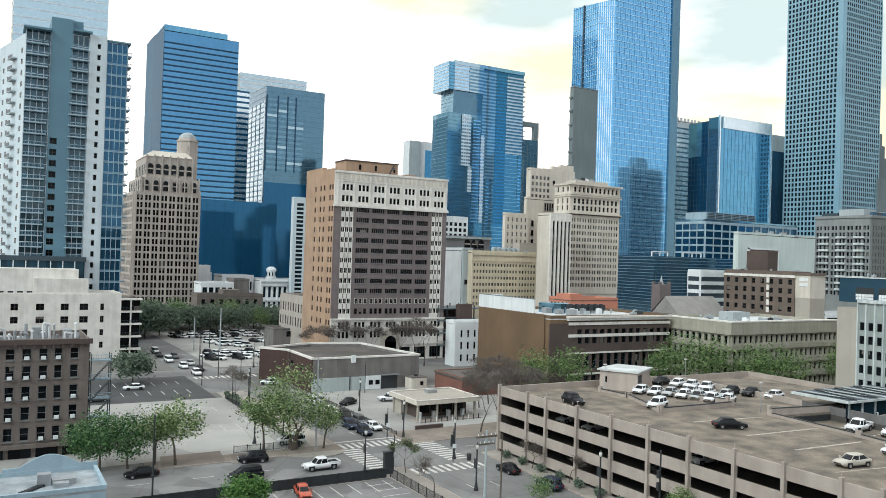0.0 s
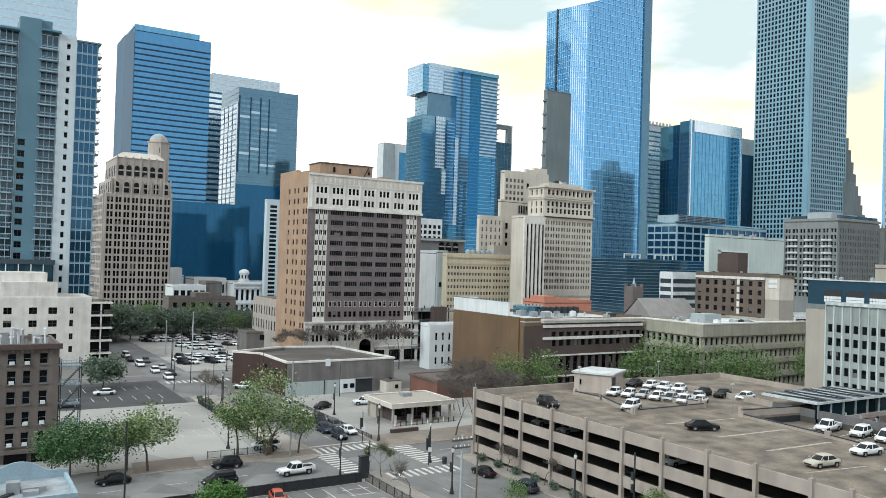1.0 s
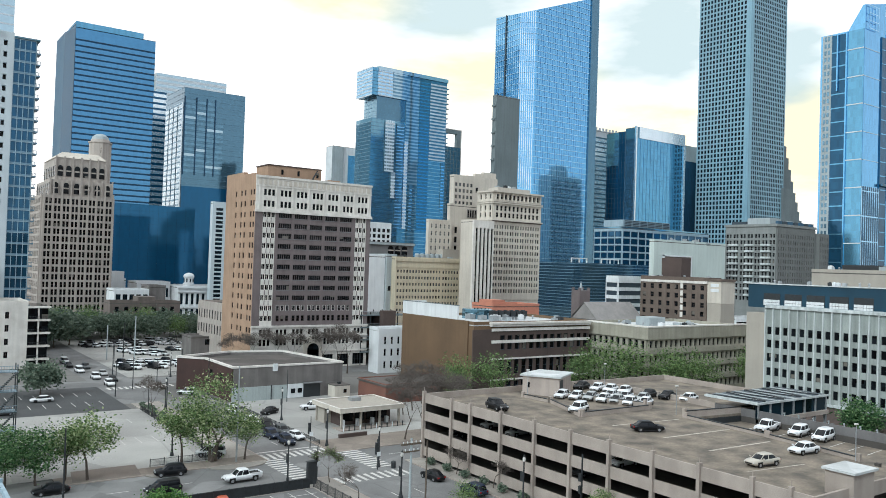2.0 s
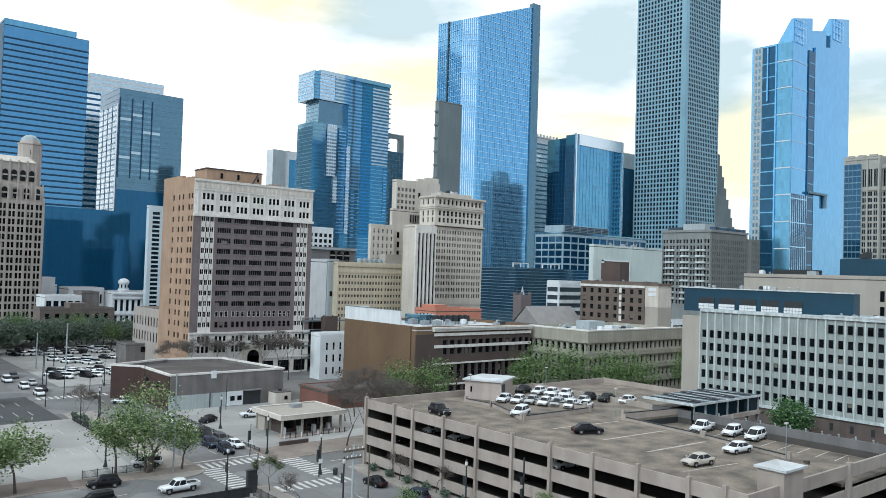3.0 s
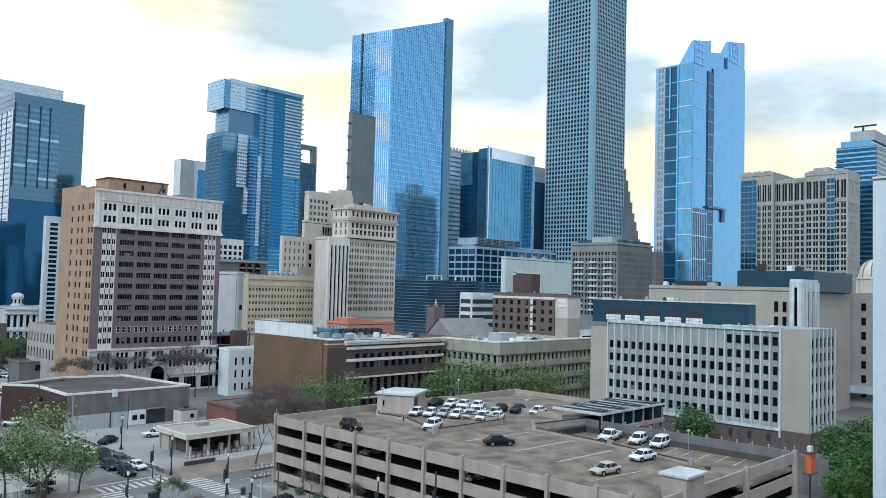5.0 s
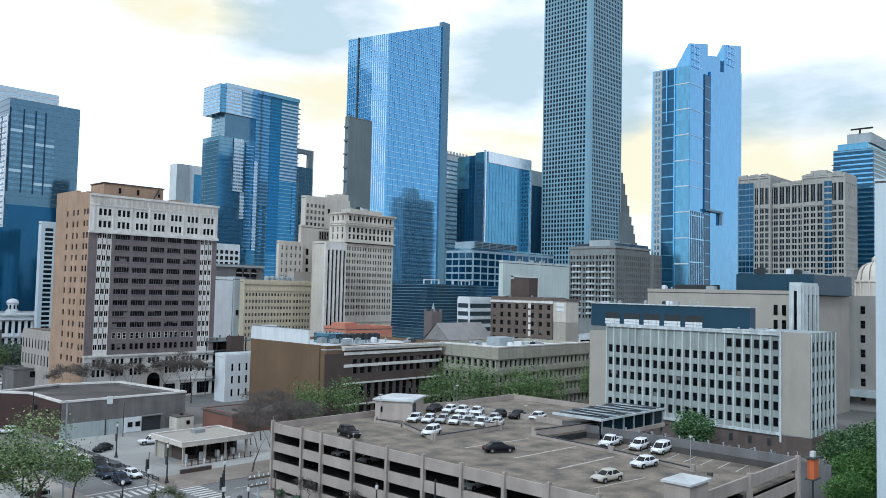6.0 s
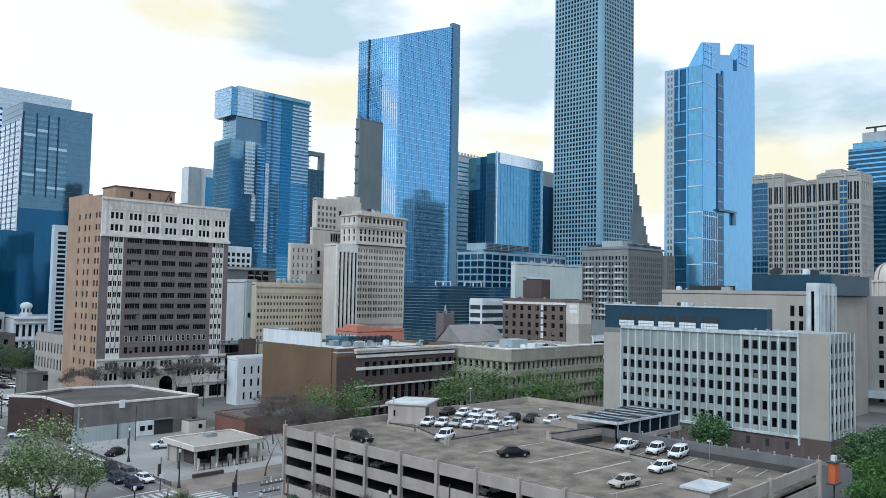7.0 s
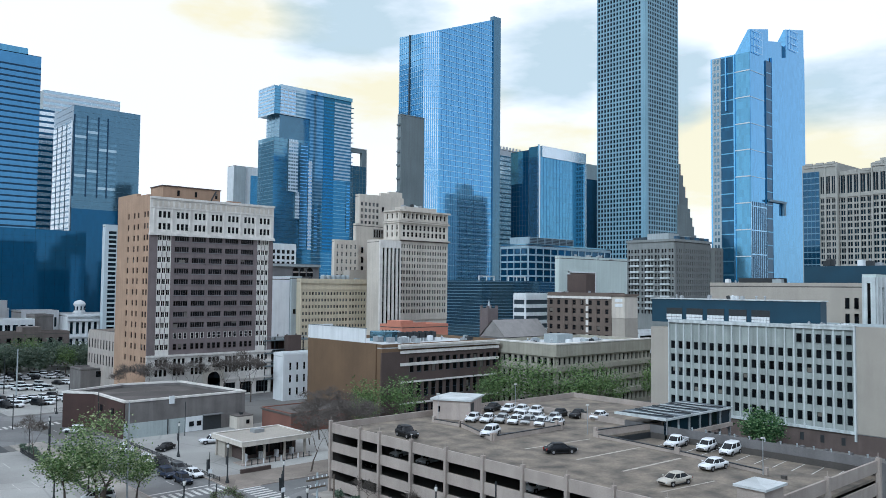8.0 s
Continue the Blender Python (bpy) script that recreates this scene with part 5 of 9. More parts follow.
        facade(b, s, "x", x0, y0, y1, 0, top, [c_ for k in range(n) for c_ in ((y0 + (y1 - y0) * (k + 0.14) / n, y0 + (y1 - y0) * (k + 0.47) / n), (y0 + (y1 - y0) * (k + 0.53) / n, y0 + (y1 - y0) * (k + 0.86) / n))], zs + [(86.5, 96.0)], 0.5, back=PANE_B)
        for k in range(0, n + 1, 2):
            u = y0 + (y1 - y0) * k / n
            s.box(x0 - 1.0, u - 0.45, 0, x0 - 0.6, u + 0.45, top + 0.6)
        for z in (9.2, 47.0, 84.4, top - 1.2):
            s.box(x0 - 0.95, y0, z, x0 - 0.6, y1, z + 0.9)
        facade(b, s, "y", y0, x0, x1, 0, top, even(x0, x1, 6, 0.55), zs + [(86.5, 96.0)], 0.6, back=PANE_B)
        part("wall", s, TOWERB, b)
        if gl:
            curtain(b, "x", x0 - 0.9, y0 + 8.8, y1, 10, 99, 3.4, 2.2, GL_DEEP, MULLION, 0.5, MULLION)
        elif top > 99:
            curtain(b, "x", x0 - 0.9, 142.0, 146.0, 6, 97, 3.4, 2.0, GL_DEEP, TOWERB, 0.7, TOWERB)
            c = Shape()
            c.box(x0 + 2, 146, top, x0 + 14, 154, top + 3.2)
            part("roof_plant", c, TOWERB, b)
        c = Shape()
        for k in range(n // 2):
            u = y0 + (y1 - y0) * (2 * k + 1) / n
            c.box(x0 - 0.7, u - 2.0, top, x0 + 0.4, u + 2.0, top + 1.4)
        part("stepped_parapet", c, TOWERB, b)
    b = block("banded_blue_tower", "blue glass tower with pale balcony bands", 494, 135, 540, 156.4, 121, GL_BLUE, parapet=0.5)
    curtain(b, "x", 494, 135, 156.4, 0, 120, 2.7, 3.0, GL_DEEP, MULLION, 0.9, GL_SKY, vert=False)
    curtain(b, "y", 135, 494, 540, 0, 120, 2.7, 3.0, GL_DEEP, MULLION, 0.9, GL_SKY, vert=False)
    for k in range(36):
        c = Shape()
        c.box(492.6, 152.6, 18 + 2.7 * k, 494.0, 157.0, 18.35 + 2.7 * k)
        part("balcony_slab", c, MULL_D, b)
    s = Shape()
    s.box(495.5, 138, 121, 533, 154.5, 125)
    part("roof_storey", s, GL_BLUE, b)
    s = Shape()
    s.box(498, 137, 125, 531, 150, 131)
    part("roof_plant", s, PALEGREY, b)
    s = Shape()
    s.tube((498, 143, 131), (498, 143, 133.4), 0.6, 0.6, 6)
    s.tube((498, 136, 133.6), (498, 148, 133.6), 0.5, 0.5, 6)
    part("roof_crane", s, STEEL, b, "dark window-cleaning crane")
    # stone block that shows in the great tower's glass alone
    b = block("grey_stone_tower", "grey stone office tower mirrored in blue glass", 552, 256, 596, 274, 128, TERRA)
    s = Shape()
    for k in range(30):
        s.box(551.6, 274.05, 6 + 4.0 * k, 596.4, 274.3, 7.6 + 4.0 * k)
    tagged(part("window_bands", s, PANE_B, b), kind="stuff")
    s = Shape()
    s.box(560, 262, 128, 576, 272, 139)
    part("roof_storey", s, TERRA, b)


build_far_towers()


# ---- middle distance ----
def build_middle():
    # cream stone group
    b = block("cream_tower", "cream stone tower with a columned crown", 220.4, 271, 248.6, 281.8, 66.4, CREAM)
    s = Shape()
    zs = [(50.4 - 2.85 * k, 52.2 - 2.85 * k) for k in reversed(range(11))]
    bay = 27.4 / 9
    pairs = [c for k in range(9) for c in ((220.8 + bay * k + 0.28, 220.8 + bay * k + 1.32), (220.8 + bay * k + 1.62, 220.8 + bay * k + 2.66))]
    facade(b, s, "y", 271, 220.4, 248.6, 19, 54.2, pairs, zs, 0.4, glass=PANE_P, frame_mat=CREAM, rail=False)
    facade(b, s, "y", 271, 220.4, 248.6, 54.2, 67.0, even(221.4, 247.6, 11, 0.62), [(55.5, 57.7), (58.5, 60.8), (63.6, 65.9)], 0.45, glass=PANE, frame_mat=CREAM)
    facade(b, s, "x", 220.4, 271, 281.8, 19, 67.0, [(272.0, 273.2), (275.4, 276.5), (278.8, 279.9)], zs + [(55.5, 57.7), (58.5, 60.8), (63.6, 65.9)], 0.4, glass=PANE, frame_mat=CREAM)
    for z, h, d in ((54.0, 0.5, 1.0), (61.6, 0.5, 0.8), (62.4, 0.3, 0.7), (66.6, 0.7, 1.1)):
        s.box(220.0 - d * 0.6, 270.6 - d, z, 248.8 + d * 0.4, 270.6, z + h)
        s.box(220.0 - d * 0.6, 270.6, z, 220.0, 281.8, z + h)
    part("wall", s, CREAM, b)
    c = Shape()
    c.box(219.6, 269.9, 53.6, 249.0, 270.5, 53.95)
    part("dark_band", c, BRICK_D, b, "dark brown band below the string course")
    for k in range(12):
        c = Shape()
        u = 221.4 + 26.2 * k / 11
        c.tube((u, 270.3, 63.2), (u, 270.3, 66.4), 0.32, 0.28, 8)
        part("crown_column", c, CREAM, b)
    c = Shape()
    c.box(225.5, 274.0, 66.4, 244.4, 281, 69.3)
    part("roof_storey", c, CREAM, b)
    roof_units(b, 226, 275, 243, 280, 69.3, 7, 41, 2.0)
    b = block("cream_rear_tower", "cream stepped rear tower", 219.6, 300, 246, 303, 75.6, CREAM)
    s = Shape()
    facade(b, s, "y", 300, 219.6, 231.5, 40, 76.2, even(219.9, 231.2, 5, 0.62), [(45 + 2.9 * k, 46.7 + 2.9 * k) for k in range(10)], 0.4, glass=PANE_P, frame_mat=GREYGR, rail=False)
    s.box(231.5, 299.6, 40, 246, 300, 76.2)
    part("wall", s, CREAM, b)
    for xa, xb, h in ((228.0, 236.0, 1.2), (233.0, 246.0, 2.6), (238.0, 246.0, 3.6)):
        c = Shape()
        c.box(xa, 300.6 + xa * 0.001, 75.6, xb, 302.6, 75.6 + h)
        part("roof_step", c, CREAM, b)
    c = Shape()
    c.box(232.6, 299.45, 68.8, 233.8, 299.6, 71.2)
    part("slot", c, PANE, b)
    b = block("cream_step_block", "cream stone middle block with a dark slot", 213.6, 294, 229, 296, 61.2, CREAM)
    for z in (31.5, 35.8, 40.0, 44.2, 48.6):
        c = Shape()
        c.box(216.6, 293.85, z, 217.8, 294.0, z + 2.7)
        part("slot_window", c, PANE, b, "dark stair window")
    c = Shape()
    c.box(223.4, 293.8, 56.0, 229.2, 294.0, 60.0)
    part("balustrade", c, BEIGE, b)
    for k in range(4):
        c = Shape()
        c.box(223.8 + 1.4 * k, 293.68, 56.3, 224.4 + 1.4 * k, 293.8, 59.6)
        part("louvre", c, PANE, b)
    b = block("cream_low_block", "weathered cream block with small windows", 200.4, 292, 213.4, 293.6, 53.2, CREAM)
    s = Shape()
    facade(b, s, "y", 292, 200.4, 213.4, 30, 53.8, even(201.0, 213.0, 5, 0.42), [(33.6 + 3.3 * k, 35.6 + 3.3 * k) for k in range(6)], 0.4, glass=PANE_P, frame_mat=TERRA)
    part("wall", s, CREAM, b)
    b = block("fluted_annex", "cream annex with dark vertical window slots", 202.2, 262, 213.3, 270, 52.2, CREAM)
    s = Shape()
    facade(b, s, "y", 262, 202.2, 213.3, 0, 52.8, [(203.5 + 2.05 * k, 204.75 + 2.05 * k) for k in range(5)], [(2, 49.6)], 0.9, back=PANE)
    part("fluted_front", s, TERRA, b)
    b = block("yellow_office", "pale yellow stucco office with window strips", 176.2, 280, 216.2, 291, 35.6, YELLOW)
    s = Shape()
    cols = [(u, u + 1.05) for u in (177.0 + 1.52 * k + (0.5 if k > 14 else 0.0) for k in range(25))]
    facade(b, s, "y", 280, 176.2, 216.2, 0, 35.8, cols, [(31.1 - 2.72 * k - 1.35, 31.1 - 2.72 * k) for k in reversed(range(7))], 0.35, glass=PANE_P, frame_mat=YELLOW, rail=False)
    s.box(175.8, 279.3, 34.6, 216.4, 279.7, 35.9)
    s.box(175.9, 279.45, 32.0, 216.3, 279.65, 32.5)
    part("front_wall", s, YELLOW, b)
    for k in range(6):
        c = Shape()
        c.lathe(190.0 + 2.6 * k, 284.5, [(0.02, 35.6), (1.1, 35.6), (1.1, 37.6 + 0.4 * (k % 2)), (0.9, 38.2), (0.02, 38.3)], 10)
        part("roof_tank", c, PALEGREY, b)
    roof_units(b, 178, 282, 214, 289, 35.6, 14, 44, 2.2)
    c = Shape()
    c.box(202.6, 283, 35.6, 211.5, 288, 40.6)
    part("roof_house", c, TANR, b)
    b = block("white_corner_block", "plain white rendered block", 164.6, 284, 173.6, 300, 36.2, WHITEW)
    b = block("grey_corner_block", "stained grey rendered block", 173.8, 283.0, 178.6, 300, 36.6, PALEGREY)
    c = Shape()
    c.box(174.7, 282.85, 22.0, 175.9, 283.0, 24.0)
    part("window", c, PANE, b)
    b = block("grey_link_block", "grey roofed block with dark arched windows", 190, 330, 218, 350, 43.0, GREYGR)
    s = Shape()
    s.box(189.6, 329.2, 42.6, 218.4, 329.8, 43.6)
    part("cornice", s, PALEGREY, b)
    for k in range(3):
        w_ = new("window", arch_mesh(3.0, 4.2))
        w_.parent, w_.matrix_parent_inverse = b, base_of(b).inverted()
        w_.matrix_basis = pose(204.6 + 4.0 * k, 330.3, 38.0)
    roof_units(b, 192, 332, 216, 345, 43.0, 10, 45, 2.0)
    b = block("white_window_block", "white office with dark square windows", 208, 370, 229.4, 390, 54.8, WHITEW)
    s = Shape()
    facade(b, s, "y", 370, 208, 229.4, 30, 55.4, even(208.4, 229, 7, 0.62), [(38.0 + 3.1 * k, 40.0 + 3.1 * k) for k in range(5)], 0.3, glass=PANE, frame_mat=STEEL, rail=False)
    part("front_wall", s, WHITEW, b)

    # brown brick block with window bands
    x0, y0, x1, y1, top = 124, 159, 165, 191.8, 18.4
    b = block("brown_band_office", "brown brick office with dark window bands", x0, y0, x1, y1, top, BRICK_T, roof=ROOF_W, parapet=0.8)
    s = Shape()
    s.box(x0 - 0.4, y0 + 2, 0, x0, y1, top + 0.9)
    part("blank_side", s, BRICK_T, b, "blank tan-brown brick side wall")
    s = Shape()
    facade(b, s, "y", y0, x0 + 7.5, x1, 0, top - 1.2, even(x0 + 8, x1, 13, 0.66), [(1.0, 3.6), (5.4, 9.2), (11.8, 15.6)], 0.5, glass=PANE, frame_mat=MULL_D)
    s.box(x0 - 0.4, y0 - 0.4, 0, x0 + 7.5, y0, top - 1.2)
    part("front_wall", s, BRICK_D, b, "dark brown brick front")
    s = Shape()
    for z in (3.9, 9.3, 13.6, 16.7):
        s.box(x0 + 5.5, y0 - 0.75, z, x1 + 0.2, y0 - 0.5, z + (0.75 if z > 10 else 0.4))
        part("string_course", s, TERRA, b, "white stone string course")
        s = Shape()
    s.box(x0 + 5.2, y0 - 1.0, 17.9, x1 + 0.3, y0, 18.5)
    s.box(x0 + 5.0, y0 - 1.3, 18.5, x1 + 0.3, y0, 19.0)
    part("cornice", s, TERRA, b, "white stone cornice")
    s = Shape()
    s.box(x0 - 0.4, 165.6, top + 0.9, x0 + 0.1, y1, top + 4.5)
    s.box(x0 + 0.1, y1 - 0.5, top + 0.9, x0 + 7.5, y1, top + 4.5)
    part("roof_screen", s, WHITEW, b, "white metal rooftop screen wall")
    s = Shape()
    s.box(x0 - 0.5, 165.5, top + 4.5, x0 + 0.2, y1 + 0.1, top + 4.62)
    part("screen_coping", s, GREYD, b)
    s = Shape()
    s.lathe(x0 + 17.5, y0 + 21, [(4.4, top), (4.4, top + 2.6), (4.0, top + 2.8), (0.05, top + 2.9)], 14)
    part("roof_plant", s, GL_TEAL, b, "teal glazed rooftop plant room")
    roof_units(b, x0 + 12, y0 + 6, x0 + 38, y0 + 24, top, 22, 4)
    # rack of dark condensers on white feet
    for k in range(6):
        c = Shape()
        u = x0 + 17.5 + 2.2 * k
        c.box(u, y0 + 13.6, top + 0.9, u + 1.7, y0 + 15.6, top + 2.5)
        c.lathe(u + 0.85, y0 + 14.6, [(0.6, top + 2.5), (0.6, top + 2.7), (0.05, top + 2.7)], 10)
        part("condenser", c, STEEL, b, "dark condenser")
        c = Shape()
        c.box(u + 0.2, y0 + 13.7, top, u + 0.4, y0 + 15.5, top + 0.9)
        c.box(u + 1.3, y0 + 13.7, top, u + 1.5, y0 + 15.5, top + 0.9)
        part("condenser_stand", c, WHITEW, b)

    # olive concrete office
    x0, y0, x1, y1, top = 168, 140, 212, 166, 17.6
    b = block("olive_office", "olive-grey concrete office with recessed window strips", x0, y0, x1, y1, top, OLIVE, roof=ROOF_W, parapet=0.9)
    s = Shape()
    zs = [(1.2, 3.2), (5.0, 7.0), (9.0, 10.9), (13.0, 14.9)]
    facade(b, s, "y", y0, x0, x1, 0, top, even(x0, x1, 21, 0.55), zs, 0.6, glass=PANE)
    facade(b, s, "x", x0, y0, y1, 0, top, even(y0, y1, 12, 0.55), zs, 0.6, glass=PANE)
    for z in (3.6, 7.5, 11.4):
        s.box(x0 - 1.1, y0 - 1.1, z, x1 + 0.1, y0 - 0.6, z + 1.3)
        s.box(x0 - 1.1, y0 - 0.6, z, x0 - 0.6, y1, z + 1.3)
    s.box(x0 - 1.1, y0 - 1.1, 15.3, x1 + 0.1, y0 - 0.6, top + 0.9)
    s.box(x0 - 1.1, y0 - 0.6, 15.3, x0 - 0.6, y1, top + 0.9)
    part("wall", s, OLIVE, b)
    s = Shape()
    s.box(x0 - 1.2, y0 - 1.2, top + 0.9, x1 + 0.1, y0 + 0.4, top + 1.25)
    s.box(x0 - 1.2, y0 + 0.4, top + 0.9, x0 + 0.4, y1, top + 1.25)
    part("coping", s, TERRA, b)
    s = Shape()
    s.box(x0 + 14, y0 + 11, top, x0 + 21, y0 + 16, top + 2.6)
    part("roof_plant", s, PALEGREY, b)
    roof_units(b, x0 + 4, y0 + 5, x0 + 36, y0 + 20, top, 26, 9, 1.9)

    # brown brick hotel with a white strip
    x0, y0, x1, y1, top = 266, 192.4, 274, 225.4, 31
    b = block("brown_hotel", "brown brick hotel with a white stair strip", x0, y0, x1 + 1, y1, top, BRICK_H)
    s = Shape()
    facade(b, s, "x", x0, y0, y1, 0, top, even(y0, y1, 8, 0.42), [(2.6 + 3.45 * k, 4.6 + 3.45 * k) for k in range(8)], 0.35, glass=PANE, frame_mat=BRICK_D)
    part("side_wall", s, BRICK_H, b)
    s = Shape()
    for k in range(9):
        s.box(x0 - 0.5, 203.5, 4 + 2.9 * k, x0 - 0.35, 204.8, 6.1 + 2.9 * k)
    s.box(x0 - 0.7, y0 - 0.3, top - 1.6, x0, y1, top - 0.6)
    part("white_strip", s, TERRA, b, "white stone strip and cornice")
    s = Shape()
    s.box(x0 + 0.2, y0 - 6.2, 0, x1 + 1, y0, top - 9.0)
    part("end_wall", s, TANR, b, "tan rendered end wing")
    s = Shape()
    s.box(x0 + 0.1, y0 - 6.2, top - 9.0, x1 + 1, y0, top - 0.4)
    part("end_wall", s, CREAM, b, "cream rendered end wing")
    s = Shape()
    s.box(x0 - 0.3, y0 - 6.6, top - 0.4, x1 + 1.3, y0, top + 0.5)
    part("end_cornice", s, BRICK_H, b)
    for z in (top - 2.6, top - 4.6):
        s = Shape()
        s.box(x0 - 0.05, y0 - 5.2, z, x0 + 0.1, y0 - 1.6, z + 1.2)
        part("wall_sign", s, WHITEW, b, "blank white wall sign")
    s = Shape()
    s.box(x0 + 2, y0 + 14, top, x1, y0 + 24, top + 8.5)
    part("lift_house", s, BRICK_D, b)
    roof_units(b, x0 + 1, y0 + 4, x1, y1 - 2, top, 16, 47, 2.2)
    b = block("pale_box_building", "blank pale grey-green building", 275, 226.5, 326.4, 229, 47, MINT)
    roof_units(b, 284, 227, 322, 228.6, 47, 12, 48, 2.6)
    s = Shape()
    s.box(282.0, 226.2, 30, 300.4, 226.45, 40.6)
    part("recess", s, BRICK_H, b, "brown recess in the blank wall")
    for xa, xb, za, zb in ((280.9, 282.0, 30, 41.2), (300.4, 301.0, 30, 41.0), (280.9, 301.0, 40.6, 41.2)):
        s = Shape()
        s.box(xa, 226.0, za, xb, 226.5, zb)
        part("recess_frame", s, WHITEW, b)
    b = block("grey_brown_tower", "grey precast tower with dark strip windows", 342, 210, 375, 237, 57, SLATEP)
    s = Shape()
    zs = [(3.4 + 3.0 * k, 5.3 + 3.0 * k) for k in range(6, 17)]
    pier = 27.0 / 7
    cols = [c for k in range(7) for c in ((210.0 + pier * k + 0.5, 210.0 + pier * k + 1.6), (210.0 + pier * k + 2.1, 210.0 + pier * k + 3.3))]
    facade(b, s, "x", 342, 210, 237, 0, 57.6, cols, zs, 0.5, glass=PANE, frame_mat=SLATEP)
    part("side_wall", s, SLATEP, b, "pale precast side with balconies")
    for k in range(6, 15):
        for j in range(3):
            c = Shape()
            ya = 212.4 + 8.6 * j
            c.box(340.6, ya, 5.6 + 3.0 * k, 341.5, ya + 5.0, 6.5 + 3.0 * k)
            part("balcony", c, WORNW, b)
    s = Shape()
    facade(b, s, "y", 210, 342, 375, 0, 56.4, even(342.4, 374.6, 16, 0.42), zs, 0.5, glass=PANE_P, frame_mat=BRICK_D)
    part("front_wall", s, MOUSE, b, "dark grey-brown front")
    for k in range(7):
        c = Shape()
        c.box(342.6 + 4.6 * k, 209.6, 57.6, 345.6 + 4.6 * k, 211.0, 59.4)
        part("roof_screen", c, MULL_D if k % 2 else DBLUE, b)
    s = Shape()
    s.box(341.0, 209.2, 56.8, 375.4, 237.4, 58.0)
    part("cornice", s, SLATEP, b)
    for xa, ya, xb, yb, h in ((343, 214, 352, 226, 4.0), (354, 212, 360, 220, 3.0), (362, 213, 368, 222, 2.2), (345, 228, 356, 236, 2.6)):
        s = Shape()
        s.box(xa, ya, 57, xb, yb, 57 + h)
        part("roof_plant", s, PALEGREY if h > 2.8 else MULL_D, b)
    roof_units(b, 343, 211, 373, 220, 57, 16, 49, 2.6)
    b = block("brown_slab_wing", "grey-brown wing with fine window rows", 375.4, 208, 384, 232, 54.0, MOUSE)
    s = Shape()
    facade(b, s, "y", 208, 375.4, 384, 0, 54.6, even(375.6, 383.8, 5, 0.42), zs, 0.4, glass=PANE_P, frame_mat=BRICK_D)
    part("front_wall", s, MOUSE, b)
    b = block("white_deck_building", "white banded parking building", 269, 241, 284.3, 248, 30.4, WHITEW)
    s = Shape()
    facade(b, s, "y", 241, 269, 284.3, 0, 30.4, [(269.2, 284.0)], [(1 + 3.6 * k, 3.0 + 3.6 * k) for k in range(8)], 0.4, back=MULL_D)
    part("front_wall", s, WHITEW, b)
    s = Shape()
    facade(b, s, "x", 269, 241, 248, 0, 30.4, [(241.3, 247.7)], [(1 + 3.6 * k, 3.0 + 3.6 * k) for k in range(8)], 0.4, back=MULL_D)
    part("side_wall", s, WHITEW, b)
    b = block("low_white_office", "low white office beside the hotel", 275.5, 186, 290, 192, 16, WHITEW)
    s = Shape()
    facade(b, s, "y", 186, 275.5, 290, 0, 16, [(276, 289.5)], [(2 + 3.6 * k, 4 + 3.6 * k) for k in range(4)], 0.3, back=PANE)
    part("front_wall", s, WHITEW, b)
    # church
    b = thing("church", "grey gabled stone church with a small tower", "church", (254, 236, 0))
    s = Shape()
    s.box(243, 229, 0, 271, 243, 13)
    part("nave", s, GREYW, b)
    s = Shape()
    for pts in ([(242.5, 228.4, 13), (271.5, 228.4, 13), (271.5, 236, 20), (242.5, 236, 20)], [(271.5, 243.6, 13), (242.5, 243.6, 13), (242.5, 236, 20), (271.5, 236, 20)],
                [(243, 229, 13), (243, 236, 19.8), (243, 243, 13)], [(271, 243, 13), (271, 236, 19.8), (271, 229, 13)]):
        s.face(pts)
    part("roof", s, ROOFRED, b)
    s = Shape()
    s.box(250.2, 246, 0, 256.6, 251, 24.4)
    for dx in (0, 5.4):
        for dy in (0, 4):
            s.box(250.2 + dx, 246 + dy, 24.4, 251.2 + dx, 247 + dy, 25.6)
    part("tower", s, BRICK_M, b, "brown stone tower")
    s = Shape()
    s.tube((253.4, 248.5, 24.4), (253.4, 248.5, 28.4), 0.9, 0.05, 8)
    part("finial", s, GALV, b)
    b = block("orange_shop", "low orange rendered block with rooftop plant", 175.4, 214, 197, 226, 19.6, ORANGE)
    s = Shape()
    s.box(175.4, 214.5, 19.6, 181, 222, 21.8)
    part("stair_head", s, ORANGE, b)

    # white precast office beyond the garage
    x0, y0, x1, y1, top = 177.2, 67.7, 193.2, 111.2, 25.4
    b = block("white_fin_office", "white precast office with dark square windows", x0, 61.8, x1, y1, top, PALEGREY, roof=ROOF_W)
    s = Shape()
    pitch = (y1 - y0) / 21
    cols = [(y0 + pitch * (k + 0.23), y0 + pitch * (k + 0.77)) for k in range(21)]
    storeys = [(5.7, 7.7), (9.2, 11.15), (12.65, 14.6), (15.95, 17.85), (19.15, 21.0)]
    facade(b, s, "x", x0, y0, y1, 4.6, top + 0.2, cols, storeys, 0.3, glass=PANE, frame_mat=STEEL, rail=False)
    part("window_wall", s, PRECAST, b, "white precast window wall")
    for k in range(22):
        u = y0 + pitch * k
        c = Shape()
        c.box(x0 - 0.62, u - 0.13, 4.6, x0 - 0.3, u + 0.13, top + 0.1)
        part("fin", c, WORNW, b)
    for za, zb, d in ((top + 0.1, top + 0.75, 0.8), (4.0, 4.6, 0.75)):
        c = Shape()
        c.box(x0 - d, y0, za, x0 - 0.02, y1, zb)
        part("edge_beam", c, WORNW, b)
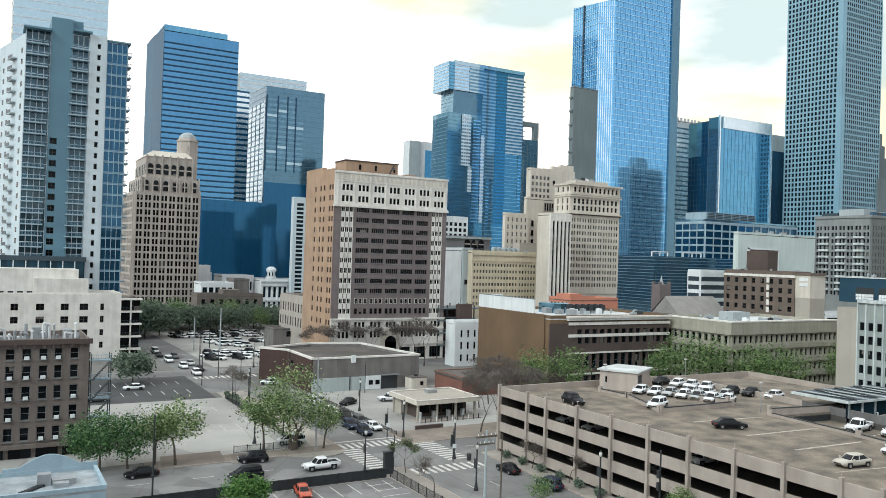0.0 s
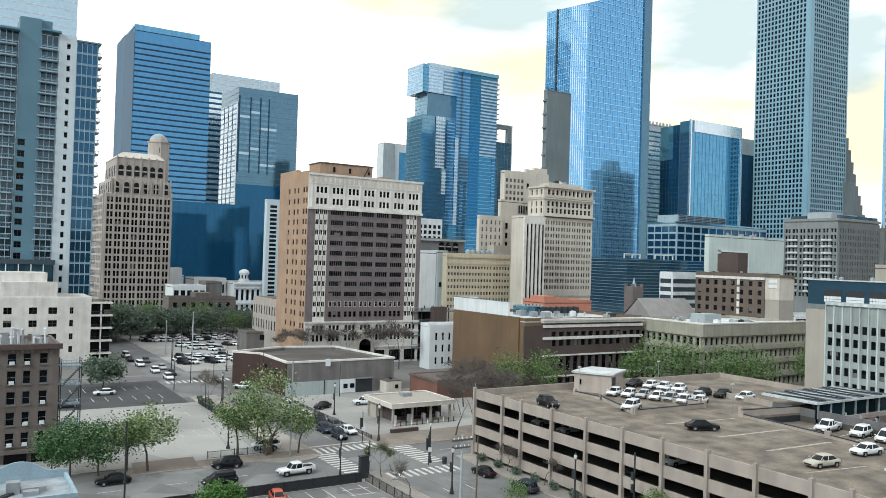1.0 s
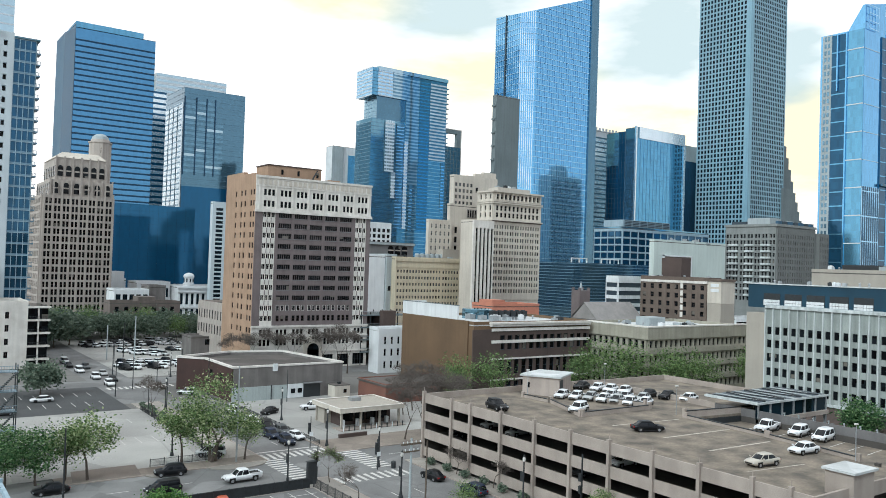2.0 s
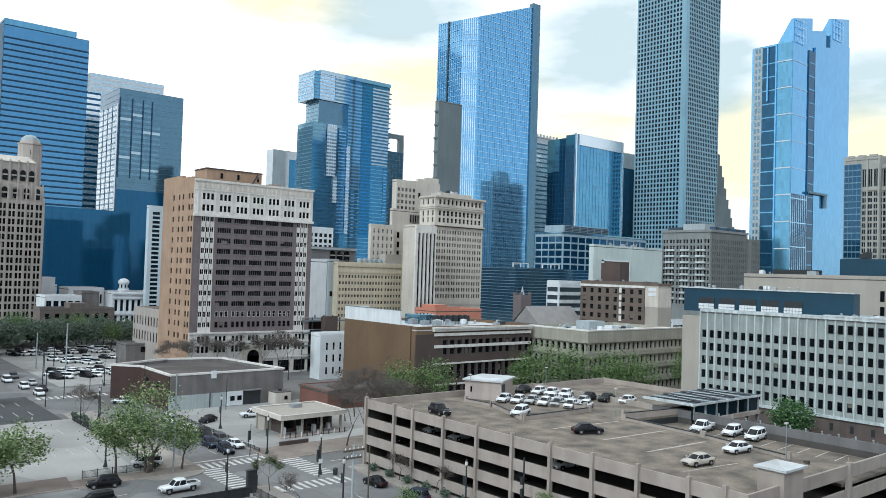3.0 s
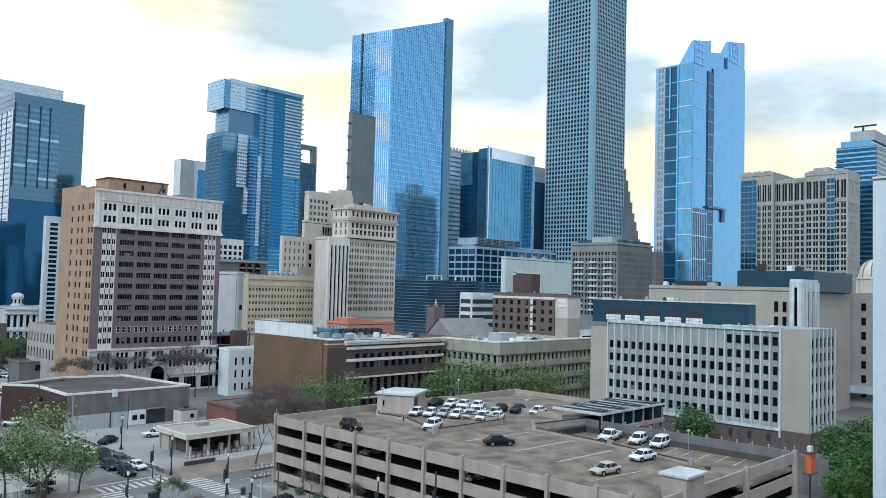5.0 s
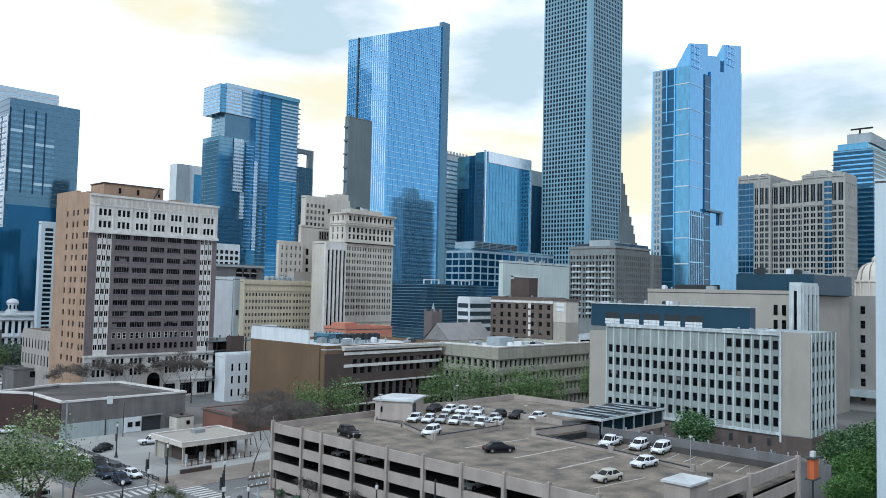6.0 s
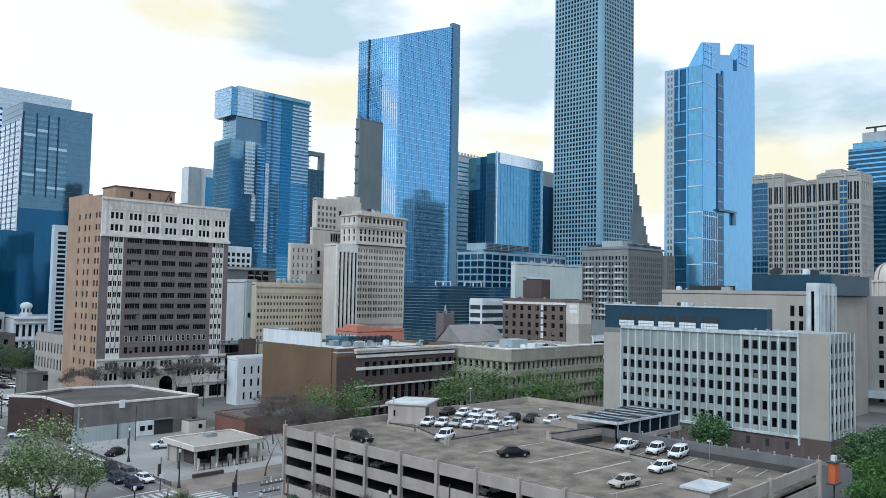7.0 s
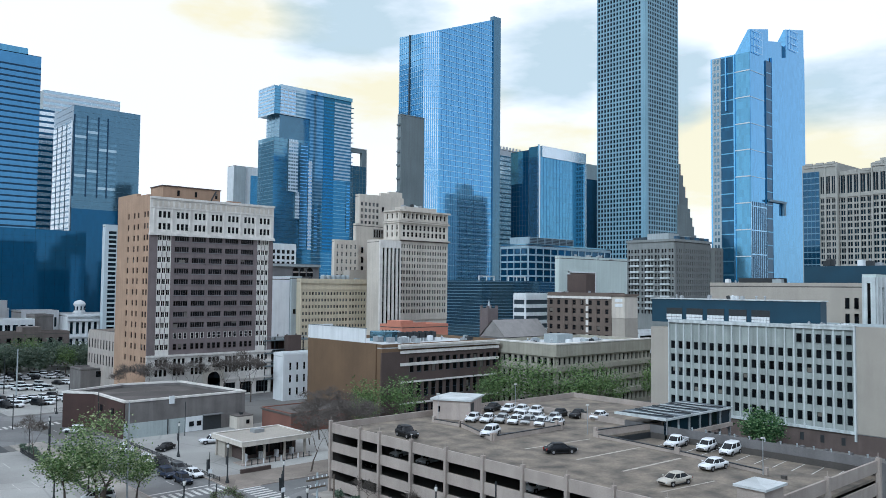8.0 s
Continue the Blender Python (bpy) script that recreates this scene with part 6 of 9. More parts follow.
    for k in range(6):
        w = new("window", window_mesh(pitch * 0.56, 1.9, 1, PANE, STEEL, False))
        w.parent, w.matrix_parent_inverse = b, base_of(b).inverted()
        w.matrix_basis = pose(x0 - 0.32, y0 + pitch * (k + 0.5), 23.4, 0, 0, -90)
    c = Shape()
    c.box(x0 - 0.85, y0 - 0.35, 2.6, x0 - 0.2, y0, top + 0.9)
    c.box(x0 - 0.9, y0 - 0.35, top + 0.75, x0 + 1.0, y0 + 6.2 * pitch, top + 1.1)
    part("corner_frame", c, WORNW, b, "white frame at the corner bays")
    s = Shape()
    s.box(x0 - 0.25, 61.5, 4.2, x0, y0 - 0.35, top + 0.9)
    part("plain_wall", s, TANR, b, "plain tan rendered bay")
    s = Shape()
    s.box(x0 - 0.3, y1, 0, x0, y1 + 5.2, top - 1.2)
    s.box(x0, y1 + 0.1, 0, x1, y1 + 5.2, top - 1.2)
    part("plain_wall", s, TANR, b, "plain tan rendered bay")
    s = Shape()
    s.box(x0 - 0.28, 61.5, 0, x0, y1, 4.0)
    s.box(x0 - 0.28, 61.22, 0, x1, 61.5, 4.2)
    part("plinth", s, PLINTH, b, "brown brick plinth")
    for k in range(9):
        c = Shape()
        c.box(x0 - 0.34, y0 + 2.0 + 4.3 * k, 1.4, x0 - 0.28, y0 + 2.8 + 4.3 * k, 3.0)
        part("plinth_vent", c, STEEL, b)
    s = Shape()
    cols = [(178.0 + 2.55 * k, 179.6 + 2.55 * k) for k in range(6)]
    facade(b, s, "y", 61.8, x0 + 0.01, x1, 4.2, top + 0.9, cols, storeys + [(22.2, 24.3)], 0.3, glass=PANE, frame_mat=STEEL, rail=False)
    part("east_front", s, PRECAST, b)
    for k in range(7):
        c = Shape()
        u = 177.5 + 2.55 * k
        c.box(u - 0.13, 61.3, 4.2, u + 0.13, 61.5, top + 0.8)
        part("fin", c, WORNW, b)
    s = Shape()
    s.box(x0 + 3, 75.8, top, x0 + 6.2, y1 + 7.0, top + 5.8)
    part("penthouse", s, NAVY, b, "navy metal-clad penthouse")
    c = Shape()
    c.box(x0 + 2.7, 75.5, top + 5.8, x0 + 6.5, y1 + 7.3, top + 6.05)
    part("penthouse_coping", c, WORNW, b)
    for k in range(5):
        c = Shape()
        ya = y0 + 19.4 + 5.6 * k
        c.box(x0 + 2.9, ya, top + 0.5, x0 + 3.0, ya + 4.4, top + 3.6)
        bay = part("louvre_bay", c, STEEL, b, "dark recessed louvre bay")
        for i in range(6):
            for j in range(2):
                c = Shape()
                c.box(x0 + 2.7, ya + 0.05 + 0.72 * i, top + 0.7 + 0.72 * j, x0 + 2.9, ya + 0.68 + 0.72 * i, top + 1.34 + 0.72 * j)
                part("louvre", c, WHITEW, bay)
    roof_units(b, x0 + 1, y0 + 2, x0 + 6, y0 + 12, top, 14, 21, 1.6)
    roof_units(b, x0 + 4, y0 + 20, x0 + 5.6, y1 + 4, top + 6.05, 10, 22, 1.0)
    # rear wings
    b = block("beige_rear_block", "plain tan block behind the white office", 214, 79.0, 262, 120.6, 34.8, TANR)
    s = Shape()
    s.box(226, 77.2, 34.8, 258, 98.8, 40.4)
    part("navy_penthouse", s, NAVY, b)
    s = Shape()
    s.box(216, 101, 34.6, 220, 113, 37.0)
    part("roof_plant", s, STEEL, b)
    for ya in (80.2, 82.4):
        for k in range(7):
            c = Shape()
            c.box(213.85, ya, 5.2 + 4.0 * k, 214.0, ya + 1.0, 7.9 + 4.0 * k)
            part("window", c, PANE, b)
    roof_units(b, 215, 99, 222, 119, 34.6, 14, 3, 2.6)
    roof_units(b, 228, 86, 252, 96, 40.6, 8, 8, 3.0)
    b = block("deco_stair_tower", "pale deco stair tower with tall dark slots", 205, 73, 216, 76, 36.8, MINT)
    s = Shape()
    facade(b, s, "y", 73, 205, 216, 0, 37.0, [(205.7, 206.6), (208.0, 209.4), (211.0, 212.4), (214.0, 215.2)], [(6, 34.6)], 0.4, back=PANE)
    part("front_wall", s, WORNW, b)
    s = Shape()
    facade(b, s, "x", 205, 73, 76, 0, 37.0, [(74.1, 74.9)], [(6, 35.6)], 0.4, back=PANE)
    part("side_wall", s, WORNW, b)
    b = block("courthouse_wing", "grey-beige office with paired windows", 266, 60, 330, 88, 34, BEIGE)
    s = Shape()
    facade(b, s, "x", 266, 60, 88, 0, 35, even(60, 88, 6, 0.3), [(3 + 4.4 * k, 5.4 + 4.4 * k) for k in range(7)], 0.3, glass=PANE)
    facade(b, s, "y", 60, 266, 330, 0, 35, even(266, 330, 12, 0.3), [(3 + 4.4 * k, 5.4 + 4.4 * k) for k in range(7)], 0.3, glass=PANE)
    part("wall", s, BEIGE, b)
    s = Shape()
    s.box(262, 60, 4.5, 266, 88, 6.5)
    part("canopy", s, PALEGREY, b)
    # domed courthouse
    b = thing("courthouse_dome", "pale stone drum and ribbed dome", "dome", (336, 92, 0))
    s = Shape()
    s.box(332, 78, 0, 360, 112, 34)
    part("body", s, BEIGE, b)
    s = Shape()
    s.lathe(336, 92, [(6.4, 34.0), (6.4, 40.5), (6.9, 40.7), (6.9, 41.3), (6.4, 41.5), (6.2, 43.0), (5.6, 45.0), (4.4, 46.8), (2.6, 48.0), (0.9, 48.6), (0.9, 50.0), (0.02, 50.8)], 24)
    part("dome", s, CREAM, b)
    for k in range(12):
        a = 2 * math.pi * k / 12
        c = Shape()
        c.tube((336 + 6.7 * math.cos(a), 92 + 6.7 * math.sin(a), 34), (336 + 6.7 * math.cos(a), 92 + 6.7 * math.sin(a), 40.6), 0.4, 0.4, 6)
        part("column", c, CREAM, b)
    for k in range(12):
        a = 2 * math.pi * k / 12
        c = Shape()
        for (r0, z0), (r1, z1) in zip(((6.5, 41.5), (5.7, 45.0), (4.5, 46.85)), ((5.7, 45.0), (4.5, 46.85), (1.0, 48.6))):
            c.tube((336 + r0 * math.cos(a), 92 + r0 * math.sin(a), z0), (336 + r1 * math.cos(a), 92 + r1 * math.sin(a), z1), 0.22, 0.2, 5)
        part("rib", c, BRICK_M, b, "dark dome rib")
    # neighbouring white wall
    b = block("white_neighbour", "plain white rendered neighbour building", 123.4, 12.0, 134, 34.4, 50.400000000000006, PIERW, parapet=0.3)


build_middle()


# ---- low buildings to the west and in front ----
def build_low():
    # white apartment block
    x0, y0, x1, y1, top = -40, 254, 36, 272, 18.4
    b = block("white_apartment_block", "cream-white four-storey apartment block", x0, y0, x1, y1, top, TERRA, roof=ROOF_W)
    s = Shape()
    cols = [(-38 + 5.6 * k, -36.1 + 5.6 * k) for k in range(9)] + [(13.2, 15.3), (19.6, 21.7), (24.6, 26.9), (30.2, 31.2)]
    facade(b, s, "y", y0, x0, x1, 0, top + 0.6, cols, [(3.1, 4.9), (6.8, 8.6), (10.6, 12.5), (14.3, 16.2)], 0.3, glass=PANE, frame_mat=BRICK_D, lights=2)
    part("front_wall", s, TERRA, b)
    s = Shape()
    s.box(x1, y0 + 1.8, 0, x1 + 5.6, y1, top - 0.8)
    part("balcony_bay", s, PANE, b, "dark glazed balcony bay")
    for k in range(5):
        c = Shape()
        c.box(x1, y0 - 0.4, 2.2 + 3.75 * k, x1 + 6.0, y0 + 1.8, 2.7 + 3.75 * k)
        part("balcony_slab", c, TERRA, b)
        if k < 4:
            c = Shape()
            c.box(x1 + 0.1, y0 - 0.35, 3.6 + 3.75 * k, x1 + 5.9, y0 - 0.28, 3.7 + 3.75 * k)
            for i in range(14):
                c.box(x1 + 0.2 + 0.42 * i, y0 - 0.34, 2.7 + 3.75 * k, x1 + 0.25 + 0.42 * i, y0 - 0.29, 3.6 + 3.75 * k)
            part("balcony_rail", c, STEEL, b)
    c = Shape()
    c.box(x1 + 2.6, y0 - 0.2, 0, x1 + 3.0, y0 + 0.2, 17.2)
    part("balcony_post", c, TERRA, b)
    s = Shape()
    s.box(-40, y0 + 5, top, 24.5, y1, top + 7.6)
    s.box(12.5, y0 + 2.0, top, 27.0, y0 + 5, top + 5.0)
    part("roof_storey", s, TERRA, b, "set-back cream roof storey")
    for k in range(8):
        c = Shape()
        c.box(-6 + 2.4 * k, y0 + 1.2, top, -4.6 + 2.4 * k, y0 + 2.4, top + 1.3)
        part("condenser", c, STEEL, b, "dark rooftop condenser")

    # brown brick walk-up over a dark shop storey
    x0, y0, x1, y1, top = -38, 137.4, 14.95, 151, 17.5
    b = block("brown_walkup", "dark brown brick walk-up with window air conditioners", x0, y0, x1, y1, top, BRICK_W, roof=ROOF_G, parapet=0.9)
    s = Shape()
    cols = [(-36.0 + 2.42 * k, -34.7 + 2.42 * k) for k in range(15)] + [(0.93, 2.2), (3.25, 4.5), (5.5, 6.75), (7.8, 9.05), (9.95, 11.05), (12.2, 13.4)]
    rows = [(2.84 + 3.155 * k, 4.88 + 3.155 * k) for k in range(4)] + [(15.3, 17.0)]
    facade(b, s, "y", y0, x0, x1, 2.0, top + 0.5, cols, rows, 0.35, glass=PANE, frame_mat=GREYGR)
    part("front_wall", s, BRICK_W, b)
    s = Shape()
    s.box(x0 - 0.2, y0 - 0.7, 1.7, x1 + 0.3, y0, 2.3)
    part("shop_ledge", s, BRICK_W, b, "weathered stone ledge")
    for k in range(14):
        c = Shape()
        c.box(x0 + 0.8 + 3.75 * k, y0 - 0.12, 0.15, x0 + 3.9 + 3.75 * k, y0 - 0.02, 1.65)
        part("shop_window", c, PANE, b)
    s = Shape()
    s.box(x0 - 0.2, y0 - 0.9, top + 0.1, x1 + 0.4, y0 - 0.35, top + 0.9)
    for k in range(40):
        s.box(x0 + 1.32 * k, y0 - 0.8, top - 0.4, x0 + 0.5 + 1.32 * k, y0 - 0.35, top + 0.1)
    part("cornice", s, BRICK_D, b, "bracketed dark cornice")
    for ci, (ua, ub) in enumerate(cols):
        for ri, (za, zb) in enumerate(rows):
            c = Shape()
            c.box(ua - 0.12, y0 - 0.5, za - 0.16, ub + 0.12, y0 - 0.34, za - 0.02)
            part("sill", c, MOUSE, b)
            if (ci * 7 + ri * 3) % 5 in (0, 1, 3):
                c = Shape()
                c.box((ua + ub) / 2 - 0.35, y0 - 0.75, za, (ua + ub) / 2 + 0.35, y0 - 0.2, za + 0.5)
                c.box((ua + ub) / 2 - 0.28, y0 - 0.78, za + 0.06, (ua + ub) / 2 + 0.28, y0 - 0.75, za + 0.44)
                part("air_conditioner", c, WHITEW, b)
    s = Shape()
    rr = random.Random(5)
    for k in range(14):
        u = -6 + 1.5 * k
        h = rr.uniform(1.0, 3.2)
        if k % 3:
            s.tube((u, y0 + 3, top), (u, y0 + 3, top + h), 0.25, 0.25, 8)
        else:
            s.box(u - 0.6, y0 + 3, top, u + 0.6, y0 + 5, top + h)
    tagged(part("roof_vents", s, GALV, b), kind="stuff")
    roof_units(b, -10, y0 + 2, x1 - 1, y0 + 8, top, 24, 31, 2.1)
    # pale ducts that bend over the roof, and thin stacks
    for k in range(9):
        u, h = 0.6 + 1.55 * k, rr.uniform(1.4, 3.4)
        c = Shape()
        c.tube((u, y0 + 1.6, top), (u, y0 + 1.6, top + h), 0.16, 0.16, 7)
        if k % 2:
            c.tube((u, y0 + 1.6, top + h), (u + 0.9, y0 + 2.2, top + h - 0.3), 0.2, 0.2, 7)
            c.tube((u + 0.9, y0 + 2.2, top + h - 0.3), (u + 1.1, y0 + 2.4, top), 0.2, 0.2, 7)
        else:
            c.tube((u, y0 + 1.6, top + h), (u, y0 + 1.6, top + h + 0.3), 0.3, 0.12, 7)
        part("roof_duct", c, WHITEW if k % 3 else GALV, b)
    f = thing("fire_escape", "pale blue steel fire escape stair", "stairs", (16.8, 139, 0))
    for k in range(4):
        z = 5.44 + 3.06 * k
        c = Shape()
        c.box(15.2, 137.8, z, 18.4, 140.2, z + 0.1)
        c.box(15.2, 137.7, z + 0.95, 18.4, 137.8, z + 1.03)
        for i in range(9):
            c.box(15.3 + 0.37 * i, 137.72, z + 0.1, 15.35 + 0.37 * i, 137.78, z + 0.95)
        part("landing", c, BLUEW, f)
        c = Shape()
        for i in range(12):
            c.box(15.4 + 0.22 * i, 136.8, z - 2.95 + 0.25 * i, 15.68 + 0.22 * i, 137.6, z - 2.8 + 0.25 * i)
        part("flight", c, RUST, f)
    for x in (15.3, 18.25):
        for y in (137.9, 140.1):
            c = Shape()
            c.box(x, y, 0, x + 0.15, y + 0.15, 15.8)
            part("post", c, RUST, f)

    # white-roofed shop
    x0, y0, x1, y1, top = -20, 96.5, 12.8, 106.2, 5.6
    b = block("blue_shop", "pale blue shop with a white roof and curved parapet", x0, y0, x1, y1, top, BLUEW, roof=ROOF_B, parapet=0.5)
    s = Shape()
    n = 14
    prof = [(2.6, 0.0), (2.6, 0.9), (4.4, 0.95)] + [(4.4 + 6.4 * i / n, 0.95 + 1.3 * math.sin(math.pi * i / n)) for i in range(1, n)] + [(10.8, 0.95), (12.9, 0.9), (12.9, 0.0)]
    k = len(s.v)
    m_ = len(prof)
    s.v += [(u, y1 - 0.3, top + z) for u, z in prof] + [(u, y1, top + z) for u, z in prof]
    s.f += [tuple(range(k, k + m_)), tuple(reversed(range(k + m_, k + 2 * m_)))] + [(k + i, k + m_ + i, k + m_ + (i + 1) % m_, k + (i + 1) % m_) for i in range(m_)]
    s.m += [0] * (m_ + 2)
    part("curved_parapet", s, BLUEW, b, "curved pale blue gable parapet")
    u = thing("rooftop_unit", "grey rooftop air handling unit", "air conditioner", (7, 101, top))
    s = Shape()
    s.box(6.0, 100.4, top, 7.4, 101.6, top + 1.3)
    s.box(7.5, 100.2, top, 10.0, 101.9, top + 0.6)
    s.box(7.6, 99.0, top, 9.2, 100.0, top + 0.5)
    part("casing", s, GALV, u)
    s = Shape()
    for i in range(8):
        s.box(4.0 + 0.3 * i, 98.0 + 0.35 * i, top, 5.0 + 0.3 * i, 98.2 + 0.35 * i, top + 0.25)
    part("duct_grille", s, STEEL, u)

    # low flat-roofed warehouse with a bent street side
    top = 7.9
    plan = [(68.0, 177.0), (96.5, 177.4), (92.8, 204.5), (78.8, 208.0), (62.8, 201.5), (68.0, 195.5)]
    b = thing("low_warehouse", "low grey-brown warehouse with a flat roof", "building", (80, 190, 0))
    s = Shape()
    s.prism(plan, 0, 7.2)
    part("body", s, TAUPE, b)
    s = Shape()
    s.prism(plan, 7.2, 7.26)
    part("roof", s, ROOF_G, b, "grey felt roof with darker patches")
    mid = Vector((80.0, 192.0))
    for e in range(6):
        p, q = Vector(plan[e]), Vector(plan[(e + 1) % 6])
        n = Vector(((q - p).y, -(q - p).x)).normalized()
        brick = e in (4, 5)
        s = Shape()
        s.prism([p, q, q + n * 0.25, p + n * 0.25], 3.4 if e == 0 else 0, top)
        part("brick_side" if brick else "upper_wall", s, MAROON if brick else TAUPE, b, "dark red-brown brick side" if brick else "")
        s = Shape()
        s.prism([p - n * 0.3, q - n * 0.3, q, p], 7.26, top)
        part("parapet", s, TAUPE, b)
        d = (q - p).normalized() * 0.3
        s = Shape()
        s.prism([p - n * 0.35 - d * 0.5, q - n * 0.35 + d * 0.5, q + n * 0.4 + d, p + n * 0.4 - d], top, top + 0.42 + 0.003 * e)
        part("coping", s, TERRA, b, "stained white coping")
    s = Shape()
    s.box(67.75, 176.7, 0, 90.0, 177.0, 3.4)
    part("painted_base", s, PAINTB, b, "pale painted lower wall")
    s = Shape()
    s.box(90.0, 176.75, 0, 96.5, 177.0, 3.4)
    part("lower_wall", s, TAUPE, b)
    s = Shape()
    s.box(85.8, 176.5, 0.14, 90.2, 176.7, 3.5)
    part("loading_bay", s, STEEL, b, "dark loading bay")
    s = Shape()
    s.box(85.6, 175.6, 3.5, 90.4, 176.9, 3.7)
    part("bay_canopy", s, GREYGR, b)
    s = Shape()
    s.box(81.6, 176.55, 0.2, 85.6, 176.7, 3.5)
    part("white_panel", s, WHITEW, b)
    for xa in (82.4, 84.2):
        s = Shape()
        s.box(xa, 176.48, 1.3, xa + 1.1, 176.55, 2.4)
        part("panel_window", s, PANE, b)
    s = Shape()
    s.box(77.6, 176.3, 6.9, 78.7, 176.75, 8.6)
    part("scupper", s, WHITEW, b, "white rainwater box on the parapet")
    s = Shape()
    s.tube((77.4, 176.6, 0.1), (77.4, 176.6, 3.6), 0.12, 0.12, 6)
    part("downpipe", s, STEEL, b)
    for ya in (183.0, 190.0):
        s = Shape()
        s.box(67.66, ya, 4.6, 67.75, ya + 1.6, 6.0)
        part("side_window", s, PANE, b)
    h = block("grey_porch_block", "low grey rendered block beside the brick tower", 86.0, 262, 98.0, 272, 6.7, TAUPE, parapet=0.4)
    c = Shape()
    c.box(90.6, 261.85, 4.2, 92.4, 262.0, 6.0)
    part("window", c, PANE, h)
    h = block("small_shed", "small cream utility shed", 92.2, 172.6, 96.4, 176.2, 3.2, CREAM, parapet=0, category="shed")
    c = Shape()
    c.box(94.6, 172.5, 1.2, 95.4, 172.6, 2.1)
    part("shed_window", c, PANE, h)
    c = Shape()
    c.box(93.8, 173.9, 3.2, 94.5, 174.5, 3.7)
    part("roof_vent", c, STEEL, h)
    h = block("red_brick_shop", "low red brick shop", 99, 160, 122, 173, 4.2, BRICK_R, parapet=0.5)
    s = Shape()
    s.box(98.7, 159.7, 4.2, 122.3, 173.3, 4.5)
    part("roof_edge", s, ROOF_G, h)

    # white three-storey
    x0, y0, x1, y1, top = 124.4, 206.3, 138.5, 211.6, 13.0
    b = block("white_three_storey", "worn white three-storey building", x0, y0, x1, y1, top, WHITEW, roof=ROOF_W)
    s = Shape()
    facade(b, s, "y", y0, x0, x1, 0, top + 0.5, even(x0 + 1.2, x1 - 1, 5, 0.3), [(1.5, 3.6), (5.2, 7.4), (8.8, 11.0)], 0.3, glass=PANE)
    part("front_wall", s, WHITEW, b)
    # dark open steel decks behind it, with a brown stair box
    b = thing("steel_deck_frame", "dark open steel parking deck frame", "parking deck", (138, 228, 0))
    for z in (4.0, 8.0, 12.0, 16.0):
        s = Shape()
        s.box(129, 225, z, 147, 236, z + 0.4)
        part("deck_slab", s, GREYD, b)
        s = Shape()
        s.box(129, 225, z + 1.3, 147, 225.1, z + 1.45)
        part("guard_rail", s, GALV, b)
    for k in range(6):
        for y in (225.3, 235.4):
            s = Shape()
            s.box(129.2 + 3.5 * k, y, 0, 129.5 + 3.5 * k, y + 0.3, 17.4)
            part("post", s, STEEL, b)
    s = Shape()
    s.box(129, 235.8, 0, 147, 236.2, 16)
    part("rear_wall", s, BRICK_D, b)
    s = Shape()
    s.box(136.0, 222.6, 0, 140.8, 224.9, 17.8)
    part("stair_box", s, BRICK_D, b, "dark brown brick stair box")

    # drive-through bank canopy
    b = thing("drive_through_canopy", "low drive-through canopy with tan fascia and white roof", "canopy", (82, 144, 0.14))
    # soffit and teller building: shade under the canopy put into dark brown
    s = Shape()
    s.box(75.3, 138.3, 3.55, 89.7, 150.2, 3.7)
    part("soffit", s, BRICK_D, b, "canopy soffit in a brown darkened for its shade")
    for x0, y0, x1, y1 in ((75.0, 138.0, 90.0, 138.3), (75.0, 150.2, 90.0, 150.5), (75.0, 138.3, 75.3, 150.2), (89.7, 138.3, 90.0, 150.2)):
        c = Shape()
        c.box(x0, y0, 3.5, x1, y1, 4.35)
        part("fascia", c, CREAM, b, "tan rendered canopy fascia")
        c = Shape()
        c.box(x0 - 0.06, y0 - 0.06, 4.35, x1 + 0.06, y1 + 0.06, 4.46)
        part("coping", c, TERRA, b)
    s = Shape()
    s.box(75.3, 138.3, 3.7, 89.7, 150.2, 4.2)
    part("roof_membrane", s, TANR, b)
    s = Shape()
    s.box(82.0, 146.0, 4.2, 84.2, 147.8, 4.9)
    part("roof_unit", s, GALV, b)
    for x in (75.8, 80.2, 84.6, 89.2):
        for y in (138.9, 149.6):
            c = Shape()
            c.box(x - 0.2, y - 0.2, 0.14, x + 0.2, y + 0.2, 3.55)
            part("pillar", c, TANR, b)
    s = Shape()
    s.box(77.4, 142.6, 0.14, 89.4, 149.4, 3.55)
    part("kiosk", s, BRICK_D, b, "teller building in a brown darkened for canopy shade")
    s = Shape()
    s.box(75.9, 146.4, 0.14, 77.4, 149.4, 3.55)
    part("kiosk_wing", s, TANR, b)
    for k in range(4):
        s = Shape()
        s.box(78.2 + 2.7 * k, 142.5, 0.9, 80.4 + 2.7 * k, 142.6, 3.0)
        part("teller_window", s, PANE, b)
    for k in range(4):
        s = Shape()
        s.box(76.6 + 3.4 * k, 139.9, 0.14, 77.2 + 3.4 * k, 140.7, 1.7)
        part("teller_machine", s, WHITEW, b)
    for k in range(12):
        s = Shape()
        s.tube((75.4 + 1.25 * k, 137.2, 0.14), (75.4 + 1.25 * k, 137.2, 1.15), 0.11, 0.11, 8)
        part("bollard", s, STEEL if k % 3 else WHITEW, b)
    s = Shape()
    s.box(75.0, 137.4, 0.14, 90.0, 141.2, 0.3)
    part("island", s, CONCRETE, b, "raised concrete teller island")
    s = Shape()
    s.box(71.9, 132.3, 0.14, 77.9, 132.8, 0.85)
    part("planter_wall", s, BRICK_D, b)
